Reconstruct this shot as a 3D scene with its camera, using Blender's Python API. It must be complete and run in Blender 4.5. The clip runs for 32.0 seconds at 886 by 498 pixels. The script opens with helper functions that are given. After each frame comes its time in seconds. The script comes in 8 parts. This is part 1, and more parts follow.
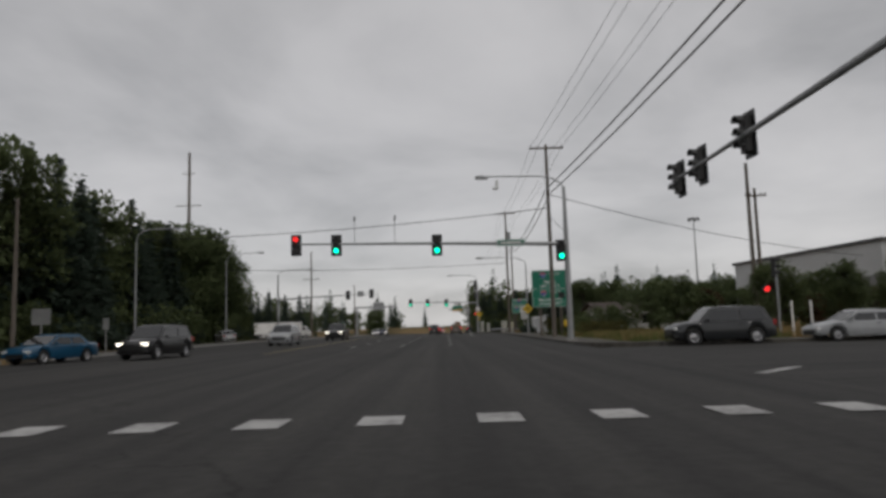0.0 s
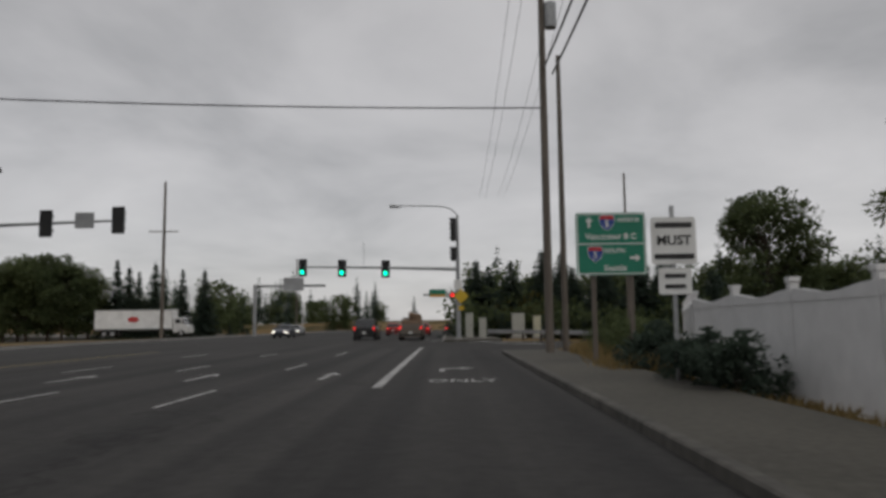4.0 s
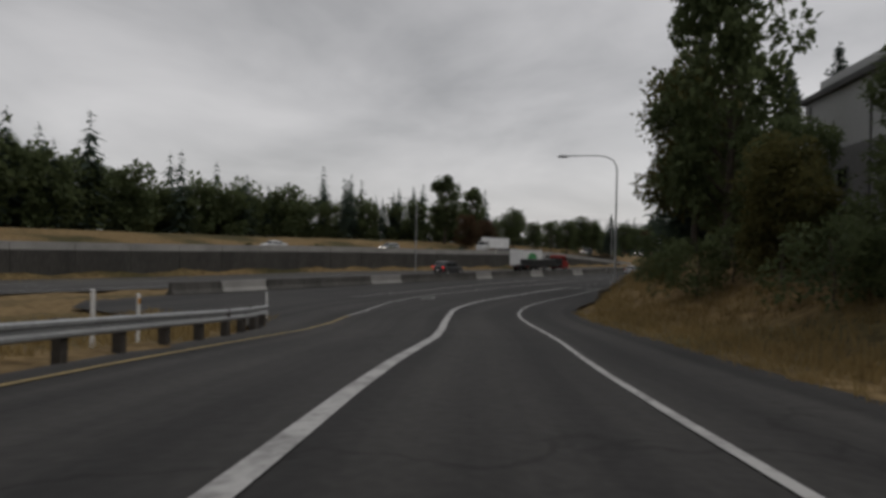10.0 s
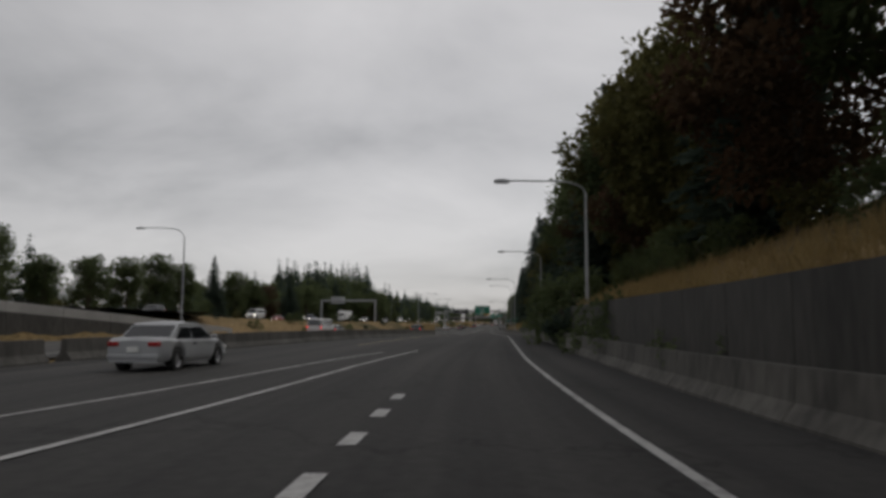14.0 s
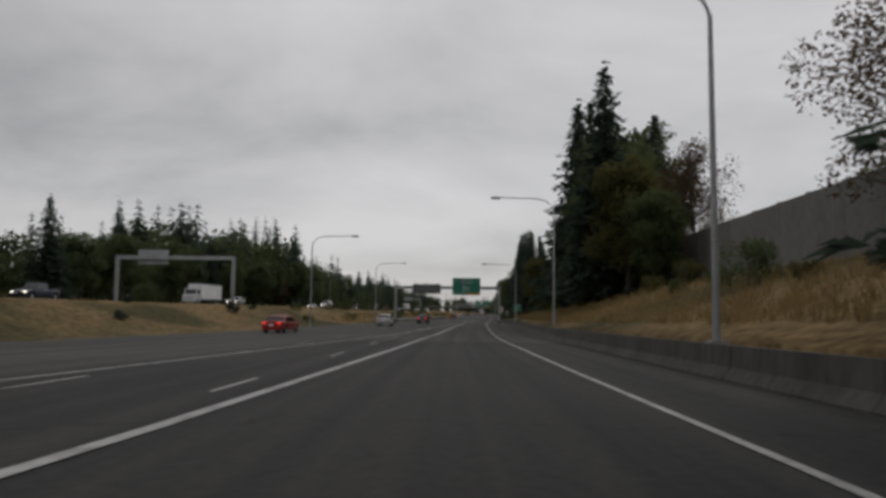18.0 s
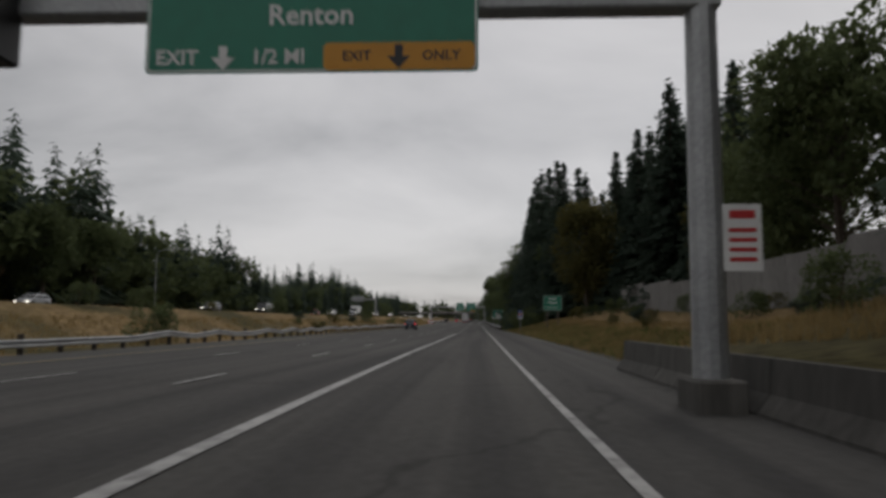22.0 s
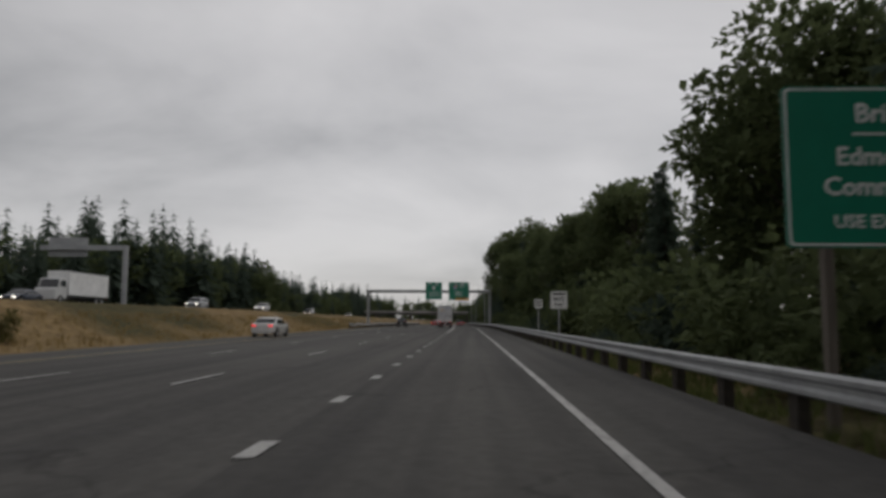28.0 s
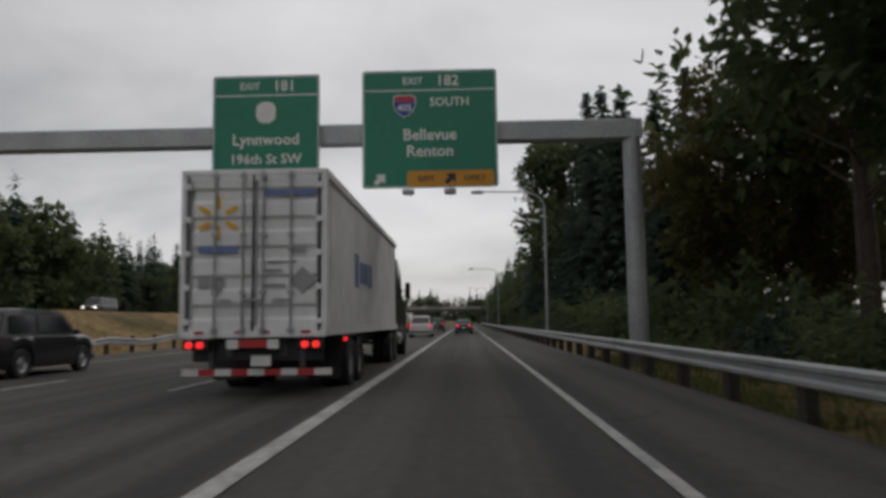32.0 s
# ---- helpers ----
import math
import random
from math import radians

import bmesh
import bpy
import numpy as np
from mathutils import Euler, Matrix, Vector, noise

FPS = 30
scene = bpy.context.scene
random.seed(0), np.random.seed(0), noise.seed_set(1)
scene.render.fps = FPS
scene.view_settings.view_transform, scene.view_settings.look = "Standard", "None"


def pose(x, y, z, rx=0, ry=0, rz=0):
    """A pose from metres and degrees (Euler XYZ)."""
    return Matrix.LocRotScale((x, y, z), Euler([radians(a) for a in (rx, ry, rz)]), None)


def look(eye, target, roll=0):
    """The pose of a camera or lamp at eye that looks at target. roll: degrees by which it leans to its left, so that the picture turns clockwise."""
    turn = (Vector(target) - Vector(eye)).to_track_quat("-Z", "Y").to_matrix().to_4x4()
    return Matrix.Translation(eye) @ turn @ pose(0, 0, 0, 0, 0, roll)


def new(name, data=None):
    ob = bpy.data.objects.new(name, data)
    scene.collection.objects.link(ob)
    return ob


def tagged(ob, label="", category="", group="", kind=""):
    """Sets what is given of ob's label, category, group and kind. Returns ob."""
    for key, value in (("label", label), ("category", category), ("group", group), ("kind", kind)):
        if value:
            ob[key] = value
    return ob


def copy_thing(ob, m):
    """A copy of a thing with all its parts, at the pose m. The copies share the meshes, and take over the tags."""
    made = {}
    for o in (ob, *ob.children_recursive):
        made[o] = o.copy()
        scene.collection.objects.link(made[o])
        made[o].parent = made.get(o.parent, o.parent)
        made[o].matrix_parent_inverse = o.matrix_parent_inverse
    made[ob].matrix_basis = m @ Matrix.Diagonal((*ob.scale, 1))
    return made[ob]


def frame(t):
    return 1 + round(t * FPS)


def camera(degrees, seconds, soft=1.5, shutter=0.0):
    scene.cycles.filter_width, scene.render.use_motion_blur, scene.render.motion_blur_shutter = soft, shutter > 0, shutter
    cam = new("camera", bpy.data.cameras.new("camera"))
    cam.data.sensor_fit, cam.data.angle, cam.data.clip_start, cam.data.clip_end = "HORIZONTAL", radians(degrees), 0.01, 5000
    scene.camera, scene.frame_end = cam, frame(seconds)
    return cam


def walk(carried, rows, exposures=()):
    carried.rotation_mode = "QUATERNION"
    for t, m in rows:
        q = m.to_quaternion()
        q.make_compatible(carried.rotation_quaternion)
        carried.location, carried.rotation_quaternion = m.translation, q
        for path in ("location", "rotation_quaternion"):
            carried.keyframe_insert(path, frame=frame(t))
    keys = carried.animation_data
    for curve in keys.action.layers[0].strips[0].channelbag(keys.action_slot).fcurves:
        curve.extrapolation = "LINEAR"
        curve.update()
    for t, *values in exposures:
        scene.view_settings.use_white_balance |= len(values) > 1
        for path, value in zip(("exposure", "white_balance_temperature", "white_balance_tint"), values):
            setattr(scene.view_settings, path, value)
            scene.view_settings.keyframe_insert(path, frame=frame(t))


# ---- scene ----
# seconds, eye, heading (degrees clockwise from +y), pitch up, roll
PATH = [
    (0.0, 0.00, 0.00, 1.30, 0.00, 6.49, -1.76),
    (0.5, 0.30, 8.67, 1.42, 0.08, 6.56, -1.20),
    (1.0, 0.67, 17.20, 1.55, 0.93, 6.42, 0.41),
    (1.5, 1.22, 25.51, 1.64, 2.46, 6.17, 0.66),
    (2.0, 2.01, 33.82, 1.71, 3.89, 6.13, 0.48),
    (2.5, 2.98, 42.69, 1.80, 4.06, 6.36, -0.19),
    (3.0, 3.89, 52.24, 1.89, 2.52, 6.03, -0.43),
    (3.5, 4.53, 62.04, 1.95, 0.94, 6.01, -0.56),
    (4.0, 4.91, 71.33, 2.00, -0.41, 6.00, -0.67),
    (4.5, 5.08, 79.58, 2.05, -1.18, 6.00, 0.23),
    (5.0, 5.21, 86.72, 2.05, -0.82, 5.27, 0.17),
    (5.5, 5.36, 92.86, 1.98, -0.62, 4.97, 0.00),
    (6.0, 5.51, 98.12, 1.94, -0.52, 5.56, 0.17),
    (6.5, 5.69, 102.73, 1.98, 3.14, 6.88, 0.92),
    (7.0, 6.81, 106.67, 2.13, 25.80, 8.46, 2.13),
    (7.5, 9.55, 110.02, 2.13, 45.93, 7.97, 1.28),
    (8.0, 14.65, 113.24, 2.07, 64.08, 5.71, 0.03),
    (8.5, 22.57, 116.13, 1.79, 73.57, 3.14, 1.58),
    (9.0, 32.06, 118.22, 1.26, 75.19, 1.37, 2.10),
    (9.5, 42.14, 120.11, 0.58, 75.69, 0.14, 1.93),
    (10.0, 52.65, 122.11, -0.26, 75.21, -0.30, 1.16),
    (10.5, 63.39, 124.56, -0.99, 74.77, -0.11, 0.64),
    (11.0, 74.33, 126.92, -1.74, 75.20, 0.56, -0.38),
    (11.5, 85.51, 128.89, -2.20, 78.07, 1.37, -0.87),
    (12.0, 97.35, 129.68, -2.62, 84.95, 2.68, -2.05),
    (12.5, 109.78, 128.80, -2.81, 97.09, 4.64, -2.39),
    (13.0, 122.79, 126.18, -2.72, 100.81, 5.54, -2.56),
    (13.5, 135.99, 123.15, -2.76, 102.61, 6.26, -0.26),
    (14.0, 149.24, 119.48, -2.94, 103.82, 5.76, 0.13),
    (14.5, 162.51, 115.61, -3.09, 104.35, 4.98, 0.12),
    (15.0, 175.91, 111.47, -3.06, 104.75, 5.45, 0.04),
    (15.5, 189.49, 107.32, -3.01, 104.64, 5.43, -0.02),
    (16.0, 203.26, 103.19, -3.07, 104.46, 5.34, -0.05),
    (16.5, 217.24, 99.02, -3.16, 104.48, 5.26, 0.05),
    (17.0, 231.44, 94.81, -3.29, 104.33, 5.07, 0.39),
    (17.5, 245.76, 90.53, -3.46, 104.70, 4.91, 0.66),
    (18.0, 260.05, 86.13, -3.64, 105.19, 5.03, 0.64),
    (18.5, 274.41, 81.62, -3.79, 105.35, 5.07, -0.04),
    (19.0, 288.91, 77.03, -3.94, 105.62, 5.19, -0.06),
    (19.5, 303.44, 72.35, -4.04, 105.83, 5.37, 0.20),
    (20.0, 317.86, 67.66, -4.10, 105.96, 5.54, 0.21),
    (20.5, 332.14, 62.97, -4.10, 106.12, 5.73, 0.20),
    (21.0, 346.27, 58.28, -4.09, 106.33, 5.62, 0.33),
    (21.5, 360.28, 53.59, -4.08, 106.39, 5.78, 0.27),
    (22.0, 374.46, 48.82, -4.07, 106.57, 5.61, 0.28),
    (22.5, 388.83, 43.92, -4.09, 106.81, 5.59, 0.31),
    (23.0, 403.30, 38.92, -4.11, 107.03, 5.51, 0.64),
    (23.5, 417.92, 33.79, -4.17, 107.30, 5.38, 0.43),
    (24.0, 432.78, 28.52, -4.25, 107.37, 5.36, 0.53),
    (24.5, 447.76, 23.24, -4.32, 107.12, 5.42, 0.92),
    (25.0, 462.46, 18.09, -4.36, 107.11, 5.54, 1.24),
    (25.5, 476.70, 13.10, -4.37, 107.03, 5.58, 1.33),
    (26.0, 490.74, 8.18, -4.37, 107.21, 5.71, 0.63),
    (26.5, 504.79, 3.23, -4.35, 107.30, 5.68, 0.16),
    (27.0, 518.92, -1.75, -4.36, 107.28, 5.64, 0.05),
    (27.5, 533.15, -6.75, -4.37, 107.13, 5.62, 0.15),
    (28.0, 547.49, -11.72, -4.35, 106.90, 5.86, 0.32),
    (28.5, 561.90, -16.68, -4.28, 106.84, 5.96, 0.32),
    (29.0, 576.31, -21.63, -4.21, 106.87, 5.91, -0.49),
    (29.5, 590.71, -26.56, -4.14, 106.78, 6.00, -0.39),
    (30.0, 605.00, -31.44, -4.05, 106.79, 5.99, -0.51),
    (30.5, 619.19, -36.26, -3.97, 106.65, 6.03, -0.70),
    (31.0, 633.51, -41.08, -3.88, 106.47, 6.00, -1.08),
    (31.5, 648.20, -45.96, -3.81, 106.29, 5.90, -1.07),
    (32.0, 663.26, -50.91, -3.77, 106.07, 5.78, -0.79),
]

cam = camera(62.7, 32.0, soft=3.4, shutter=0.12)


def aim(x, y, z, head, up, roll):
    a, b = radians(head), radians(up)
    way = (math.sin(a) * math.cos(b), math.cos(a) * math.cos(b), math.sin(b))
    return look((x, y, z), (x + 10 * way[0], y + 10 * way[1], z + 10 * way[2]), roll)


walk(cam, [(t, aim(*r)) for t, *r in PATH], ((0.0, 0.0), (31.0, 0.0), (32.0, 0.2)))

# ---- sky and sun: a closed, grey cloud cover ----
world = bpy.data.worlds.new("overcast_sky")
scene.world = world
world.use_nodes = True
wn, wl = world.node_tree.nodes, world.node_tree.links
wn.clear()


def wnode(kind, **values):
    n = wn.new(kind)
    for k, v in values.items():
        n.inputs[k].default_value = v
    return n


w_out, w_bg = wn.new("ShaderNodeOutputWorld"), wnode("ShaderNodeBackground", Strength=1.0)
w_sky = wn.new("ShaderNodeTexSky")
w_sky.sky_type, w_sky.sun_disc, w_sky.sun_elevation, w_sky.sun_rotation = "NISHITA", False, radians(42), radians(150)
w_skyk = wn.new("ShaderNodeVectorMath")
w_skyk.operation = "SCALE"
w_skyk.inputs["Scale"].default_value = 0.008
w_co, w_sep = wn.new("ShaderNodeTexCoord"), wn.new("ShaderNodeSeparateXYZ")
wl.new(w_co.outputs["Generated"], w_sep.inputs[0])
# project the view onto a cloud deck so that clouds flatten towards the horizon
w_up = wn.new("ShaderNodeMath")
w_up.operation, w_up.inputs[1].default_value = "ADD", 0.22
w_abs = wn.new("ShaderNodeMath")
w_abs.operation = "ABSOLUTE"
wl.new(w_sep.outputs[2], w_abs.inputs[0])
wl.new(w_abs.outputs[0], w_up.inputs[0])
w_deck = wn.new("ShaderNodeCombineXYZ")
for i in (0, 1):
    q = wn.new("ShaderNodeMath")
    q.operation = "DIVIDE"
    wl.new(w_sep.outputs[i], q.inputs[0])
    wl.new(w_up.outputs[0], q.inputs[1])
    wl.new(q.outputs[0], w_deck.inputs[i])
w_n1 = wnode("ShaderNodeTexNoise", Scale=1.1, Detail=9.0, Roughness=0.52, Distortion=0.35)
w_n2 = wnode("ShaderNodeTexNoise", Scale=0.45, Detail=3.0, Roughness=0.5)
wl.new(w_deck.outputs[0], w_n1.inputs["Vector"])
wl.new(w_deck.outputs[0], w_n2.inputs["Vector"])
w_mix = wn.new("ShaderNodeMath")
w_mix.operation, w_mix.inputs[1].default_value = "MULTIPLY_ADD", 0.55
w_half = wn.new("ShaderNodeMath")
w_half.operation, w_half.inputs[1].default_value = "MULTIPLY", 0.45
wl.new(w_n2.outputs["Fac"], w_half.inputs[0])
wl.new(w_n1.outputs["Fac"], w_mix.inputs[0])
wl.new(w_half.outputs[0], w_mix.inputs[2])
w_ramp = wn.new("ShaderNodeValToRGB")
w_ramp.color_ramp.elements[0].position, w_ramp.color_ramp.elements[0].color = 0.39, (0.335, 0.33, 0.332, 1)
w_ramp.color_ramp.elements[1].position, w_ramp.color_ramp.elements[1].color = 0.64, (0.60, 0.585, 0.585, 1)
e = w_ramp.color_ramp.elements.new(0.5)
e.color = (0.475, 0.465, 0.467, 1)
wl.new(w_mix.outputs[0], w_ramp.inputs[0])
w_add = wn.new("ShaderNodeVectorMath")
w_add.operation = "ADD"
wl.new(w_sky.outputs[0], w_skyk.inputs[0])
wl.new(w_ramp.outputs[0], w_add.inputs[0])
wl.new(w_skyk.outputs[0], w_add.inputs[1])
wl.new(w_add.outputs[0], w_bg.inputs["Color"])
wl.new(w_bg.outputs[0], w_out.inputs[0])

sun = new("sun", bpy.data.lights.new("sun", "SUN"))
sun.data.energy, sun.data.angle, sun.data.color = 0.5, radians(25), (1, 0.96, 0.9)
sun.matrix_world = look((0, 0, 50), (-20, 38, 0))

# ---- materials ----


def mat(name, a, b=None, rough=0.7, metal=0.0, fine=40.0, broad=0.6, bump=0.0, spread=(0.35, 0.65), coords="Object", stretch=None, alpha=None, spec=0.5, per_piece=0.0):
    """A surface whose colour wanders between a and b at a fine and a broad scale, with fine relief."""
    m = bpy.data.materials.new(name)
    m.use_nodes = True
    n, l = m.node_tree.nodes, m.node_tree.links
    p = n["Principled BSDF"]
    p.inputs["Roughness"].default_value, p.inputs["Metallic"].default_value = rough, metal
    p.inputs["Specular IOR Level"].default_value = spec
    b = b or tuple(c * 0.75 for c in a)
    co = n.new("ShaderNodeTexCoord")
    src = co.outputs[coords]
    if stretch:
        mp = n.new("ShaderNodeMapping")
        mp.inputs["Scale"].default_value = stretch
        l.new(src, mp.inputs[0])
        src = mp.outputs[0]
    n1, n2 = n.new("ShaderNodeTexNoise"), n.new("ShaderNodeTexNoise")
    n1.inputs["Scale"].default_value, n1.inputs["Detail"].default_value = fine, 6
    n2.inputs["Scale"].default_value, n2.inputs["Detail"].default_value = broad, 5
    l.new(src, n1.inputs["Vector"])
    l.new(src, n2.inputs["Vector"])
    av = n.new("ShaderNodeMath")
    av.operation = "ADD"
    l.new(n1.outputs["Fac"], av.inputs[0])
    l.new(n2.outputs["Fac"], av.inputs[1])
    hv = n.new("ShaderNodeMath")
    hv.operation, hv.inputs[1].default_value = "MULTIPLY", 0.5
    l.new(av.outputs[0], hv.inputs[0])
    last = hv.outputs[0]
    if per_piece:
        oi = n.new("ShaderNodeObjectInfo")
        k = n.new("ShaderNodeMath")
        k.operation, k.inputs[1].default_value = "MULTIPLY_ADD", per_piece
        l.new(oi.outputs["Random"], k.inputs[0])
        l.new(last, k.inputs[2])
        last = k.outputs[0]
    r = n.new("ShaderNodeValToRGB")
    r.color_ramp.elements[0].position, r.color_ramp.elements[0].color = spread[0], (*b, 1)
    r.color_ramp.elements[1].position, r.color_ramp.elements[1].color = spread[1], (*a, 1)
    l.new(last, r.inputs[0])
    l.new(r.outputs[0], p.inputs["Base Color"])
    if bump:
        bp = n.new("ShaderNodeBump")
        bp.inputs["Strength"].default_value, bp.inputs["Distance"].default_value = bump, 0.03
        l.new(n1.outputs["Fac"], bp.inputs["Height"])
        l.new(bp.outputs[0], p.inputs["Normal"])
    return m


def leafmat(name, a, b, rough=0.75):
    m = mat(name, a, b, rough=rough, fine=1.5, broad=0.25, spread=(0.38, 0.62), spec=0.12, per_piece=0.12)
    # thin leaves let part of the light through
    n, l = m.node_tree.nodes, m.node_tree.links
    p, out = n["Principled BSDF"], n["Material Output"]
    tr, mx = n.new("ShaderNodeBsdfTranslucent"), n.new("ShaderNodeMixShader")
    mx.inputs[0].default_value = 0.44
    l.new(p.inputs["Base Color"].links[0].from_socket, tr.inputs["Color"])
    l.new(p.outputs[0], mx.inputs[1])
    l.new(tr.outputs[0], mx.inputs[2])
    l.new(mx.outputs[0], out.inputs[0])
    return m


def glow(name, colour, strength):
    m = bpy.data.materials.new(name)
    m.use_nodes = True
    p = m.node_tree.nodes["Principled BSDF"]
    p.inputs["Base Color"].default_value = (*colour, 1)
    p.inputs["Emission Color"].default_value = (*colour, 1)
    p.inputs["Emission Strength"].default_value = strength
    return m


def asphalt(name, a, b, rough=0.88):
    """Road surface: grain, broad patches, wheel-worn streaks along the road and a few sealed cracks."""
    m = mat(name, a, b, rough=rough, fine=6, broad=0.09, bump=0.25, spread=(0.38, 0.6), spec=0.22)
    n, l = m.node_tree.nodes, m.node_tree.links
    p = n["Principled BSDF"]
    base = p.inputs["Base Color"].links[0].from_socket
    uv, mp, st, rp = n.new("ShaderNodeTexCoord"), n.new("ShaderNodeMapping"), n.new("ShaderNodeTexNoise"), n.new("ShaderNodeValToRGB")
    mp.inputs["Scale"].default_value = (1.15, 0.016, 1)
    st.inputs["Scale"].default_value, st.inputs["Detail"].default_value = 1.0, 4
    l.new(uv.outputs["UV"], mp.inputs[0])
    l.new(mp.outputs[0], st.inputs["Vector"])
    rp.color_ramp.elements[0].position, rp.color_ramp.elements[0].color = 0.36, (0.72, 0.72, 0.73, 1)
    rp.color_ramp.elements[1].position, rp.color_ramp.elements[1].color = 0.64, (1.28, 1.27, 1.24, 1)
    l.new(st.outputs["Fac"], rp.inputs[0])
    vo, vr, wob, ad = n.new("ShaderNodeTexVoronoi"), n.new("ShaderNodeValToRGB"), n.new("ShaderNodeTexNoise"), n.new("ShaderNodeVectorMath")
    vo.feature, vo.inputs["Scale"].default_value = "DISTANCE_TO_EDGE", 0.09
    wob.inputs["Scale"].default_value, wob.inputs["Detail"].default_value = 0.5, 5
    ad.operation = "MULTIPLY_ADD"
    ad.inputs[1].default_value = (5, 5, 0)
    l.new(wob.outputs["Color"], ad.inputs[0])
    l.new(uv.outputs["Object"], wob.inputs["Vector"])
    l.new(uv.outputs["Object"], ad.inputs[2])
    l.new(ad.outputs[0], vo.inputs["Vector"])
    vr.color_ramp.elements[0].position, vr.color_ramp.elements[0].color = 0.002, (0.6, 0.6, 0.6, 1)
    vr.color_ramp.elements[1].position, vr.color_ramp.elements[1].color = 0.006, (1, 1, 1, 1)
    l.new(vo.outputs["Distance"], vr.inputs[0])
    last = base
    for src in (rp.outputs[0], vr.outputs[0]):
        mx = n.new("ShaderNodeMix")
        mx.data_type, mx.blend_type = "RGBA", "MULTIPLY"
        mx.inputs["Factor"].default_value = 1
        l.new(last, mx.inputs[6])
        l.new(src, mx.inputs[7])
        last = mx.outputs[2]
    l.new(last, p.inputs["Base Color"])
    return m


ASPHALT = asphalt("asphalt", (0.044, 0.0425, 0.041), (0.03, 0.0295, 0.0285))
ASPHALT_OLD = asphalt("worn_asphalt", (0.072, 0.07, 0.067), (0.052, 0.05, 0.048), 0.9)
CONCRETE = mat("concrete", (0.34, 0.33, 0.31), (0.2, 0.195, 0.185), rough=0.9, fine=9, broad=0.35, bump=0.3)
CONCRETE_DARK = mat("stained_concrete", (0.1, 0.095, 0.086), (0.038, 0.036, 0.032), rough=0.92, fine=6, broad=0.45, bump=0.3, stretch=(1, 1, 0.22))
# Stained concrete taken darker; tree shade on the retaining wall is in this colour
WALL_CONCRETE = mat("dark_wall_concrete", (0.066, 0.062, 0.055), (0.026, 0.025, 0.022), rough=0.93, fine=6, broad=0.45, bump=0.3, stretch=(1, 1, 0.22))
CONCRETE_MID = mat("weathered_concrete", (0.115, 0.108, 0.095), (0.036, 0.034, 0.03), rough=0.92, fine=5, broad=0.5, bump=0.3, stretch=(1, 1, 0.3))
SIDEWALK = mat("pavement_concrete", (0.09, 0.083, 0.068), (0.048, 0.045, 0.036), rough=0.92, fine=8, broad=0.3, bump=0.2)
PAINT = mat("road_paint", (0.42, 0.415, 0.405), (0.17, 0.167, 0.163), rough=0.8, fine=7, broad=1.2, spread=(0.34, 0.56))
YELLOW_PAINT = mat("yellow_road_paint", (0.34, 0.25, 0.09), (0.17, 0.13, 0.06), rough=0.75, fine=5, broad=1.2)
STEEL = mat("galvanised_steel", (0.42, 0.43, 0.43), (0.27, 0.275, 0.28), rough=0.55, metal=0.6, fine=12, broad=1.0)
DARK_STEEL = mat("dark_steel", (0.1, 0.1, 0.1), (0.05, 0.05, 0.05), rough=0.6, fine=12)
BLACK = mat("black_plastic", (0.018, 0.018, 0.018), (0.01, 0.01, 0.01), rough=0.5)
WOOD = mat("weathered_wood", (0.17, 0.145, 0.12), (0.085, 0.072, 0.06), rough=0.9, fine=10, broad=1.0, bump=0.4, stretch=(1, 1, 0.12))
TIMBER = mat("creosoted_timber", (0.06, 0.05, 0.04), (0.03, 0.026, 0.022), rough=0.9, fine=10, broad=1.0, bump=0.3)
BARK = mat("bark", (0.1, 0.08, 0.062), (0.045, 0.036, 0.028), rough=0.95, fine=7, broad=0.8, bump=0.5)
GREEN_SIGN = mat("green_sign_sheet", (0.006, 0.19, 0.115), (0.004, 0.15, 0.09), rough=0.45, fine=3, broad=0.5)
WHITE_SHEET = mat("white_sign_sheet", (0.72, 0.72, 0.7), (0.6, 0.6, 0.58), rough=0.5, fine=3, broad=0.5)
GREY_SHEET = mat("grey_sign_sheet", (0.34, 0.35, 0.35), (0.26, 0.27, 0.27), rough=0.5, fine=3, broad=0.5)
YELLOW_SHEET = mat("yellow_sign_sheet", (0.62, 0.42, 0.02), (0.5, 0.33, 0.02), rough=0.5, fine=3)
AMBER_SHEET = mat("amber_sign_sheet", (0.6, 0.27, 0.01), (0.5, 0.22, 0.01), rough=0.5, fine=3)
BLUE_SHEET = mat("blue_sign_sheet", (0.02, 0.06, 0.3), (0.02, 0.05, 0.22), rough=0.5, fine=3)
RED_SHEET = mat("red_sign_sheet", (0.5, 0.03, 0.03), (0.4, 0.025, 0.025), rough=0.5, fine=3)
VINYL = mat("white_vinyl", (0.7, 0.7, 0.7), (0.58, 0.58, 0.58), rough=0.5, fine=3, broad=0.4)
CABINET = mat("beige_cabinet", (0.42, 0.42, 0.37), (0.33, 0.33, 0.29), rough=0.55, fine=6)
CREAM = mat("cream_cabinet", (0.52, 0.5, 0.36), (0.42, 0.4, 0.29), rough=0.55, fine=6)
GREY_WALL = mat("grey_siding", (0.2, 0.2, 0.2), (0.15, 0.15, 0.15), rough=0.7, fine=4, broad=0.3)
WHITE_WALL = mat("pale_siding", (0.5, 0.51, 0.51), (0.42, 0.43, 0.43), rough=0.65, fine=4, broad=0.3)
TEAL = mat("teal_letters", (0.01, 0.24, 0.3), (0.01, 0.2, 0.25), rough=0.4)
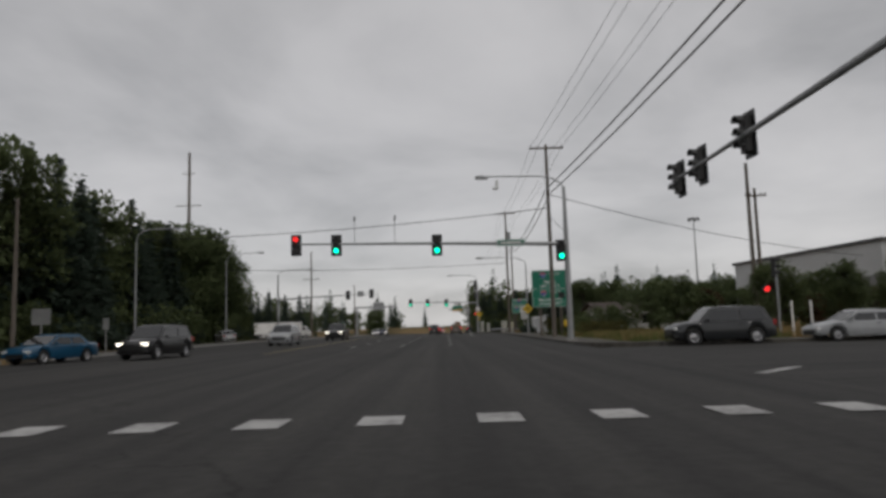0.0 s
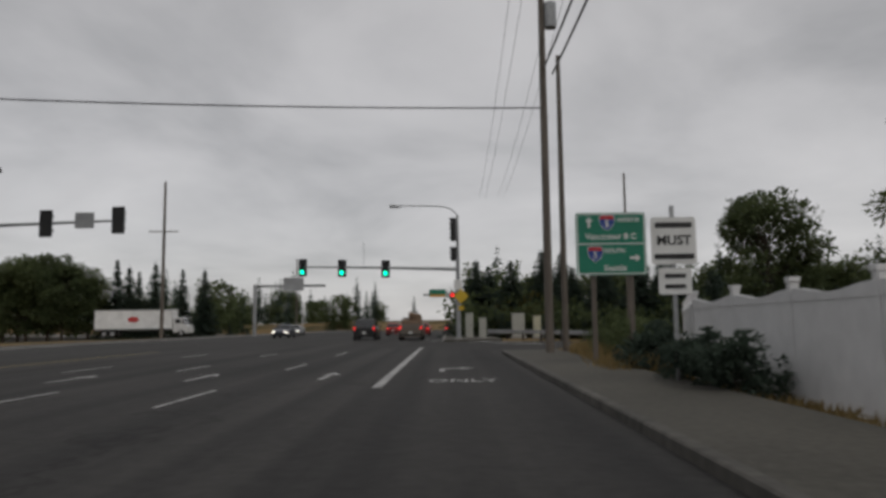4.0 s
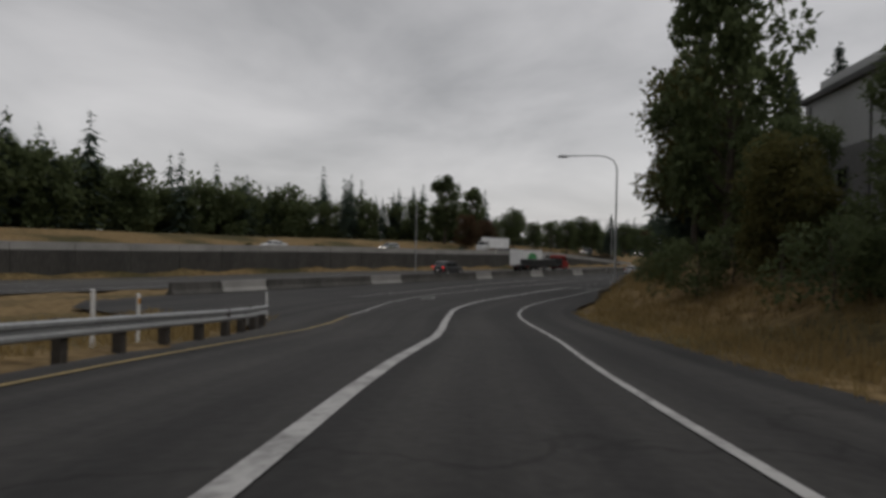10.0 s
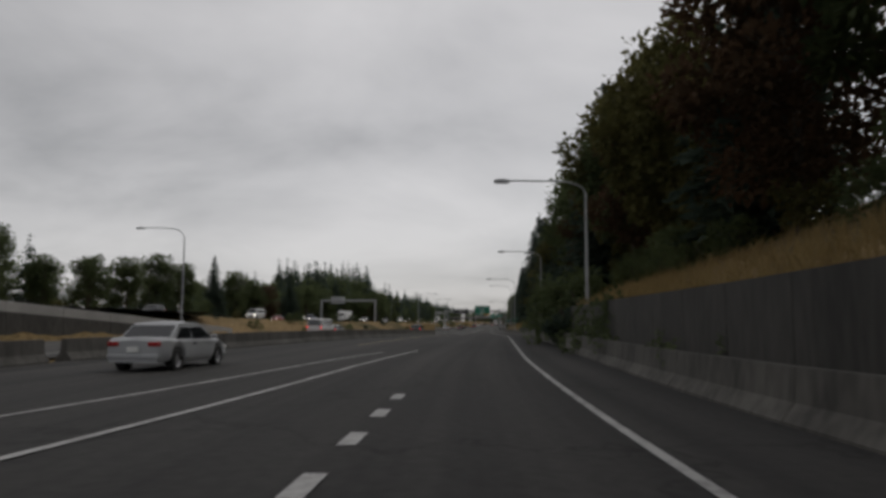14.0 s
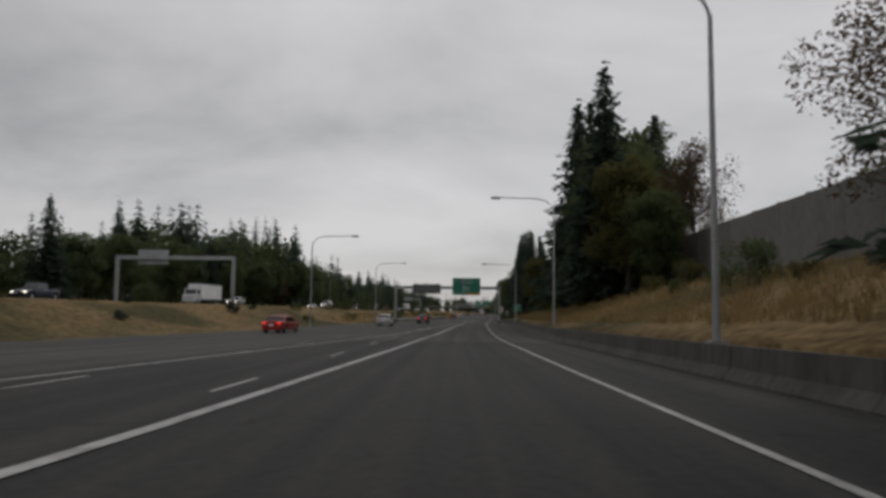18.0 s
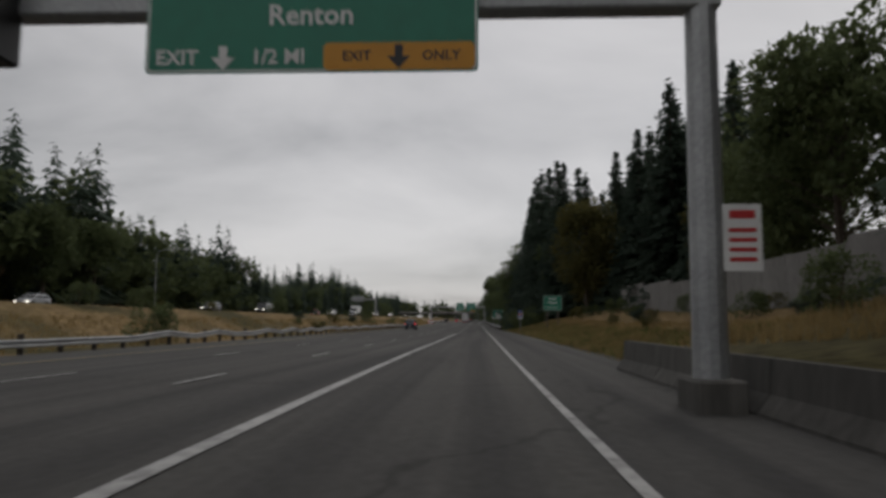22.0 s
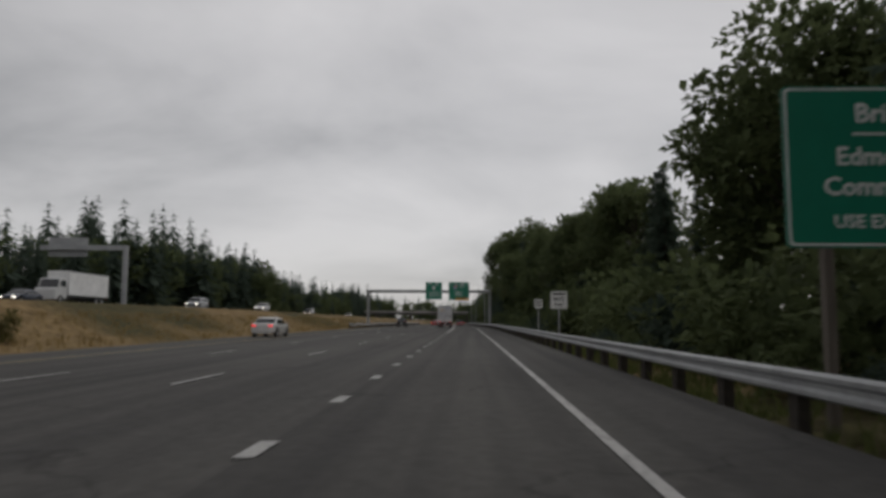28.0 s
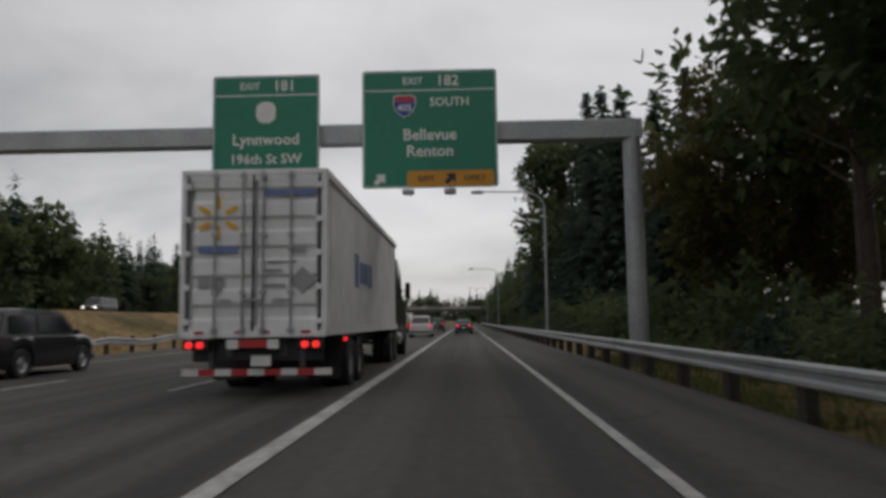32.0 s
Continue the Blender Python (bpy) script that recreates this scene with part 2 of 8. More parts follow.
HOUSE_WALL = mat("pale_house_siding", (0.4, 0.39, 0.36), (0.3, 0.29, 0.27), rough=0.8, fine=4, broad=0.5)
HOUSE_TRIM = mat("house_trim_paint", (0.55, 0.54, 0.5), (0.44, 0.43, 0.4), rough=0.6, fine=4)
ROOFING = mat("brown_roof_shingle", (0.075, 0.056, 0.046), (0.04, 0.031, 0.027), rough=0.92, fine=7, broad=0.6, bump=0.4)
NOISE_WALL = mat("noise_wall_concrete", (0.22, 0.214, 0.203), (0.13, 0.126, 0.12), rough=0.92, fine=6, broad=0.3, bump=0.3, stretch=(1, 1, 0.3))
NEEDLES = leafmat("fir_needles", (0.076, 0.102, 0.077), (0.046, 0.064, 0.05))
LEAVES = leafmat("broad_leaves", (0.118, 0.145, 0.066), (0.064, 0.085, 0.043))
LEAVES_YELLOW = leafmat("yellowing_leaves", (0.13, 0.12, 0.045), (0.06, 0.064, 0.026))
LEAVES_RED = leafmat("russet_leaves", (0.105, 0.065, 0.038), (0.055, 0.042, 0.026))
DRY_GRASS = leafmat("dry_grass_blades", (0.3, 0.22, 0.1), (0.17, 0.125, 0.055))
GREEN_GRASS = leafmat("green_grass_blades", (0.13, 0.15, 0.05), (0.07, 0.085, 0.03))
GLASS_DARK = mat("dark_window_glass", (0.018, 0.02, 0.022), (0.012, 0.013, 0.015), rough=0.08, fine=2, spec=0.8)
RUBBER = mat("tyre_rubber", (0.022, 0.022, 0.022), (0.014, 0.014, 0.014), rough=0.85, fine=20)
RIM = mat("alloy_rim", (0.42, 0.42, 0.43), (0.3, 0.3, 0.31), rough=0.35, metal=0.7)
TAIL_RED = mat("tail_lamp_red", (0.35, 0.015, 0.015), (0.25, 0.01, 0.01), rough=0.25)
LAMP_CLEAR = mat("clear_lamp", (0.7, 0.7, 0.68), (0.5, 0.5, 0.5), rough=0.2)
GREEN_LIT = glow("lit_green_signal", (0.0, 1.0, 0.55), 2.2)
RED_LIT = glow("lit_red_signal", (1.0, 0.03, 0.03), 1.2)
LAMP_LIT = glow("lit_headlamp", (1.0, 0.93, 0.8), 2.5)
BRAKE_LIT = glow("lit_brake_lamp", (1.0, 0.03, 0.03), 0.7)


# ground: grass, dry grass and bare earth by broad patches
def ground_material():
    m = bpy.data.materials.new("verge_ground")
    m.use_nodes = True
    n, l = m.node_tree.nodes, m.node_tree.links
    p = n["Principled BSDF"]
    p.inputs["Roughness"].default_value, p.inputs["Specular IOR Level"].default_value = 0.95, 0.1
    co = n.new("ShaderNodeTexCoord")
    big, small = n.new("ShaderNodeTexNoise"), n.new("ShaderNodeTexNoise")
    big.inputs["Scale"].default_value, big.inputs["Detail"].default_value = 0.06, 6
    small.inputs["Scale"].default_value, small.inputs["Detail"].default_value = 2.2, 8
    l.new(co.outputs["Object"], big.inputs["Vector"])
    l.new(co.outputs["Object"], small.inputs["Vector"])
    r1, r2 = n.new("ShaderNodeValToRGB"), n.new("ShaderNodeValToRGB")
    r1.color_ramp.elements[0].position, r1.color_ramp.elements[0].color = 0.38, (0.085, 0.075, 0.033, 1)
    r1.color_ramp.elements[1].position, r1.color_ramp.elements[1].color = 0.53, (0.25, 0.175, 0.085, 1)
    r2.color_ramp.elements[0].position, r2.color_ramp.elements[0].color = 0.3, (0.35, 0.33, 0.3, 1)
    r2.color_ramp.elements[1].position, r2.color_ramp.elements[1].color = 0.65, (1, 1, 1, 1)
    l.new(big.outputs["Fac"], r1.inputs[0])
    l.new(small.outputs["Fac"], r2.inputs[0])
    mx = n.new("ShaderNodeMix")
    mx.data_type, mx.blend_type = "RGBA", "MULTIPLY"
    mx.inputs["Factor"].default_value = 1
    l.new(r1.outputs[0], mx.inputs[6])
    l.new(r2.outputs[0], mx.inputs[7])
    l.new(mx.outputs[2], p.inputs["Base Color"])
    bp = n.new("ShaderNodeBump")
    bp.inputs["Strength"].default_value, bp.inputs["Distance"].default_value = 0.6, 0.15
    l.new(small.outputs["Fac"], bp.inputs["Height"])
    l.new(bp.outputs[0], p.inputs["Normal"])
    return m


VERGE = ground_material()

# ---- building helpers ----


def mesh(bm, name, material):
    me = bpy.data.meshes.new(name)
    bm.to_mesh(me)
    bm.free()
    for m in material if isinstance(material, (list, tuple)) else (material,):
        me.materials.append(m)
    return me


def part(name, bm, material, parent, label=""):
    ob = new(name, mesh(bm, name, material))
    ob.parent = parent
    return tagged(ob, label)


def thing(name, m, label, category, group=""):
    ob = new(name)
    ob.empty_display_size = 0.3
    ob.matrix_basis = m
    return tagged(ob, label, category, group)


def solo(name, bm, material, m, label, category, group="", kind=""):
    ob = new(name, mesh(bm, name, material))
    ob.matrix_basis = m
    return tagged(ob, label, category, group, kind)


def box(bm, x, y, z, sx, sy, sz, m=None, bevel=0.0):
    r = bmesh.ops.create_cube(bm, size=1, matrix=(m or Matrix()) @ Matrix.Translation((x, y, z)) @ Matrix.Diagonal((sx, sy, sz, 1)))
    if bevel:
        es = {e for v in r["verts"] for e in v.link_edges}
        bmesh.ops.bevel(bm, geom=list(es), offset=bevel, segments=1, affect="EDGES")
    return bm


def tube(bm, pts, radii, n=8, cap=True):
    """A round bar through pts."""
    if not isinstance(radii, (list, tuple)):
        radii = [radii] * len(pts)
    rings, pts = [], [Vector(p) for p in pts]
    for i, p in enumerate(pts):
        d = (pts[min(i + 1, len(pts) - 1)] - pts[max(i - 1, 0)]).normalized()
        u = d.cross(Vector((0.3, 0.1, 1) if abs(d.z) < 0.9 else (1, 0.2, 0))).normalized()
        w = d.cross(u)
        rings.append([bm.verts.new(p + radii[i] * (math.cos(2 * math.pi * k / n) * u + math.sin(2 * math.pi * k / n) * w)) for k in range(n)])
    for a, b in zip(rings, rings[1:]):
        for k in range(n):
            bm.faces.new((a[k], a[(k + 1) % n], b[(k + 1) % n], b[k]))
    if cap:
        bm.faces.new(rings[0][::-1])
        bm.faces.new(rings[-1])
    return bm


def plate(bm, outline, y0, y1, m=None):
    """A flat shape in the xz plane with thickness from y0 to y1."""
    m = m or Matrix()
    a = [bm.verts.new(m @ Vector((x, y0, z))) for x, z in outline]
    b = [bm.verts.new(m @ Vector((x, y1, z))) for x, z in outline]
    bm.faces.new(a)
    bm.faces.new(b[::-1])
    for i in range(len(a)):
        j = (i + 1) % len(a)
        bm.faces.new((a[j], a[i], b[i], b[j]))
    return bm


def rounded(w, h, r, k=3):
    """Outline of a rectangle with rounded corners, centred."""
    out = []
    for cx, cz, a0 in ((w / 2 - r, h / 2 - r, 0), (-w / 2 + r, h / 2 - r, 90), (-w / 2 + r, -h / 2 + r, 180), (w / 2 - r, -h / 2 + r, 270)):
        out += [(cx + r * math.cos(radians(a0 + 90 * i / k)), cz + r * math.sin(radians(a0 + 90 * i / k))) for i in range(k + 1)]
    return out


def letters(text, size, parent, x, z, y, material, align="CENTER", name="lettering", stretch=1.0):
    """Raised letters that face -y of the parent."""
    c = bpy.data.curves.new(name, "FONT")
    c.body, c.size, c.align_x, c.align_y, c.extrude = text, size, align, "CENTER", 0.004
    c.offset = size * 0.018
    c.resolution_u = 2
    tmp = bpy.data.objects.new("tmp", c)
    scene.collection.objects.link(tmp)
    me = bpy.data.meshes.new_from_object(tmp)
    bpy.data.objects.remove(tmp)
    me.materials.clear()
    me.materials.append(material)
    ob = new(name, me)
    ob.parent = parent
    ob.matrix_basis = pose(x, y, z, 90, 0, 0) @ Matrix.Diagonal((stretch, 1, 1, 1))
    return ob


# ---- the lines that the roads follow ----
def spline(points, step=3.0):
    """A smooth dense line through points: positions, running length and right-hand normals."""
    p = np.array(points, float)
    n = len(p)
    out = []
    for i in range(n - 1):
        p0, p1, p2, p3 = p[max(i - 1, 0)], p[i], p[i + 1], p[min(i + 2, n - 1)]
        k = max(2, int(np.hypot(*(p2 - p1)[:2]) / step))
        for u in np.arange(k) / k:
            out.append(0.5 * (2 * p1 + (p2 - p0) * u + (2 * p0 - 5 * p1 + 4 * p2 - p3) * u * u + (3 * p1 - p0 - 3 * p2 + p3) * u ** 3))
    out.append(p[-1])
    out = np.array(out)
    for _ in range(2):
        out[1:-1] = (out[:-2] + 2 * out[1:-1] + out[2:]) / 4
    d = np.gradient(out, axis=0)
    h = np.hypot(d[:, 0], d[:, 1])
    s = np.concatenate([[0], np.cumsum(np.hypot(*np.diff(out[:, :2], axis=0).T))])
    return out, s, np.stack([d[:, 1] / h, -d[:, 0] / h], 1)


# right edge line of the slip road and of the lane that it becomes
ALIGN = [
    (6.8, 79.5, 0.75), (7.1, 92.8, 0.68), (7.5, 102.6, 0.68), (8.4, 105.8, 0.76), (10.7, 108.7, 0.9),
    (15.79, 110.80, 0.77), (19.30, 112.10, 0.66), (23.37, 113.29, 0.49), (27.74, 114.58, 0.25), (32.54, 115.79, -0.04), (37.46, 116.83, -0.36),
    (42.56, 117.87, -0.72), (47.76, 118.85, -1.14), (53.11, 119.92, -1.56), (58.50, 121.13, -1.93), (63.89, 122.36, -2.29), (69.36, 123.39, -2.69),
    (74.84, 124.34, -3.04), (80.25, 125.91, -3.29), (85.71, 127.28, -3.50), (91.46, 128.02, -3.73), (97.34, 128.40, -3.92), (103.39, 128.00, -4.04),
    (109.55, 127.17, -4.11), (115.89, 126.00, -4.07), (122.43, 124.54, -4.02), (128.97, 122.94, -4.02), (135.50, 121.21, -4.06), (142.07, 119.45, -4.14),
    (148.69, 117.58, -4.24), (155.32, 115.71, -4.33), (161.96, 113.79, -4.39), (168.65, 111.81, -4.38), (175.40, 109.80, -4.36),
    (202.6, 100.9, -4.37), (230.5, 91.7, -4.59), (259.1, 83.2, -4.94), (288.2, 74.8, -5.24),
    (317.4, 66.2, -5.40), (374.0, 47.6, -5.37), (432.3, 27.2, -5.55), (490.3, 6.9, -5.67),
    (547.0, -13.1, -5.65), (604.5, -32.8, -5.35), (662.8, -52.4, -5.07),
    (757.8, -82.9, -4.9), (900.0, -129.0, -4.6), (1200.0, -226.0, -4.0),
]
RAMP, RS, RN = spline(ALIGN)


def at(s, o=0.0, dz=0.0):
    """The place o metres to the right of the edge line at running length s."""
    x, y, z = (np.interp(s, RS, RAMP[:, i]) for i in range(3))
    nx, ny = (np.interp(s, RS, RN[:, i]) for i in range(2))
    return Vector((x + o * nx, y + o * ny, z + dz))


def head_at(s):
    """Degrees by which the road turns from +y, clockwise, at s."""
    return math.degrees(math.atan2(-np.interp(s, RS, RN[:, 1]), np.interp(s, RS, RN[:, 0])))


def facing(s, o, dz=0.0, turn=0.0):
    """A pose on the road: +y runs along the road, +x to its right."""
    p = at(s, o, dz)
    return pose(p.x, p.y, p.z, 0, 0, -head_at(s) + turn)


# right edge line of the motorway's southbound lanes
MAIN_O = [(130, -28), (200, -21), (294, -12.6), (348, -7.7), (393, -5.0), (440, -3.7), (520, -3.55), (640, -3.55), (760, -3.55), (900, -3.55), (1190, -3.55)]
first, second = at(130, -28), at(200, -21)
back = (first - second).normalized()
main_pts = [tuple(first + back * d + Vector((0, 0, 0.004 * d))) for d in (900, 600, 300, 150, 60)] + [tuple(at(s, float(np.interp(s, *zip(*MAIN_O))))) for s in list(range(130, 1180, 20)) + [1190]]
main_pts = [(x, y, max(z, -4.6) if i < 6 else z) for i, (x, y, z) in enumerate(main_pts)]
MAIN, MS, MN = spline(main_pts, 6.0)


def on_main(s, o=0.0, dz=0.0):
    x, y, z = (np.interp(s, MS, MAIN[:, i]) for i in range(3))
    nx, ny = (np.interp(s, MS, MN[:, i]) for i in range(2))
    return Vector((x + o * nx, y + o * ny, z + dz))


def main_pose(s, o, dz=0.0, turn=0.0):
    p = on_main(s, o, dz)
    h = math.degrees(math.atan2(-np.interp(s, MS, MN[:, 1]), np.interp(s, MS, MN[:, 0])))
    return pose(p.x, p.y, p.z, 0, 0, -h + turn)


NB_RISE = 2.6


def avenue_z(y):
    """Height of the avenue's surface, which climbs a little to the north."""
    return float(np.interp(y, (-60, 0, 80, 130, 400), (0.0, 0.0, 0.72, 0.85, 0.85)))


# ---- the ground, one sheet to the horizon ----
def smooth(x, a, b):
    t = np.clip((x - a) / (b - a), 0, 1)
    return t * t * (3 - 2 * t)


def nearest(P, line, s, nrm):
    """Running length, offset to the right and height of the nearest point of a line."""
    i = np.concatenate([((q[:, None, 0] - line[None, :, 0]) ** 2 + (q[:, None, 1] - line[None, :, 1]) ** 2).argmin(1) for q in np.array_split(P, max(1, len(P) // 4000))])
    d = P - line[i, :2]
    o = (d * nrm[i]).sum(1)
    return s[i], np.sign(o) * np.hypot(d[:, 0], d[:, 1]), line[i, 2]


BANK_S = [0, 30, 48, 75, 105, 118, 130, 160, 215, 262, 300, 350, 405, 430, 480, 500, 2000]
BANK_H = [0, 0.3, 1.0, 3.0, 4.5, 5.0, 5.5, 7.0, 7.0, 5.0, 3.6, 3.4, 3.2, 2.6, 1.8, 0.2, 0.2]
BANK_FOOT = [6, 6.5, 6, 5.6, 5.6, 6.5, 7.0, 7.0, 7.0, 7.0, 5.8, 5.6, 5.8, 5.6, 5.6, 6.5, 6.5]


def ground_height(P):
    rs, ro, rz = nearest(P, RAMP, RS, RN)
    ms, mo, mz = nearest(P, MAIN, MS, MN)
    ay = np.interp(P[:, 1], (-60, 0, 80, 130, 400), (0.0, 0.0, 0.72, 0.85, 0.85))
    ad = np.maximum(np.maximum(P[:, 0] - np.interp(P[:, 1], (97, 102, 135, 142), (9.5, 6.9, 6.9, 9.5)), -23 - P[:, 0]), 0)
    rd = np.where(ro > 0, np.maximum(ro - np.interp(rs, (24, 34, 50), (1.0, 2.0, 4.0)), 0), np.maximum(-ro - np.interp(rs, (30, 34, 38, 42, 46, 60, 98, 108, 130, 150, 200, 253, 298, 310), (8.4, 13.5, 15.4, 10.5, 9.4, 8.4, 9.4, 22.0, 21.0, 16.3, 16.3, 12.2, 10.8, 9.0)), 0))
    md = np.where(mo > 0, np.maximum(mo - 2.5, 0), np.maximum(-mo - 14.5, 0))
    nd = np.maximum(np.maximum(mo + np.interp(ms, (1030, 1050), (22.5, 31)), -50 - mo), 0)
    zs = [ay, rz, mz, mz + NB_RISE]
    ds = [ad + np.maximum(P[:, 1] - 260, 0) * 0.5, rd + 0.2 * np.maximum(20 - rs, 0), md, nd]
    w = [1 / (d + 1.0) ** 3 for d in ds]
    h = sum(a * b for a, b in zip(w, zs)) / sum(w)
    foot, top = np.interp(rs, RS, np.interp(RS, BANK_S, BANK_FOOT)), np.interp(rs, BANK_S, BANK_H)
    right = (ro > 0)
    h = h + np.where(right, top * smooth(ro, foot, foot + 12) * (1 - smooth(ro, 45, 95)), 0)
    # wooded rise beyond the northbound lanes
    h = h + 3.0 * smooth(-mo, 52, 80)
    inside = np.minimum(np.minimum(ad, rd), np.minimum(md, nd)) <= 0
    return h - 0.2 * inside


def far(n, first, grow):
    out, d = [], first
    for _ in range(n):
        out.append((out[-1] if out else 0) + d)
        d *= grow
    return out


gx = [-60 - d for d in far(16, 6, 1.42)][::-1] + list(np.arange(-60, 800.1, 3.0)) + [800 + d for d in far(16, 6, 1.42)]
gy = [-150 - d for d in far(16, 6, 1.42)][::-1] + list(np.arange(-150, 240.1, 3.0)) + [240 + d for d in far(16, 6, 1.42)]
GX, GY = np.meshgrid(gx, gy)
GP = np.stack([GX.ravel(), GY.ravel()], 1)
GZ = ground_height(GP)
cols = len(gx)
quads = [(r * cols + c, r * cols + c + 1, (r + 1) * cols + c + 1, (r + 1) * cols + c) for r in range(len(gy) - 1) for c in range(cols - 1)]
me = bpy.data.meshes.new("ground")
me.from_pydata(np.column_stack([GP, GZ]).tolist(), [], quads)
me.materials.append(VERGE)
for poly in me.polygons:
    poly.use_smooth = True
tagged(new("ground", me), "rolling verge of dry and green grass", "ground", kind="structure")


def ground_at(x, y):
    return float(ground_height(np.array([[x, y]]))[0])


# ---- road surfaces and markings ----
def strip(name, place, s0, s1, o0, o1, dz, material, label, category="road", step=4.0, kind="structure", parent=None, thick=0.0):
    """A ribbon between two offsets; o0 and o1 are numbers or functions of s."""
    bm = bmesh.new()
    f0 = o0 if callable(o0) else (lambda s: o0)
    f1 = o1 if callable(o1) else (lambda s: o1)
    n = max(1, int(math.ceil((s1 - s0) / step)))
    rows = []
    for i in range(n + 1):
        s = s0 + (s1 - s0) * i / n
        rows.append([bm.verts.new(place(s, f0(s), dz)), bm.verts.new(place(s, f1(s), dz)), (f0(s), s), (f1(s), s)])
    uv = bm.loops.layers.uv.new("UVMap")
    for a, b in zip(rows, rows[1:]):
        face = bm.faces.new((a[0], a[1], b[1], b[0]))
        for loop, co in zip(face.loops, (a[2], a[3], b[3], b[2])):
            loop[uv].uv = co
    bmesh.ops.recalc_face_normals(bm, faces=bm.faces)
    if parent:
        return part(name, bm, material, parent, label)
    ob = new(name, mesh(bm, name, material))
    return tagged(ob, label, category, kind=kind)


def table(pairs):
    a, b = zip(*pairs)
    return lambda s: float(np.interp(s, a, b))


def avenue(s, o, dz=0.0):
    return Vector((o, s, avenue_z(s) + dz))


def sidestreet(s, o, dz=0.0):
    return Vector((s, o, avenue_z(o) + dz))


# the avenue, its crossing and the mouth of the slip road
strip("avenue_road", avenue, -60, 420, -21.5, 7.1, 0.03, ASPHALT, "dark grey asphalt avenue with several lanes", step=10)
strip("side_street_road", sidestreet, 7.1, 120, 10.2, 34.2, 0.026, ASPHALT, "dark asphalt side street at the crossing", step=6)
strip("side_street_road", sidestreet, -120, -21.5, 10.2, 34.2, 0.026, ASPHALT, "dark asphalt side street at the crossing", step=6)
ramp_right = table([(10, 0.3), (24, 0.3), (34, 1.2), (50, 3.0), (100, 3.2), (112, 2.9), (280, 3.4), (330, 4.0), (430, 4.4), (520, 3.0), (540, 2.4), (1200, 2.4)])
ramp_left = table([(10, -6), (20, -13), (30, -13), (34, -14), (38, -15.4), (42, -10.5), (46, -9.4), (50, -8.8), (55, -8.3), (80, -8.6), (98, -9.3), (108, -23.0), (130, -21.5), (150, -16.4), (200, -16.4), (212, -15.0), (253, -12.2), (298, -10.6), (300, -12.0), (348, -7.7), (393, -5.0), (440, -3.7), (520, -3.55), (1200, -3.55)])
strip("slip_road", at, 14, 330, ramp_left, ramp_right, 0.035, ASPHALT, "grey asphalt slip road that joins the motorway")
strip("slip_road", at, 330, 1190, ramp_left, ramp_right, 0.035, ASPHALT_OLD, "worn grey asphalt lane beside the motorway")
strip("motorway_road", on_main, 0, MS[-1] - 5, 2.4, -14.2, 0.022, ASPHALT_OLD, "worn grey asphalt southbound motorway lanes", step=6)
strip("motorway_road", lambda s, o, dz: on_main(s, o, dz + NB_RISE), 0, MS[-1] - 5, table([(1025, -16.9), (1045, -31.5)]), -49, 0.022, ASPHALT_OLD, "worn grey asphalt northbound motorway lanes", step=6)

# grass shoulder that meets the edge of the slip road
bm = bmesh.new()
rows = [[bm.verts.new(at(s, ramp_right(s) + d, z + 0.02 * math.sin(s * 1.7 + d))) for d, z in ((-0.12, -0.1), (-0.1, 0.02), (0.5, 0.035), (1.6, 0.04), (3.2, 0.02), (4.6, -0.4))] for s in np.arange(24, 111, 2.0)]
for ra, rb in zip(rows, rows[1:]):
    for j in range(5):
        bm.faces.new((ra[j], ra[j + 1], rb[j + 1], rb[j]))
for f in bm.faces:
    f.smooth = True
bmesh.ops.recalc_face_normals(bm, faces=bm.faces)
tagged(new("verge", mesh(bm, "verge", VERGE)), "dry grass shoulder beside the slip road", "verge", kind="structure")

# ---- markings ----
LINE = 0.05


def line(place, s0, s1, o, width, material=PAINT, label="solid white painted lane line", name="lane_line", step=4.0, dz=LINE):
    f = o if callable(o) else (lambda s: o)
    return strip(name, place, s0, s1, lambda s: f(s) - width / 2, lambda s: f(s) + width / 2, dz, material, label, "lane line", step)


def dashes(place, s0, s1, o, width, dash, cycle, label, group, dz=LINE):
    f = o if callable(o) else (lambda s: o)
    s = s0
    while s < s1:
        ob = line(place, s, s + dash, f(s), width, PAINT, label, "lane_dash", dash, dz)
        tagged(ob, category="lane marking", group=group)
        s += cycle


line(at, 30, 1185, 0.0, 0.14)
line(at, 36, 142, table([(36, -2.9), (50, -3.65), (75, -3.78), (90, -3.65), (98, -3.45), (106, -3.15), (113, -3.45), (122, -3.75), (131, -3.75), (138, -3.55), (142, -3.3)]), 0.26, label="wide white line between slip lanes")
strip("stop_line", at, 141.8, 142.1, -3.4, -0.1, LINE, PAINT, "thin white stop line across the slip lane", "road marking", 0.5)
EDGE = table([(34, -6.6), (50, -7.6), (58, -7.5), (75, -7.95), (93, -8.0), (101, -7.5), (110, -7.4), (116, -8.2), (124, -8.9), (131, -8.8), (137, -8.5), (141, -7.8), (149, -7.0), (165, -7.2), (175, -6.8), (185, -6.2), (195, -5.7), (207, -4.9)])
line(at, 46, 105, EDGE, 0.14, YELLOW_PAINT, "solid yellow edge line")
line(at, 105, 207, EDGE, 0.14)
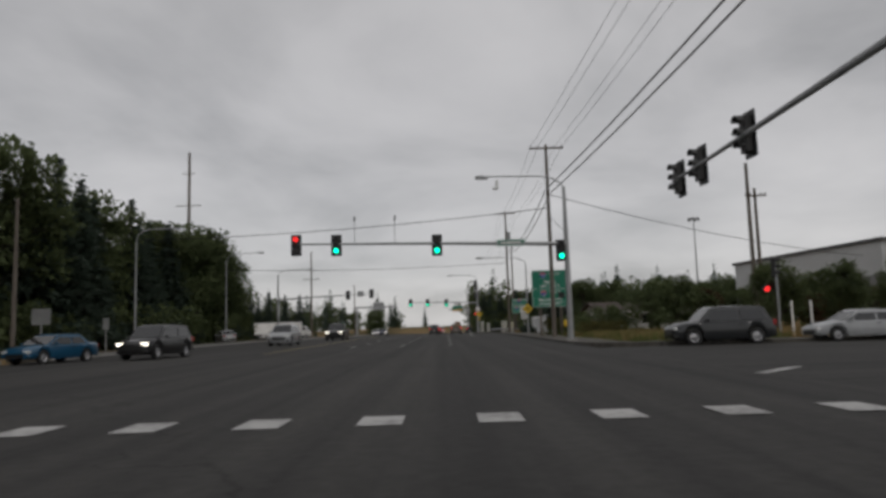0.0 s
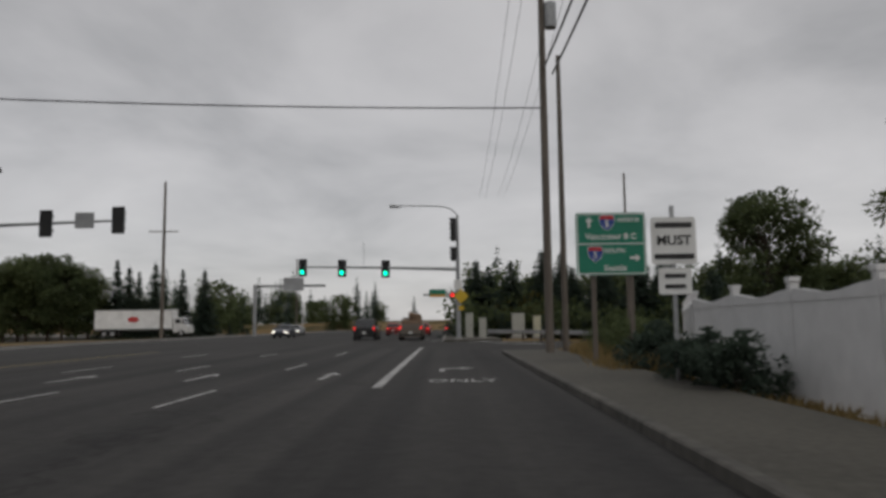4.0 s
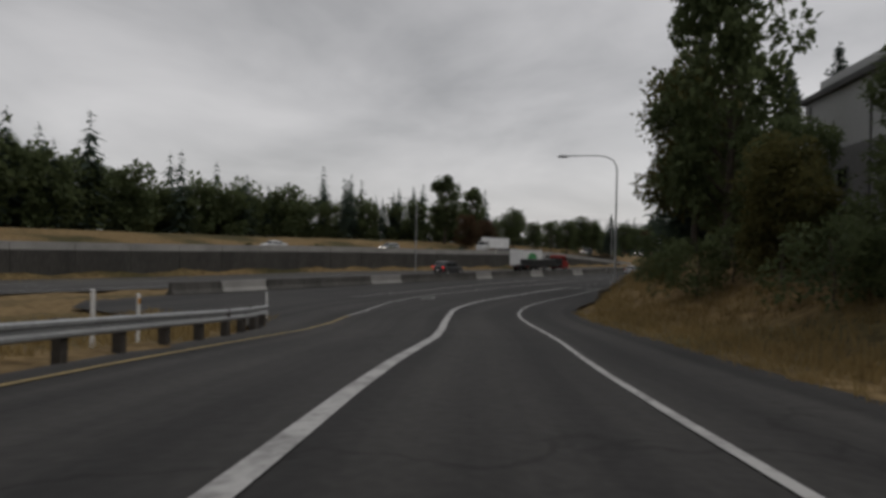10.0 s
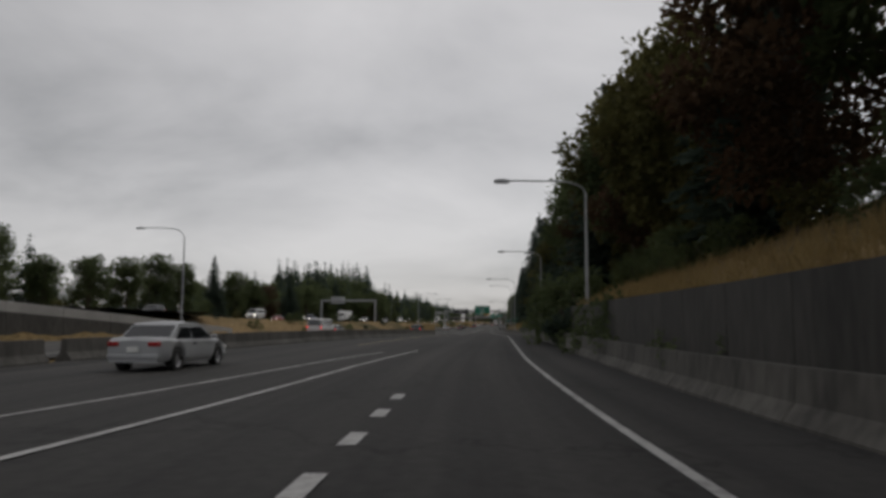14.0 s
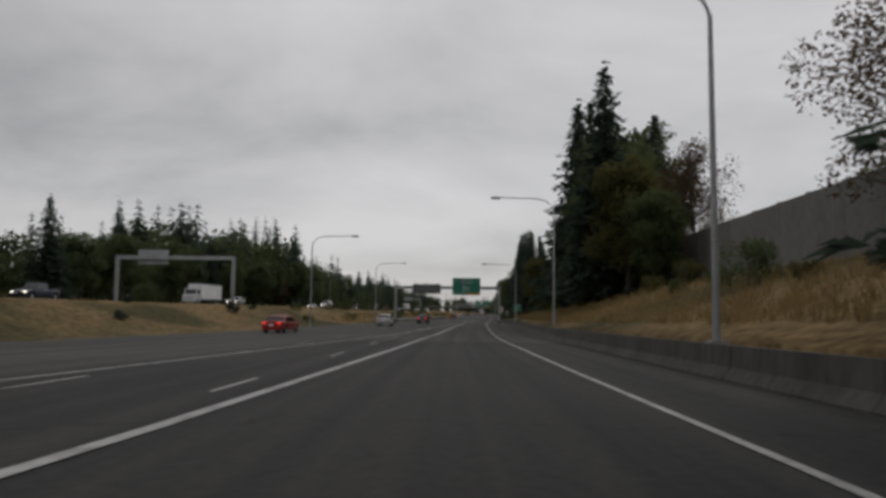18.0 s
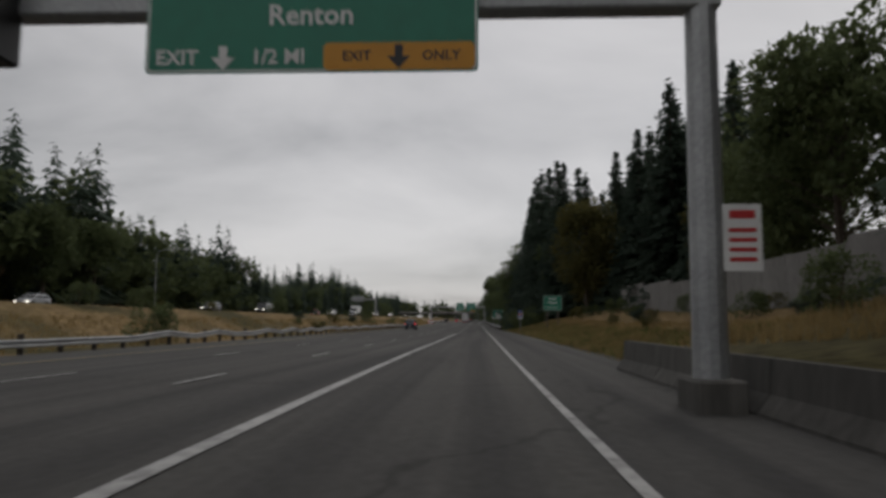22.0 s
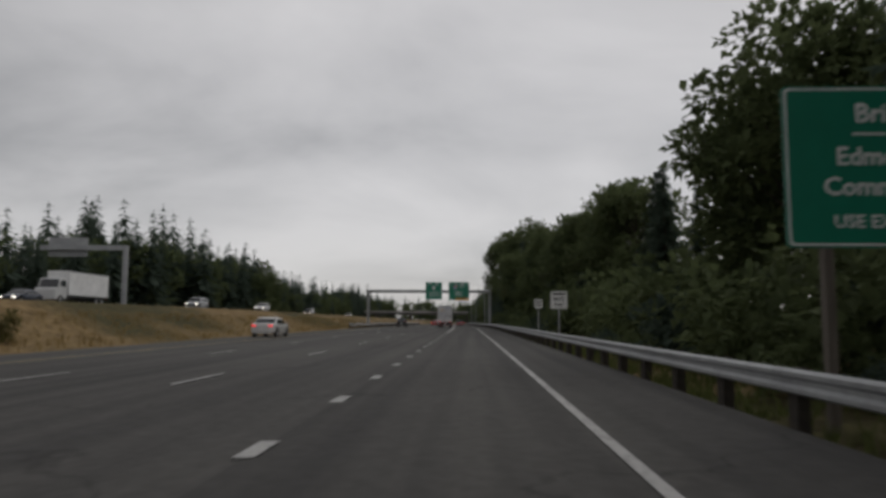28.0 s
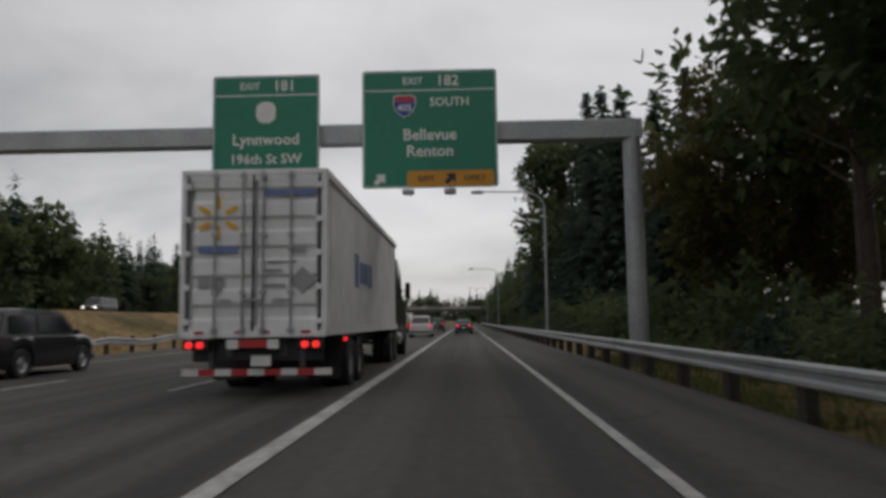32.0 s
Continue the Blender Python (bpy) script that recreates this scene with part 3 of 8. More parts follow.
for i in range(5):
    ob = strip("lane_dash", lambda s, o, dz: Vector((9.0 + 2.9 * i + 0.86 * s + 0.51 * o, 122.3 - 1.72 * i - 0.51 * s + 0.86 * o, 0.87 - 0.066 * i + dz)), 0, 0.95, -0.06, 0.06, LINE, PAINT, "short white lane dash at the slip road mouth", "lane marking", 1.0)
    tagged(ob, group="dashes at the slip road mouth")
line(at, 120, 205, table([(120, -12.2), (140, -11.7), (150, -10.9), (165, -10.2), (175, -9.5), (188, -8.2), (198, -7.2), (205, -6.3)]), 0.13)
line(at, 215, 284, table([(215, -9.4), (250, -9.0), (273, -8.1), (284, -7.4)]), 0.14, YELLOW_PAINT, "solid yellow edge line")
line(at, 284, 486, table([(284, -7.4), (294, -6.6), (348, -4.5), (393, -4.0), (440, -4.0), (486, -3.75)]), 0.22, label="wide solid white lane line")
line(on_main, 20, 1175, 0.0, 0.14)
dashes(at, 146, 186, table([(146, -3.28), (190, -3.35)]), 0.22, 1.0, 2.6, "short wide white lane dash", "dotted line on the slip road")
dashes(at, 488, 664, -3.55, 0.2, 0.95, 4.57, "short wide white lane dash", "dotted exit lane line")
line(at, 666, 1185, -3.55, 0.24, label="wide solid white lane line")
for o in (-7.25, -10.9):
    dashes(at, 300, 800, o if o == -7.25 else -10.9, 0.11, 3.0, 12.2, "thin white lane dash", "skip lines on the motorway")
line(at, 380, 1185, -14.55, 0.14, YELLOW_PAINT, "solid pale yellow edge line")
line(on_main, 10, 960, -11.0, 0.14, YELLOW_PAINT, "solid pale yellow edge line", step=8)
for o in (-3.65, -7.3):
    dashes(on_main, 820, 1060, o, 0.11, 3.0, 12.2, "thin white lane dash", "skip lines on the motorway")

# avenue
for o in (0.3, -2.8, -6.0):
    dashes(avenue, 46, 106, o, 0.11, 3.0, 9.2, "thin white lane dash", "skip lines on the avenue")
line(avenue, 86, 110, 3.45, 0.2, label="solid white turn lane line")
for o in (-9.6, -9.95):
    line(avenue, 40, 108, o, 0.11, YELLOW_PAINT, "double yellow centre line", dz=0.045)
    line(avenue, -60, 8, o, 0.11, YELLOW_PAINT, "double yellow centre line", dz=0.045)
strip("stop_line", lambda s, o, dz: Vector((6.9 + 0.66 * s - 0.75 * o, 16.2 + 0.75 * s + 0.66 * o, avenue_z(16) + dz)), 0, 8.4, -0.15, 0.15, 0.045, PAINT, "worn white line across the side street mouth", "road marking")
for i in range(11):
    x = -10.5 + 1.6 * i
    ob = strip("crosswalk_bar", avenue, 9.55, 10.5, x - 0.3, x + 0.3, 0.045, PAINT, "worn white crosswalk bar", "crosswalk bar")
    tagged(ob, group="crosswalk over the avenue")
for i in range(8):
    u = i / 7
    x, y = 9.95 - 5.9 * u, 114.9 + 11.8 * u
    ob = strip("crosswalk_bar", lambda s, o, dz: Vector((x + s, y + o, max(avenue_z(y), float(at(26 + 9 * (1 - u)).z)) + dz)), -1.3, 1.3, -0.25, 0.25, 0.06, PAINT, "white crosswalk bar at the slip road", "crosswalk bar")
    tagged(ob, group="crosswalk over the slip road")


def road_text(text, x, y, size, long, label):
    holder = thing("road_lettering", pose(x, y, avenue_z(y) + 0.046), label, "road marking")
    ob = letters(text, size, holder, 0, 0, 0, PAINT, name="letter_row")
    ob.matrix_basis = Matrix.Diagonal((0.94, long * 0.62, 0.1, 1))
    return holder


road_text("ONLY", 5.2, 87.6, 0.62, 3.0, "white letters ONLY painted on the turn lane")


def arrow(x, y, turn, label):
    bm = bmesh.new()
    z = avenue_z(y) + 0.046
    if turn:
        pts = [(-0.45, -1.2), (-0.2, -1.2), (-0.2, 0.2), (0.05, 0.55), (0.5, 0.62), (0.5, 0.2), (1.15, 0.85), (0.5, 1.5), (0.5, 1.05), (-0.1, 0.98), (-0.45, 0.5)]
    else:
        pts = [(-0.11, -1.8), (0.11, -1.8), (0.11, 0.6), (0.42, 0.6), (0, 1.8), (-0.42, 0.6), (-0.11, 0.6)]
    pts = [(px * 0.6, py * 0.7) for px, py in pts]
    bm.faces.new([bm.verts.new((px, py, 0)) for px, py in pts])
    ob = solo("lane_arrow", bm, PAINT, pose(x, y, z), label, "road marking", "arrows on the avenue")


arrow(4.9, 91.5, True, "white turning arrow painted on asphalt")
for x in (1.9, -1.2, -4.4):
    arrow(x, 89.5, False, "white straight arrow painted on asphalt")
# diamond marks of the bus lane on the slip road
for s, o in ((72, -6.9), (122, -7.6)):
    p = at(s, o, LINE)
    bm = bmesh.new()
    outer = [bm.verts.new((a, b, 0)) for a, b in ((0, 1.6), (0.42, 0), (0, -1.6), (-0.42, 0))]
    inner = [bm.verts.new((a, b, 0)) for a, b in ((0, 1.15), (0.28, 0), (0, -1.15), (-0.28, 0))]
    for i in range(4):
        bm.faces.new((outer[i], outer[(i + 1) % 4], inner[(i + 1) % 4], inner[i]))
    solo("diamond_mark", bm, PAINT, pose(p.x, p.y, p.z, 0, 0, -head_at(s)), "white diamond painted on the slip lane", "road marking", "lane diamonds")


# ---- kerbs and pavements ----
def sweep(name, place, profile, s0, s1, material, label, category, step=4.0, o=0.0, dz=0.0, parent=None, kind="", close=True):
    """A solid of constant section; profile: (offset, height) pairs in order."""
    bm = bmesh.new()
    f = o if callable(o) else (lambda s: o)
    n = max(1, int(math.ceil((s1 - s0) / step)))
    rows = []
    for i in range(n + 1):
        s = s0 + (s1 - s0) * i / n
        rows.append([bm.verts.new(place(s, f(s) + a, b + dz)) for a, b in profile])
    k = len(profile)
    for a, b in zip(rows, rows[1:]):
        for i in range(k if close else k - 1):
            bm.faces.new((a[i], a[(i + 1) % k], b[(i + 1) % k], b[i]))
    if close:
        bm.faces.new(rows[0])
        bm.faces.new(rows[-1][::-1])
    bmesh.ops.recalc_face_normals(bm, faces=bm.faces)
    if parent:
        return part(name, bm, material, parent, label)
    return tagged(new(name, mesh(bm, name, material)), label, category, kind=kind)


KERB = [(0, -0.2), (0, 0.15), (0.03, 0.17), (0.16, 0.17), (0.16, -0.2)]
sweep("kerb", avenue, KERB, 40, 102, CONCRETE_MID, "weathered concrete kerb beside the avenue", "kerb", o=7.1, kind="structure")
walkway = sweep("pavement", avenue, [(7.26, -0.2), (7.26, 0.165), (9.4, 0.19), (9.4, -0.2)], 40, 102, SIDEWALK, "mossy concrete pavement along the avenue", "pavement", kind="structure")


def corner(cx, cy, r, a0, a1, label):
    """A rounded kerb return with its paving."""
    def arc(s, o, dz=0.0):
        a = radians(a0 + (a1 - a0) * s)
        return Vector((cx + (r - o) * math.cos(a), cy + (r - o) * math.sin(a), avenue_z(cy) + dz))
    sweep("kerb", arc, KERB, 0, 1, CONCRETE_MID, "curved concrete kerb at the " + label, "kerb", 0.1, kind="structure")
    sweep("pavement", arc, [(0.16, -0.2), (0.16, 0.165), (r - 0.1, 0.18), (r - 0.1, -0.2)], 0, 1, SIDEWALK, "concrete corner paving at the " + label, "pavement", 0.1, kind="structure")


corner(13.1, 40, 6.0, 180, 270, "crossing")
corner(13.0, 4.5, 6.0, 90, 180, "crossing")
sweep("pavement", sidestreet, [(34.1, -0.2), (34.1, 0.165), (36.5, 0.18), (36.5, -0.2)], 12.8, 90, SIDEWALK, "concrete pavement along the side street", "pavement", 6, kind="structure")
sweep("kerb", avenue, KERB, 40, 330, CONCRETE, "concrete kerb on the far side of the avenue", "kerb", 10, o=-21.6, kind="structure")
sweep("pavement", avenue, [(-24, -0.2), (-24, 0.18), (-21.6, 0.165), (-21.6, -0.2)], 40, 330, SIDEWALK, "concrete pavement on the far side of the avenue", "pavement", 10, kind="structure")
# island at the far corner of the slip road
sweep("kerb", avenue, KERB, 125, 330, CONCRETE, "concrete kerb beyond the slip road", "kerb", 10, o=4.4, kind="structure")
sweep("pavement", avenue, [(4.56, -0.3), (4.56, 0.165), (8.6, 0.19), (8.6, -0.3)], 122, 330, SIDEWALK, "pale concrete pavement beyond the slip road", "pavement", 10, kind="structure")

# ---- concrete barriers and walls ----
JERSEY = [(-0.3, -0.1), (-0.3, 0.08), (-0.12, 0.33), (-0.08, 0.82), (0.08, 0.82), (0.12, 0.33), (0.3, 0.08), (0.3, -0.1)]


def barrier_run(s0, s1, o, group, label, material, size=6.0, scale=1.0):
    holder = thing("concrete_barrier", pose(*at(s0, o if not callable(o) else o(s0))), label, "barrier", group)
    inv = holder.matrix_basis.inverted()
    f = o if callable(o) else (lambda s: o)
    s = s0
    i = 0
    while s < s1 - 0.5:
        bm = bmesh.new()
        e = min(s + size - 0.04, s1)
        rows = [[bm.verts.new(inv @ at(q, f(q) + a, b * scale)) for a, b in JERSEY] for q in (s, e)]
        k = len(JERSEY)
        for j in range(k):
            bm.faces.new((rows[0][j], rows[0][(j + 1) % k], rows[1][(j + 1) % k], rows[1][j]))
        bm.faces.new(rows[0])
        bm.faces.new(rows[1][::-1])
        bmesh.ops.recalc_face_normals(bm, faces=bm.faces)
        part("barrier_segment", bm, material if not isinstance(material, list) else material[i % len(material)], holder)
        s += size
        i += 1
    return holder


barrier_run(116, 196, table([(116, -22.6), (130, -21.0), (150, -16.6), (200, -16.6)]), "motorway barriers", "concrete barrier blocks, pale and stained ones by turns", [CONCRETE_DARK, CONCRETE, CONCRETE_DARK, CONCRETE_DARK], 3.8)
barrier_run(197, 299, table([(197, -16.6), (212, -15.2), (253, -12.4), (299, -10.9)]), "motorway barriers", "dark stained concrete barrier in the gore", CONCRETE_DARK, 6.0)
wall_o = table([(112, 3.4), (126, 3.2), (145, 2.6), (180, 2.6), (243, 2.9), (292, 3.1), (348, 3.8), (393, 3.9), (412, 2.9), (430, 2.9), (440, 4.2)])
barrier_run(128, 292, wall_o, "motorway barriers", "weathered concrete barrier along the slip road", CONCRETE_MID, 6.0)
barrier_run(292, 428, wall_o, "motorway barriers", "dark stained concrete barrier below the grass bank", CONCRETE_DARK, 6.0)
wall_top = table([(98, 0.0), (118, 0.2), (128, 0.7), (134, 1.4), (142, 1.9), (150, 1.95), (180, 2.2), (243, 2.4), (262, 2.0), (275, 1.5), (294, 1.1), (420, 0.9), (436, 0.2), (560, 0.1)])
holder = thing("retaining_wall", pose(*at(132, 3.2)), "dark stained concrete retaining wall with panel joints", "wall")
inv = holder.matrix_basis.inverted()
for i in range(54):
    s0, s1 = 132 + 3 * i, 134.96 + 3 * i
    bm = bmesh.new()
    v = [[bm.verts.new(inv @ at(s, wall_o(s) + o, z)) for o, z in ((0.34, -0.3), (0.34, wall_top(s)), (0.68, wall_top(s)), (0.68, -0.3))] for s in (s0, s1)]
    for j in range(4):
        bm.faces.new((v[0][j], v[0][(j + 1) % 4], v[1][(j + 1) % 4], v[1][j]))
    bm.faces.new(v[0])
    bm.faces.new(v[1][::-1])
    bmesh.ops.recalc_face_normals(bm, faces=bm.faces)
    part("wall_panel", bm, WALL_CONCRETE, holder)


# the wall between the southbound lanes and the higher northbound ones
holder = thing("median_wall", Matrix.Translation(on_main(640, -16.6)), "dark concrete median wall with a pale barrier on top", "wall")
inv = holder.matrix_basis.inverted()
for i in range(65):
    m0, m1 = 640 + 6 * i, 645.95 + 6 * i
    top = [float(np.interp(m, (985, 1030), (NB_RISE, 0.15))) for m in (m0, m1)]
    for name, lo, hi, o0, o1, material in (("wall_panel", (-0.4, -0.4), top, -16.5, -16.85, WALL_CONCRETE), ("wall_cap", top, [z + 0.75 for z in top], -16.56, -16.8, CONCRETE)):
        bm = bmesh.new()
        v = [[bm.verts.new(inv @ on_main(m, o, z)) for o, z in ((o0, a), (o0, b), (o1, b), (o1, a))] for m, a, b in ((m0, lo[0], hi[0]), (m1, lo[1], hi[1]))]
        for j in range(4):
            bm.faces.new((v[0][j], v[0][(j + 1) % 4], v[1][(j + 1) % 4], v[1][j]))
        bm.faces.new(v[0])
        bm.faces.new(v[1][::-1])
        bmesh.ops.recalc_face_normals(bm, faces=bm.faces)
        part(name, bm, material, holder)


# the grass bank held by the wall
def bank_z(s, o):
    """Height of the bank over the road, o metres from the edge line."""
    d = o - wall_o(s) - 0.5
    k = float(np.interp(s, (98, 125, 250, 296, 345, 420, 473, 507, 530, 575), (0.0, 1.0, 1.0, 0.8, 0.86, 0.5, 0.5, 0.72, 0.6, 0.1)))
    return max(0.0, wall_top(s) - 0.2) + k * float(np.interp(d, (0, 3, 8, 14, 30), (0, 1.2, 3.4, 4.8, 5.2)))


bm = bmesh.new()
rows = [[bm.verts.new(at(s, wall_o(s) + 0.5 + max(d, 0), bank_z(s, wall_o(s) + 0.5 + max(d, 0)) - (1.2 if d < 0 else 0))) for d in (-1, 0, 1.5, 3, 5.5, 8, 11, 14, 22, 34)] for s in np.arange(98, 579, 3.0)]
for ra, rb in zip(rows, rows[1:]):
    for j in range(9):
        bm.faces.new((ra[j], ra[j + 1], rb[j + 1], rb[j]))
for f in bm.faces:
    f.smooth = True
tagged(new("grass_bank", mesh(bm, "grass_bank", VERGE)), "steep bank of dry grass above the wall", "bank", kind="structure")
noise_o = table([(268, 16.5), (300, 17.5), (360, 17.0), (430, 18.5), (510, 17.5)])
noise_top = table([(268, 7.6), (310, 8.6), (350, 8.8), (385, 7.2), (420, 6.2), (473, 5.3), (507, 6.2)])
holder = thing("noise_wall", pose(*at(268, 17)), "grey concrete noise wall in stepped panels on the bank", "wall")
inv = holder.matrix_basis.inverted()
panel_z = None
for i in range(62):
    s0 = 268 + 3.8 * i
    p, q = at(s0, noise_o(s0)), at(s0 + 3.72, noise_o(s0 + 3.8))
    base = p.z + bank_z(s0, noise_o(s0))
    panel_z = p.z + round(noise_top(s0) / 0.35) * 0.35
    bm = bmesh.new()
    n = Vector((q.y - p.y, p.x - q.x, 0)).normalized() * 0.12
    v = [bm.verts.new(inv @ Vector((*(a + n * k).xy, z))) for a in (p, q) for k, z in ((1, base - 1.5), (1, panel_z), (-1, panel_z), (-1, base - 1.5))]
    for j in range(4):
        bm.faces.new((v[j], v[(j + 1) % 4], v[4 + (j + 1) % 4], v[4 + j]))
    bm.faces.new(v[:4])
    bm.faces.new(v[4:][::-1])
    bmesh.ops.recalc_face_normals(bm, faces=bm.faces)
    part("wall_panel", bm, NOISE_WALL, holder)
    bm = bmesh.new()
    c = inv @ Vector((p.x, p.y, (base + panel_z) / 2 - 0.7))
    box(bm, c.x, c.y, c.z, 0.3, 0.3, panel_z - base + 1.55)
    part("wall_post", bm, NOISE_WALL, holder)

# ---- guard rails ----
WBEAM = [(0.0, 0.44), (0.05, 0.47), (0.05, 0.52), (0.0, 0.56), (0.0, 0.62), (0.05, 0.66), (0.05, 0.71), (0.0, 0.75), (-0.01, 0.75), (0.04, 0.71), (0.04, 0.66), (-0.01, 0.62), (-0.01, 0.56), (0.04, 0.52), (0.04, 0.47), (-0.01, 0.44)]
post_bm = bmesh.new()
box(post_bm, 0, 0, 0.25, 0.15, 0.2, 1.0)
POST = mesh(post_bm, "guard_post", TIMBER)


def guard_rail(place, s0, s1, o, side, label, group="guard rails", on_ground=False, gap=1.9):
    f = o if callable(o) else (lambda s: o)
    base = place(s0, f(s0))
    holder = thing("guard_rail", Matrix.Translation(base), label, "guard rail", group)
    inv = holder.matrix_basis.inverted()
    lift = lambda p: (ground_at(p.x, p.y) - p.z + 0.04) if on_ground else 0.0

    def local(s, a, b):
        p = place(s, a, 0)
        return inv @ Vector((p.x, p.y, p.z + b + lift(place(s, f(s), 0))))
    sweep("rail_beam", local, [(a * -side, b) for a, b in WBEAM], s0, s1, STEEL, "", "", 3.8, o=f, parent=holder)
    s = s0 + 0.4
    while s < s1:
        p = place(s, f(s) + 0.13 * side, 0)
        ob = new("guard_post", POST)
        ob.parent = holder
        ob.matrix_basis = Matrix.Translation(inv @ Vector((p.x, p.y, p.z + lift(p))))
        s += gap
    e = bmesh.new()
    p0 = local(s0, f(s0), 0.6)
    box(e, p0.x, p0.y, p0.z, 0.12, 0.12, 0.42)
    part("end_piece", e, STEEL, holder)
    return holder


guard_rail(at, 45, 99, table([(45, -9.8), (50, -9.2), (60, -8.6), (80, -8.6), (93, -8.9), (99, -9.4)]), -1, "galvanised guard rail on timber posts beside the slip road")
CORNER, CS, CN = spline([(8.2, 132.4, 0.86), (10.4, 129.0, 0.84), (13.4, 126.0, 0.78), (16.5, 124.0, 0.7), tuple(at(45, -9.8))], 1.5)


def on_corner(s, o=0.0, dz=0.0):
    x, y, z = (np.interp(s, CS, CORNER[:, i]) for i in range(3))
    return Vector((x + o * np.interp(s, CS, CN[:, 0]), y + o * np.interp(s, CS, CN[:, 1]), z + dz))


guard_rail(on_corner, 0, float(CS[-1]) - 0.2, 0.0, -1, "galvanised guard rail curving round the corner")
guard_rail(at, 527, 930, 2.45, 1, "weathered galvanised guard rail along the shoulder", gap=2.6)
guard_rail(at, 405, 575, -18.0, -1, "galvanised guard rail along the median", on_ground=True, gap=2.6)
guard_rail(at, 694, 900, -18.0, -1, "galvanised guard rail along the median", on_ground=True, gap=2.6)

# ---- trees ----
rng = random.Random(11)


def clumps(points, size, flat, seed, per=3, taper=0.0):
    """Small ragged leaf sprays at points (with outward directions): lists of vertices and faces."""
    r = random.Random(seed)
    vs, fs = [], []
    for (x, y, z), (dx, dy, dz) in points:
        for _ in range(per):
            d = Vector((dx + r.gauss(0, 0.45), dy + r.gauss(0, 0.45), dz + r.gauss(0, flat))).normalized()
            side = d.cross(Vector((r.gauss(0, 0.3), r.gauss(0, 0.3), 1))).normalized()
            k = size * r.uniform(0.6, 1.35) * (1 - taper * z)
            o = Vector((x, y, z)) + Vector((r.gauss(0, 1), r.gauss(0, 1), r.gauss(0, 0.6))) * size * 0.35 * (1 - taper * z)
            n = len(vs)
            lift = Vector((0, 0, k * 0.16))
            vs += [o - d * k * 0.4, o + side * k * 0.38 + lift, o + d * k * 0.8, o - side * k * 0.38 + lift]
            fs += [(n, n + 1, n + 2), (n, n + 2, n + 3)]
    return vs, fs


def crown_mesh(name, vs, fs, material):
    me = bpy.data.meshes.new(name)
    me.from_pydata([tuple(v) for v in vs], [], fs)
    me.materials.append(material)
    return me


def boughs(seed, h, r, tiers, spikes, low=0.08):
    """Tiers of drooping, pointed boughs round a conifer's stem: lists of vertices and faces."""
    q = random.Random(seed)
    vs, fs = [], []
    for i in range(tiers):
        u = (i + q.uniform(-0.3, 0.3)) / tiers
        z = h * (low + (1 - low) * max(u, 0)) + 0.02 * h
        reach = r * (1 - max(u, 0)) ** 0.75 * q.uniform(0.8, 1.12) + 0.018 * h
        a0 = q.uniform(0, 6.28)
        n = max(5, int(spikes * (0.6 + 0.4 * (1 - u))))
        for k in range(n):
            a = a0 + 6.283 * k / n + q.gauss(0, 0.12)
            ln = reach * q.uniform(0.6, 1.15)
            w = 3.6 / n
            zz = z + q.gauss(0, 0.012 * h)
            m = len(vs)
            for aa, rr, dz in ((a - w, 0.1, 0.1), (a - w * 0.55, 0.6, -0.16), (a, 1.0, -0.3 + q.gauss(0, 0.06)), (a + w * 0.55, 0.6, -0.2), (a + w, 0.1, 0.06)):
                vs.append(Vector((math.cos(aa) * ln * rr, math.sin(aa) * ln * rr, zz + dz * ln)))
            fs += [(m, m + 1, m + 3), (m, m + 3, m + 4), (m + 1, m + 2, m + 3)]
    return vs, fs


def conifer_parts(seed, h, r, sparse=1.0, coarse=1.0):
    q = random.Random(seed)
    pts = []
    z = h * q.uniform(0.06, 0.12)
    limbs = bmesh.new()
    tube(limbs, [(0, 0, -0.6), (0, 0, h * 0.5), (0, 0, h * 0.98)], [0.016 * h + 0.05, 0.009 * h + 0.02, 0.015], 7)
    while z < h * 0.985:
        u = 1 - z / h
        reach = r * (u ** 0.9) * q.uniform(0.74, 1.14) + 0.1
        n = max(5, int(13 * sparse * (0.55 + u) / coarse))
        a0 = q.uniform(0, 6.28)
        for k in range(n):
            a = a0 + 6.283 * k / n + q.gauss(0, 0.18)
            ln = reach * q.uniform(0.62, 1.15)
            droop = -0.2 - 0.22 * u + q.gauss(0, 0.07)
            c, s = math.cos(a), math.sin(a)
            z_tier, z = z, z + q.gauss(0, 0.016 * h)
            if ln > r * 0.45 and coarse == 1.0:
                tube(limbs, [(0, 0, z), (c * ln * 0.75, s * ln * 0.75, z + droop * ln * 0.55)], [0.035, 0.012], 4, cap=False)
            steps = max(2, int(ln / (0.03 * h + 0.1) / coarse))
            for i in range(steps):
                t = (i + 0.7) / steps
                pts.append(((c * ln * t, s * ln * t, z + droop * ln * t + 0.1 * ln * t * t), (c, s, droop * 0.6)))
            z = z_tier
        z += (h * 0.024 * q.uniform(0.75, 1.35) + 0.04) * coarse
    vs, fs = clumps(pts, (0.025 * h + 0.13) * coarse, 0.3, seed, 5, 0.5 / h)
    inner, skirts = boughs(seed + 100, h * 0.97, r * 0.78, 26, 11)
    fs += [tuple(i + len(vs) for i in f) for f in skirts]
    return limbs, vs + inner, fs


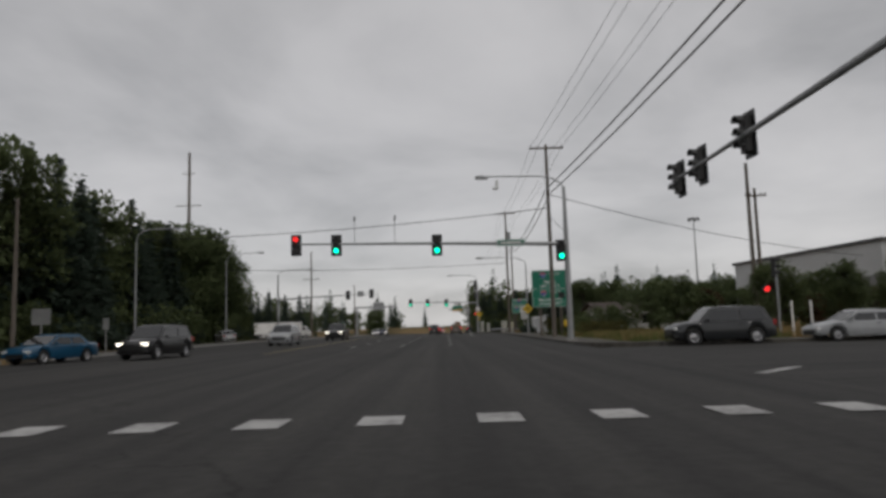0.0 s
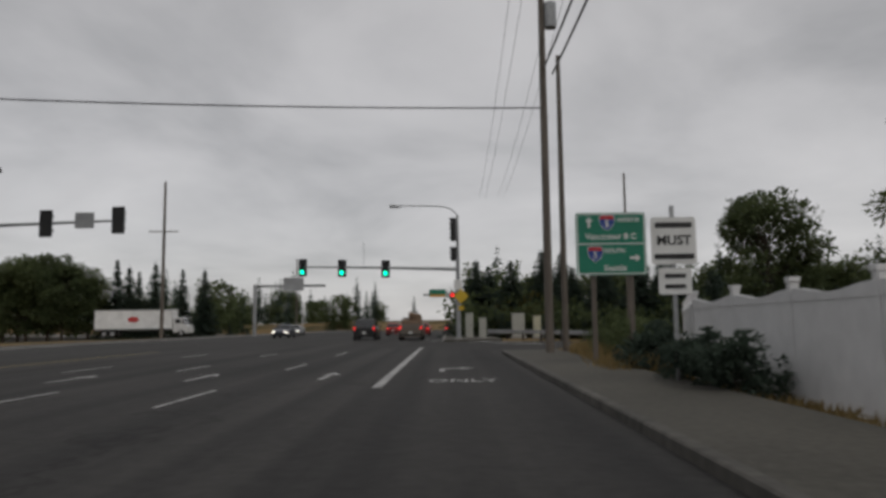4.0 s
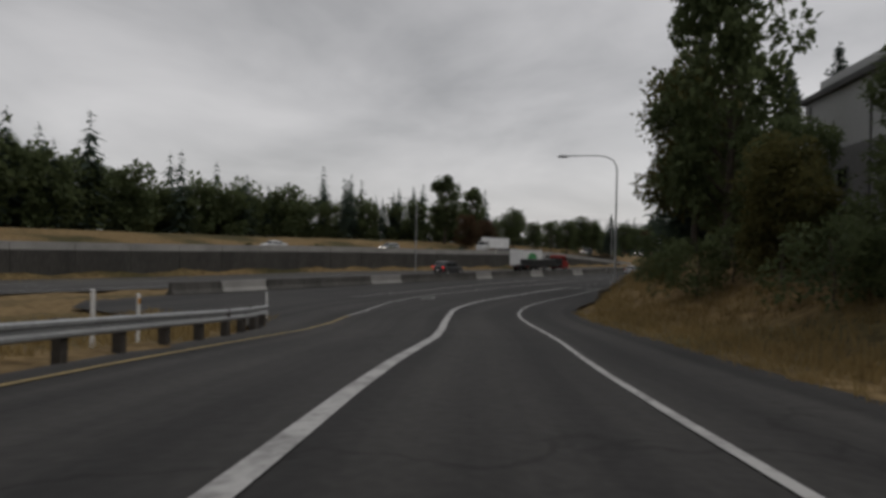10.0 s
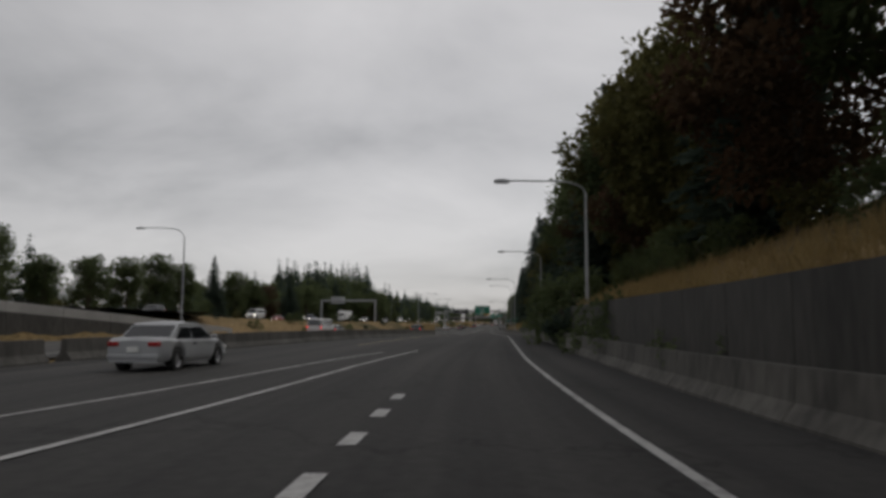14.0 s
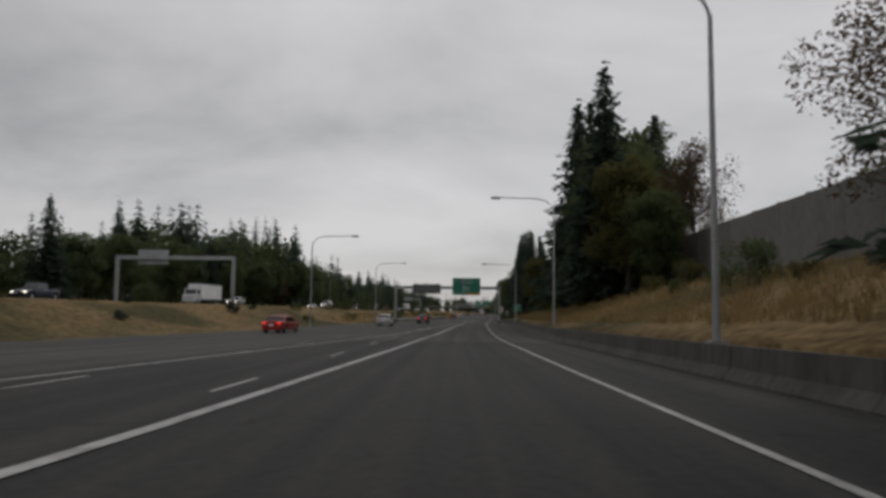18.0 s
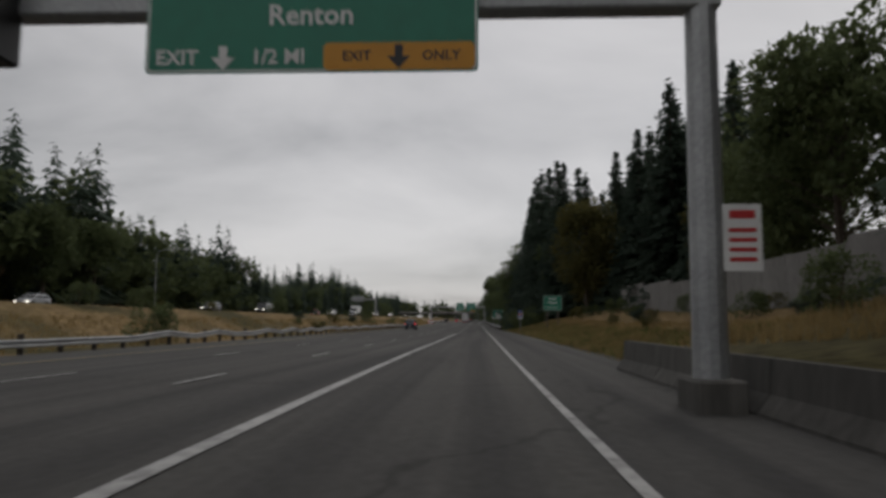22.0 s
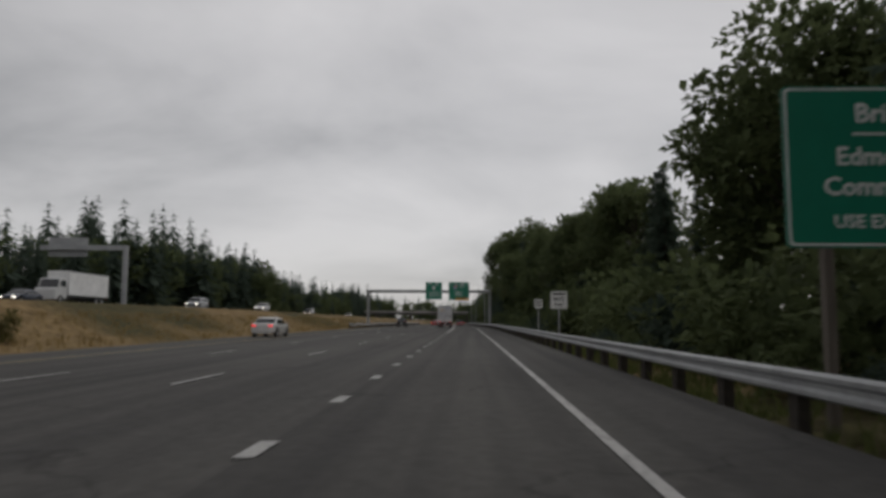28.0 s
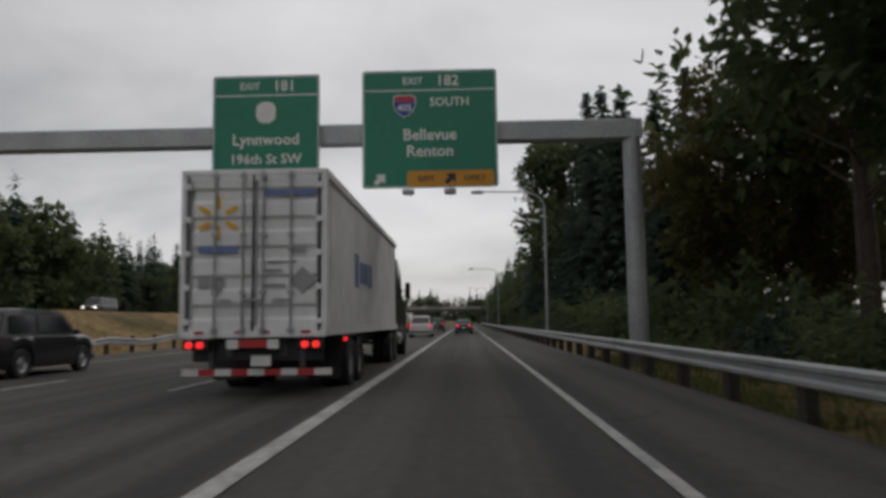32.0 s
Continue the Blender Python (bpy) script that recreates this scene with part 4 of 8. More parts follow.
def broad_parts(seed, h, r, low=0.25, blobs=58, columnar=1.0, per=16, coarse=1.0):
    q = random.Random(seed)
    limbs = bmesh.new()
    tube(limbs, [(0, 0, -0.6), (q.gauss(0, 0.1), q.gauss(0, 0.1), h * 0.35), (q.gauss(0, 0.3), q.gauss(0, 0.3), h * 0.85)], [0.02 * h, 0.014 * h, 0.03], 7)
    pts = []
    for _ in range(blobs):
        a, u = q.uniform(0, 6.28), q.uniform(0, 1)
        z = h * (low + (1 - low) * (0.1 + 0.85 * u))
        w = r * (0.45 + 0.75 * math.sin(math.pi * (0.16 + 0.78 * u))) * q.uniform(0.35, 0.95) / columnar
        c = Vector((math.cos(a) * w, math.sin(a) * w, z))
        tube(limbs, [(0, 0, z * 0.72), tuple(c * 0.6 + Vector((0, 0, z * 0.32))), tuple(c)], [min(0.05, 0.0035 * h), min(0.035, 0.0024 * h), 0.0008 * h], 4, cap=False)
        br = r * q.uniform(0.24, 0.42)
        for _ in range(int(per * 6)):
            d = Vector((q.gauss(0, 1), q.gauss(0, 1), q.gauss(0, 0.8))).normalized()
            k = q.uniform(0.55, 1.1)
            pts.append((tuple(c + d * br * k), tuple(d)))
    vs, fs = clumps(pts, (0.019 * h + 0.1) * coarse, 0.4, seed, 2)
    return limbs, vs, fs


def tree_kind(name, parts, material, label, category="tree"):
    limbs, vs, fs = parts
    root = thing(name, Matrix(), label, category)
    part("trunk", limbs, BARK, root)
    crown = new("crown", crown_mesh("crown", vs, fs, material))
    crown.parent = root
    return root


FIRS = [tree_kind("fir_tree", conifer_parts(1, 20, 4.7), NEEDLES, "tall dark green fir tree"),
        tree_kind("fir_tree", conifer_parts(2, 20, 5.6), NEEDLES, "broad dark green fir tree"),
        tree_kind("fir_tree", conifer_parts(3, 20, 4.0, sparse=0.8), NEEDLES, "slender dark fir tree with ragged branches"),
        tree_kind("fir_tree", conifer_parts(4, 9, 3.1, sparse=0.9), NEEDLES, "young blue-green fir tree, sparsely branched")]
BROADS = [tree_kind("leafy_tree", broad_parts(5, 15, 4.6), LEAVES, "dense leafy tree with dark green leaves"),
          tree_kind("leafy_tree", broad_parts(6, 15, 4.0, low=0.15), LEAVES, "leafy tree with a full low crown"),
          tree_kind("leafy_tree", broad_parts(7, 15, 4.2, low=0.12), LEAVES_YELLOW, "leafy tree with yellowing autumn leaves"),
          tree_kind("poplar_tree", broad_parts(8, 20, 4.2, low=0.12, blobs=56), LEAVES, "tall poplar with a rounded crown"),
          tree_kind("leafy_tree", broad_parts(9, 12, 3.6, low=0.1), LEAVES_RED, "russet leafy tree in early autumn")]
SHRUBS = [tree_kind("shrub", broad_parts(12, 2.2, 1.5, low=0.03, blobs=22, per=9), LEAVES, "dense green shrub beside the road", "shrub"),
          tree_kind("shrub", broad_parts(13, 1.6, 1.3, low=0.03, blobs=18, per=8), LEAVES_YELLOW, "yellowish scrubby shrub on the verge", "shrub"),
          tree_kind("shrub", broad_parts(14, 1.5, 1.0, low=0.03, blobs=20, per=9), NEEDLES, "dark low bush on the verge", "shrub")]
CYPRESS = tree_kind("cypress", broad_parts(15, 5.6, 0.85, low=0.02, blobs=90, per=5, coarse=0.8), NEEDLES, "narrow dark green columnar cypress")
THIN = tree_kind("birch_tree", broad_parts(17, 15, 4.2, low=0.12, blobs=62, per=12, coarse=0.5), LEAVES_RED, "half-bare birch with thin branches")
used = set()


def plant(kind, x, y, size, z=None, group=""):
    """A tree of a kind, scaled, standing on the ground."""
    z = ground_at(x, y) if z is None else z
    m = pose(x, y, z - 0.1, 0, 0, rng.uniform(0, 360))
    if kind not in used:
        used.add(kind)
        kind.matrix_basis, ob = m, kind
        kind.scale = (size,) * 3
    else:
        ob = copy_thing(kind, m)
        ob.scale = (size * rng.uniform(0.92, 1.08), size * rng.uniform(0.92, 1.08), size)
    if group:
        tagged(ob, group=group)
    return ob


def plant_at(kind, s, o, size, group=""):
    p = at(s, o)
    return plant(kind, p.x, p.y, size, max(ground_at(p.x, p.y), p.z + bank_z(s, o)) if 98 < s < 576 and o > 4.7 else None, group)


brush = []


def brush_at(k, s, o, size):
    """Notes a shrub of the joined undergrowth along the road."""
    if 500 < s < 529 or (628 < s < 650 and o < 8.2):  # the verge round the signs stays clear
        return
    p = at(s, o)
    z = max(ground_at(p.x, p.y), p.z + bank_z(s, o)) if 98 < s < 576 and o > 4.7 else ground_at(p.x, p.y)
    brush.append((p.x, p.y, z, size, k))


def undergrowth(label):
    """All noted shrubs in one mesh."""
    kinds = []
    for seed, tall, wide in ((51, 2.2, 1.5), (52, 1.6, 1.3), (53, 1.5, 1.0)):
        limbs, vs, fs = broad_parts(seed, tall, wide, low=0.03, blobs=20, per=5, coarse=1.3)
        limbs.free()
        kinds.append((np.array([tuple(v) for v in vs]), np.array(fs)))
    V, F, M, n = [], [], [], 0
    for x, y, z, size, k in brush:
        v, f = kinds[k]
        a = rng.uniform(0, 6.28)
        c, s = math.cos(a) * size, math.sin(a) * size
        V.append(np.column_stack([x + c * v[:, 0] - s * v[:, 1], y + s * v[:, 0] + c * v[:, 1], z - 0.1 + size * v[:, 2]]))
        F.append(f + n)
        M += [k] * len(f)
        n += len(v)
    me = bpy.data.meshes.new("undergrowth")
    me.from_pydata(np.concatenate(V).tolist(), [], np.concatenate(F).tolist())
    for material in (LEAVES, LEAVES_YELLOW, NEEDLES):
        me.materials.append(material)
    me.polygons.foreach_set("material_index", M)
    return tagged(new("undergrowth", me), label, "undergrowth", kind="stuff")


def far_woods(name, spots, label):
    """Many distant trees in one mesh. spots: x, y, size, index of kind."""
    kinds = []
    for parts in (boughs(41, 20, 5.4, 22, 10), boughs(42, 20, 4.6, 24, 10), broad_parts(43, 15, 5.0, low=0.05, blobs=30, per=3.4, coarse=2.2), broad_parts(44, 15, 4.4, low=0.05, blobs=28, per=3.4, coarse=2.2)):
        if len(parts) == 3:
            parts[0].free()
        kinds.append((np.array([tuple(v) for v in parts[-2]]), np.array(parts[-1])))
    vs, fs, mats, n = [], [], [], 0
    for x, y, size, k in spots:
        v, f = kinds[k]
        a = rng.uniform(0, 6.28)
        c, s = math.cos(a) * size, math.sin(a) * size
        vs.append(np.column_stack([x + c * v[:, 0] - s * v[:, 1], y + s * v[:, 0] + c * v[:, 1], ground_at(x, y) - (0.2 if k < 2 else 1.1) + size * v[:, 2]]))
        fs.append(f + n)
        mats += [0 if k < 2 else 1] * len(f)
        n += len(v)
    me = bpy.data.meshes.new(name)
    me.from_pydata(np.concatenate(vs).tolist(), [], np.concatenate(fs).tolist())
    me.materials.append(NEEDLES)
    me.materials.append(LEAVES)
    me.polygons.foreach_set("material_index", mats)
    return tagged(new(name, me), label, "woods", kind="stuff")


# right of the slip road and motorway
G1 = "woods beside the motorway"
poplar = plant(BROADS[3], 98.2, 117.0, 1.1)
poplar.scale = (0.8, 0.8, 1.0)
for s, o, k in ((84, 15, 0.36), (90, 12, 0.4), (78, 19, 0.36), (70, 17, 0.34), (98, 15, 0.4), (104, 10.5, 0.42), (62, 20, 0.3), (110, 13, 0.45), (93, 10, 0.5), (55, 16, 0.25), (88, 10.5, 0.45)):
    plant_at(BROADS[rng.choice((0, 1, 2))], s, o, k, G1)
for s in np.arange(134, 292, 5.6):
    o = rng.uniform(8.2, 10.0)
    kind = rng.choice([FIRS[0], BROADS[2], BROADS[0], BROADS[1], BROADS[2], BROADS[4]])
    if 262 < s < 286:
        o += 6
    plant_at(kind, s + rng.uniform(-1, 1), o, rng.uniform(0.75, 1.0) if kind in FIRS else rng.uniform(0.8, 1.02), G1)
    if not 160 < s < 222 and int(s) % 3:
        plant_at(rng.choice([FIRS[0], FIRS[1], BROADS[0]]), s + rng.uniform(-2, 2), o + rng.uniform(6, 12), rng.uniform(0.6, 0.8), G1)
# trees by place: s, o, height, kind (firs 0 to 2, leafy 3 to 7)
STAND = [(276, 10.5, 17, 0), (281, 9.2, 16, 1), (287, 12, 18, 0), (291, 9.0, 17, 1), (294, 9.4, 17, 0), (299, 8.8, 18, 1), (296, 12.5, 17, 2), (284, 14, 15, 3), (357.5, 11, 23.5, 1), (352, 12, 12, 5), (362, 14, 13, 3), (347, 13, 8, 4), (375, 9.5, 5, 3), (371, 10.5, 6, 4), (366, 12.5, 20, 0), (370, 15, 17, 3), (375, 12.5, 18, 1), (379, 16, 20, 0), (383, 14.5, 15, 3), (387, 19, 20, 1),
         (404, 16.5, 33, 0), (409, 15.2, 35, 1), (414, 16.0, 34, 0), (420, 20, 33, 2), (427, 19.5, 33, 0), (433, 21, 31, 1), (398, 22, 26, 3), (396, 17, 14, 3), (392, 24, 27, 0),
         (446, 24, 13, 0), (452, 20.5, 17, 3), (459, 21, 16, 4), (466, 22, 14, 3), (470, 21, 10, 3), (476, 22, 13, 5), (483, 23, 20, 0), (490, 25, 26, 2), (495, 22, 28, 1), (500, 24, 24, 0),
         (508, 21, 25, 0), (514, 14.5, 16.5, 5), (519, 23, 25, 2), (524, 21, 26, 0), (530, 17, 24, 1), (536, 14, 28, 0), (541, 13.5, 30, 2), (547, 12.5, 30, 0), (553, 11.5, 31, 1),
         (560, 11, 31, 0), (566, 10.5, 29, 2), (573, 10.5, 27, 0), (581, 10, 24, 1), (590, 11.2, 19.5, 3), (600, 11, 17.5, 4), (608, 10, 15, 0),
         (618, 11.4, 12.6, 3), (623, 12.4, 12, 4), (629, 10.5, 9, 2), (633, 9.8, 10.6, 2), (639, 11, 11.3, 0), (645, 11, 11.6, 3), (652, 11.4, 12, 4), (657, 10.5, 12.6, 0),
         (663, 10.5, 11.6, 3), (669, 10.2, 12.6, 4), (676, 9.8, 13.6, 0), (684, 9.8, 12.6, 3), (690, 10, 12, 4), (696, 9.6, 12.4, 0), (702, 9, 9.0, 3), (708, 8.6, 11.4, 0), (714, 8.4, 13.2, 3), (720, 8.6, 15.8, 1), (728.5, 10.6, 18.6, 4), (737, 11.4, 20.5, 3),
         (741, 12, 9.5, 5), (745, 11, 12.5, 5), (752, 10.5, 15, 0), (760, 11, 16.5, 2), (770, 11, 20, 0), (783, 12, 24, 1), (794, 12.5, 27, 0), (806, 12.5, 25, 3), (818, 12, 26, 2)]
STAND += [(482 + 3.6 * i, 25 + 4 * (i % 2), 25 + 1.5 * (i % 4), (0, 1, 2)[i % 3]) for i in range(24)]
for s, o, h, k in STAND:
    kind, tall = ((FIRS[0], 20), (FIRS[1], 20), (FIRS[2], 20), (BROADS[0], 15), (BROADS[1], 15), (BROADS[2], 15), (BROADS[4], 12))[k]
    ob = plant_at(kind, s, o, h / tall, G1)
    if k < 3 and h > 24:
        ob.scale = (h / tall * 0.92, h / tall * 0.92, h / tall)
for s in np.arange(536, 820, 9.0):
    h = float(np.interp(s, (536, 590, 610, 640, 690, 700, 760, 820), (26, 22, 12, 9, 9, 11, 13, 22)))
    plant_at(rng.choice([FIRS[0], FIRS[1], FIRS[2], BROADS[0]]), s + rng.uniform(-2, 2), rng.uniform(16, 20), h / 20 * rng.uniform(0.85, 1.1), G1)
for s in np.arange(300, 350, 8.0):
    plant_at(rng.choice([FIRS[0], BROADS[0], BROADS[1], FIRS[2]]), s, rng.uniform(26, 32), rng.uniform(0.5, 0.7), G1)
for s, o, k in ((318, 16.5, 0.9), (355, 18.5, 0.92), (361, 19.5, 0.86)):
    plant_at(THIN, s, o, k, G1)
# undergrowth along the foot of the woods
for s in np.arange(512, 790, 4.6):
    brush_at(rng.choice((0, 0, 2)), s, rng.uniform(6.0, 7.8), rng.uniform(0.9, 1.6))
for s in np.arange(534, 800, 3.1):
    brush_at(rng.choice((0, 2, 2)), s, rng.uniform(4.0, 5.4), rng.uniform(0.4, 0.75))
for s in np.arange(590, 720, 5.2):
    brush_at(0, s, rng.uniform(8.5, 12), rng.uniform(1.7, 2.6))
for s in np.arange(44, 116, 2.6):
    plant_at(SHRUBS[rng.choice((0, 1, 0))], s, rng.uniform(8.5, 13), rng.uniform(0.7, 1.5), "undergrowth")
for s in np.arange(300, 505, 5.0):
    plant_at(SHRUBS[rng.choice((0, 1, 2))], s, rng.uniform(9, 15.5), rng.uniform(0.4, 1.0), "scrub on the bank")
for s in np.arange(122, 290, 4.0):
    plant_at(SHRUBS[rng.choice((0, 0, 1))], s, rng.uniform(6.6, 8.6), rng.uniform(0.6, 1.2), "scrub on the bank")

for s in np.arange(186, 240, 2.6):
    plant_at(SHRUBS[rng.choice((0, 0, 2))], s, wall_o(s) + rng.uniform(0.9, 2.0), rng.uniform(0.7, 1.2), "scrub on the bank")
for s, o, k in ((214, 3.3, 1.7), (217, 3.5, 2.0), (220.5, 3.4, 1.8), (224, 3.8, 1.6)):
    p = at(s, o)
    plant(SHRUBS[2 if k < 1.8 else 0], p.x, p.y, k, p.z, "scrub over the wall")

# far side of the motorway
G2 = "trees beyond the northbound lanes"
spots = []
for s in np.arange(720, MS[-1] - 20, 3.4):
    for row in range(3):
        back = float(np.interp(s, (1000, 1060, 1110), (104, 80, 58)))
        p = on_main(s + rng.uniform(-2, 2), -back - rng.uniform(0, 7) - 9 * row)
        wave = 0.78 + 0.2 * math.sin(s * 0.021) + 0.12 * math.sin(s * 0.083 + 1)
        if s > 1060:
            wave *= float(np.interp(s, (1060, 1090, 1180, 1250, 1400, 1450), (0.85, 0.8, 0.85, 1.2, 1.2, 1)))
        if s < 1060:
            wave = float(np.interp(s, (720, 850, 935, 965, 1060), (0.9, 1.1, 1.35, 1.0, 0.85))) * rng.uniform(0.85, 1.1)
        spots.append((p.x, p.y, wave * rng.uniform(0.78, 1.18), rng.choice((2, 3, 2, 3, 0) if s < 1010 else (0, 1, 0, 2, 3))))
for i in range(170):
    p = on_main(rng.uniform(-300, 700), -rng.uniform(75, 190))
    spots.append((p.x, p.y, rng.uniform(0.75, 1.15), rng.choice((0, 1, 2, 3))))
for s in np.arange(822, 1190, 5.0):
    for o in (rng.uniform(9, 13), rng.uniform(16, 24)):
        p = at(s, o)
        spots.append((p.x, p.y, rng.uniform(0.7, 1.0), rng.choice((0, 1, 0, 2))))
for i in range(90):
    p = at(1195 + rng.uniform(0, 60), rng.uniform(-90, 60))
    spots.append((p.x, p.y, rng.uniform(0.8, 1.2), rng.choice((0, 1, 2, 3))))
for i in range(150):
    spots.append((rng.uniform(-130, 130), rng.uniform(250, 420), rng.uniform(0.5, 0.8), rng.choice((0, 1, 2, 3))))
far_woods("far_woods", [q for q in spots if not (-24 < q[0] < 12 and q[1] < 400)], "dense distant woods of dark firs and leafy trees")
for s in np.arange(1010, 1290, 12):
    p = on_main(s, -rng.uniform(53, 57))
    plant(rng.choice([FIRS[0], BROADS[4], BROADS[0], BROADS[1], FIRS[1]]), p.x, p.y, rng.uniform(0.6, 0.95), group=G2)
plant(BROADS[3], 256.3, 175.5, 0.98, group=G2)
plant(BROADS[3], 263.5, 169.5, 0.86, group=G2)
for s in np.arange(420, 900, 9):
    p = on_main(500 + s, rng.uniform(-30, -17))
    plant(SHRUBS[rng.choice((0, 1, 2))], p.x, p.y, rng.uniform(0.4, 1.0), group="median scrub")
# corner between avenue and slip road
G3 = "young firs behind the guard rail"
for x, y, k in ((7.5, 140, 0.84), (10.6, 138, 0.78), (13.6, 139, 0.9), (16.2, 137.5, 0.72), (19, 138, 0.84), (22.5, 139, 0.92), (24.6, 140.5, 0.7), (26.5, 140, 0.78), (30, 141, 0.78), (34, 138, 1.08), (37, 139, 0.64), (39, 142, 0.74), (42, 141, 0.7), (45, 143, 0.72), (49, 141, 0.78), (16.5, 146, 0.95), (28, 147, 0.95), (40, 148, 0.9), (8.8, 143, 0.8), (20.5, 144, 0.8), (32, 145, 0.8), (36, 147, 0.85), (46, 148, 0.8)):
    ob = plant(FIRS[3], x, y, k, group=G3)
    ob.scale = (k * 1.3, k * 1.3, k)
plant(BROADS[2], 33.0, 130.5, 0.27, group=G3)
for i in range(60):
    x, y = (8 + 0.75 * i + rng.uniform(-0.6, 0.6), (137 if i % 2 else 134.6) + 0.07 * i + rng.uniform(-1, 1.2))
    brush.append((x, y, ground_at(x, y), rng.uniform(1.6, 2.2) if i % 2 else rng.uniform(1.1, 1.6), rng.choice((0, 0, 2, 1))))

# beside the avenue
G4 = "woods across the avenue"
for i in range(27):
    y = 18 + 3.4 * i
    tall = float(np.interp(y, (18, 56, 64, 84, 92, 106), (15.8, 16.4, 14.6, 14.2, 13.8, 12.0)))
    firs = y < 88
    kind = FIRS[i % 2] if firs and i % 5 else BROADS[i % 2]
    plant(kind, -31 - rng.uniform(0, 2.5), y, tall / (20 if kind in FIRS else 15) * rng.uniform(0.88, 1.06), group=G4)
    kind = FIRS[rng.choice((0, 1))] if firs else BROADS[0]
    plant(kind, -36 - rng.uniform(0, 4), y + 1.5, tall / (20 if kind in FIRS else 15) * rng.uniform(0.85, 1.0), group=G4)
    for _ in range(4):
        x, yy = -29.5 - rng.uniform(0, 5), y + rng.uniform(-1.9, 1.9)
        brush.append((x, yy, ground_at(x, yy), rng.uniform(1.3, 2.4), rng.choice((0, 0, 2))))
for i in range(12):
    kind = BROADS[i % 2] if i < 6 else FIRS[i % 2]
    plant(kind, -79 + 3.3 * i + rng.uniform(-1, 1), 207 + rng.uniform(-4, 4), 17.6 / (15 if i < 6 else 20) * rng.uniform(0.85, 1.05), group=G4)
for x, y, k in ((-38, 214, 0.3), (-35, 216, 0.26), (-84, 214, 0.5), (-90, 216, 0.5)):
    plant(FIRS[1] if x > -40 else BROADS[1], x, y, k, group=G4)
plant(CYPRESS, 10.1, 66.3, 1.0)
plant(CYPRESS, 10.9, 67.1, 0.95)
for i in range(14):
    plant(SHRUBS[rng.choice((0, 1, 1))], 10.1 + rng.uniform(-0.5, 2.2), 52.5 + i * 1.0, rng.uniform(0.7, 1.05), group="hedge below the sign")
for x, y, k in ((9.55, 83.4, 0.72), (9.6, 84.7, 0.74), (9.7, 85.9, 0.6), (9.9, 89.8, 0.82), (9.75, 88.9, 0.6), (10.4, 93.6, 0.6), (10.4, 95.4, 0.6), (11.2, 97.5, 0.7), (10.6, 98.8, 0.5)):
    plant(SHRUBS[0 if y > 92 else 2], x, y, k, group="bushes by the fence")
plant(BROADS[0], 20.3, 106.3, 0.5, group="garden trees")
plant(BROADS[0], 22, 96, 0.42, group="garden trees")
for x, y, k in ((20, 44, 0.3), (25, 46, 0.3), (30, 47, 0.32), (36, 48, 0.3), (42, 50, 0.33), (14.5, 64, 0.18), (31, 66, 0.26)):
    plant(BROADS[rng.choice((0, 1))], x, y, k, group="garden trees")


for i in range(30):
    u = i / 29
    plant(BROADS[rng.choice((0, 1, 4))] if i % 3 else SHRUBS[0], 15 + 46 * u + rng.uniform(-1, 1), 57.5 + 20 * u + rng.uniform(-2, 2), rng.uniform(0.25, 0.34) if i % 3 else rng.uniform(1.3, 1.9), group="hedge behind the corner")
undergrowth("dense green undergrowth of brambles and low bushes")


# ---- poles, lamps and signals ----
def curve_arm(a, b, rise, n=7):
    """Points of an arm that leaves upright a and bends over to b."""
    a, b = Vector(a), Vector(b)
    c = Vector((a.x, a.y, a.z + rise))
    return [tuple((1 - t) ** 2 * a + 2 * t * (1 - t) * c + t * t * b) for t in (i / n for i in range(n + 1))]


def lamp_head(parent, x, y, z, label="grey cobra-head lamp"):
    bm = bmesh.new()
    plate(bm, [(-0.42, 0.0), (-0.36, -0.09), (0.3, -0.1), (0.42, -0.02), (0.4, 0.06), (0.0, 0.11), (-0.38, 0.07)], -0.15, 0.15, pose(x, y, z))
    part("lamp_head", bm, STEEL, parent, label)


def street_lamp(m, height, arm, label, group="street lamps", double=False):
    """A tapered column with an arm towards -x."""
    root = thing("street_lamp", m, label, "street lamp", group)
    bm = bmesh.new()
    tube(bm, [(0, 0, -0.3), (0, 0, 0.4), (0, 0, height * 0.9)], [0.13, 0.1, 0.06], 10)
    part("column", bm, STEEL, root)
    bm = bmesh.new()
    box(bm, 0, 0, 0.05, 0.42, 0.42, 0.12)
    part("base_plate", bm, CONCRETE, root)
    bm = bmesh.new()
    tube(bm, curve_arm((0, 0, height * 0.88), (-arm * 0.45, 0, height), height * 0.12) + [(-arm, 0, height + 0.05)], 0.045, 8)
    part("arm", bm, STEEL, root)
    lamp_head(root, -arm - 0.3, 0, height + 0.02)
    return root


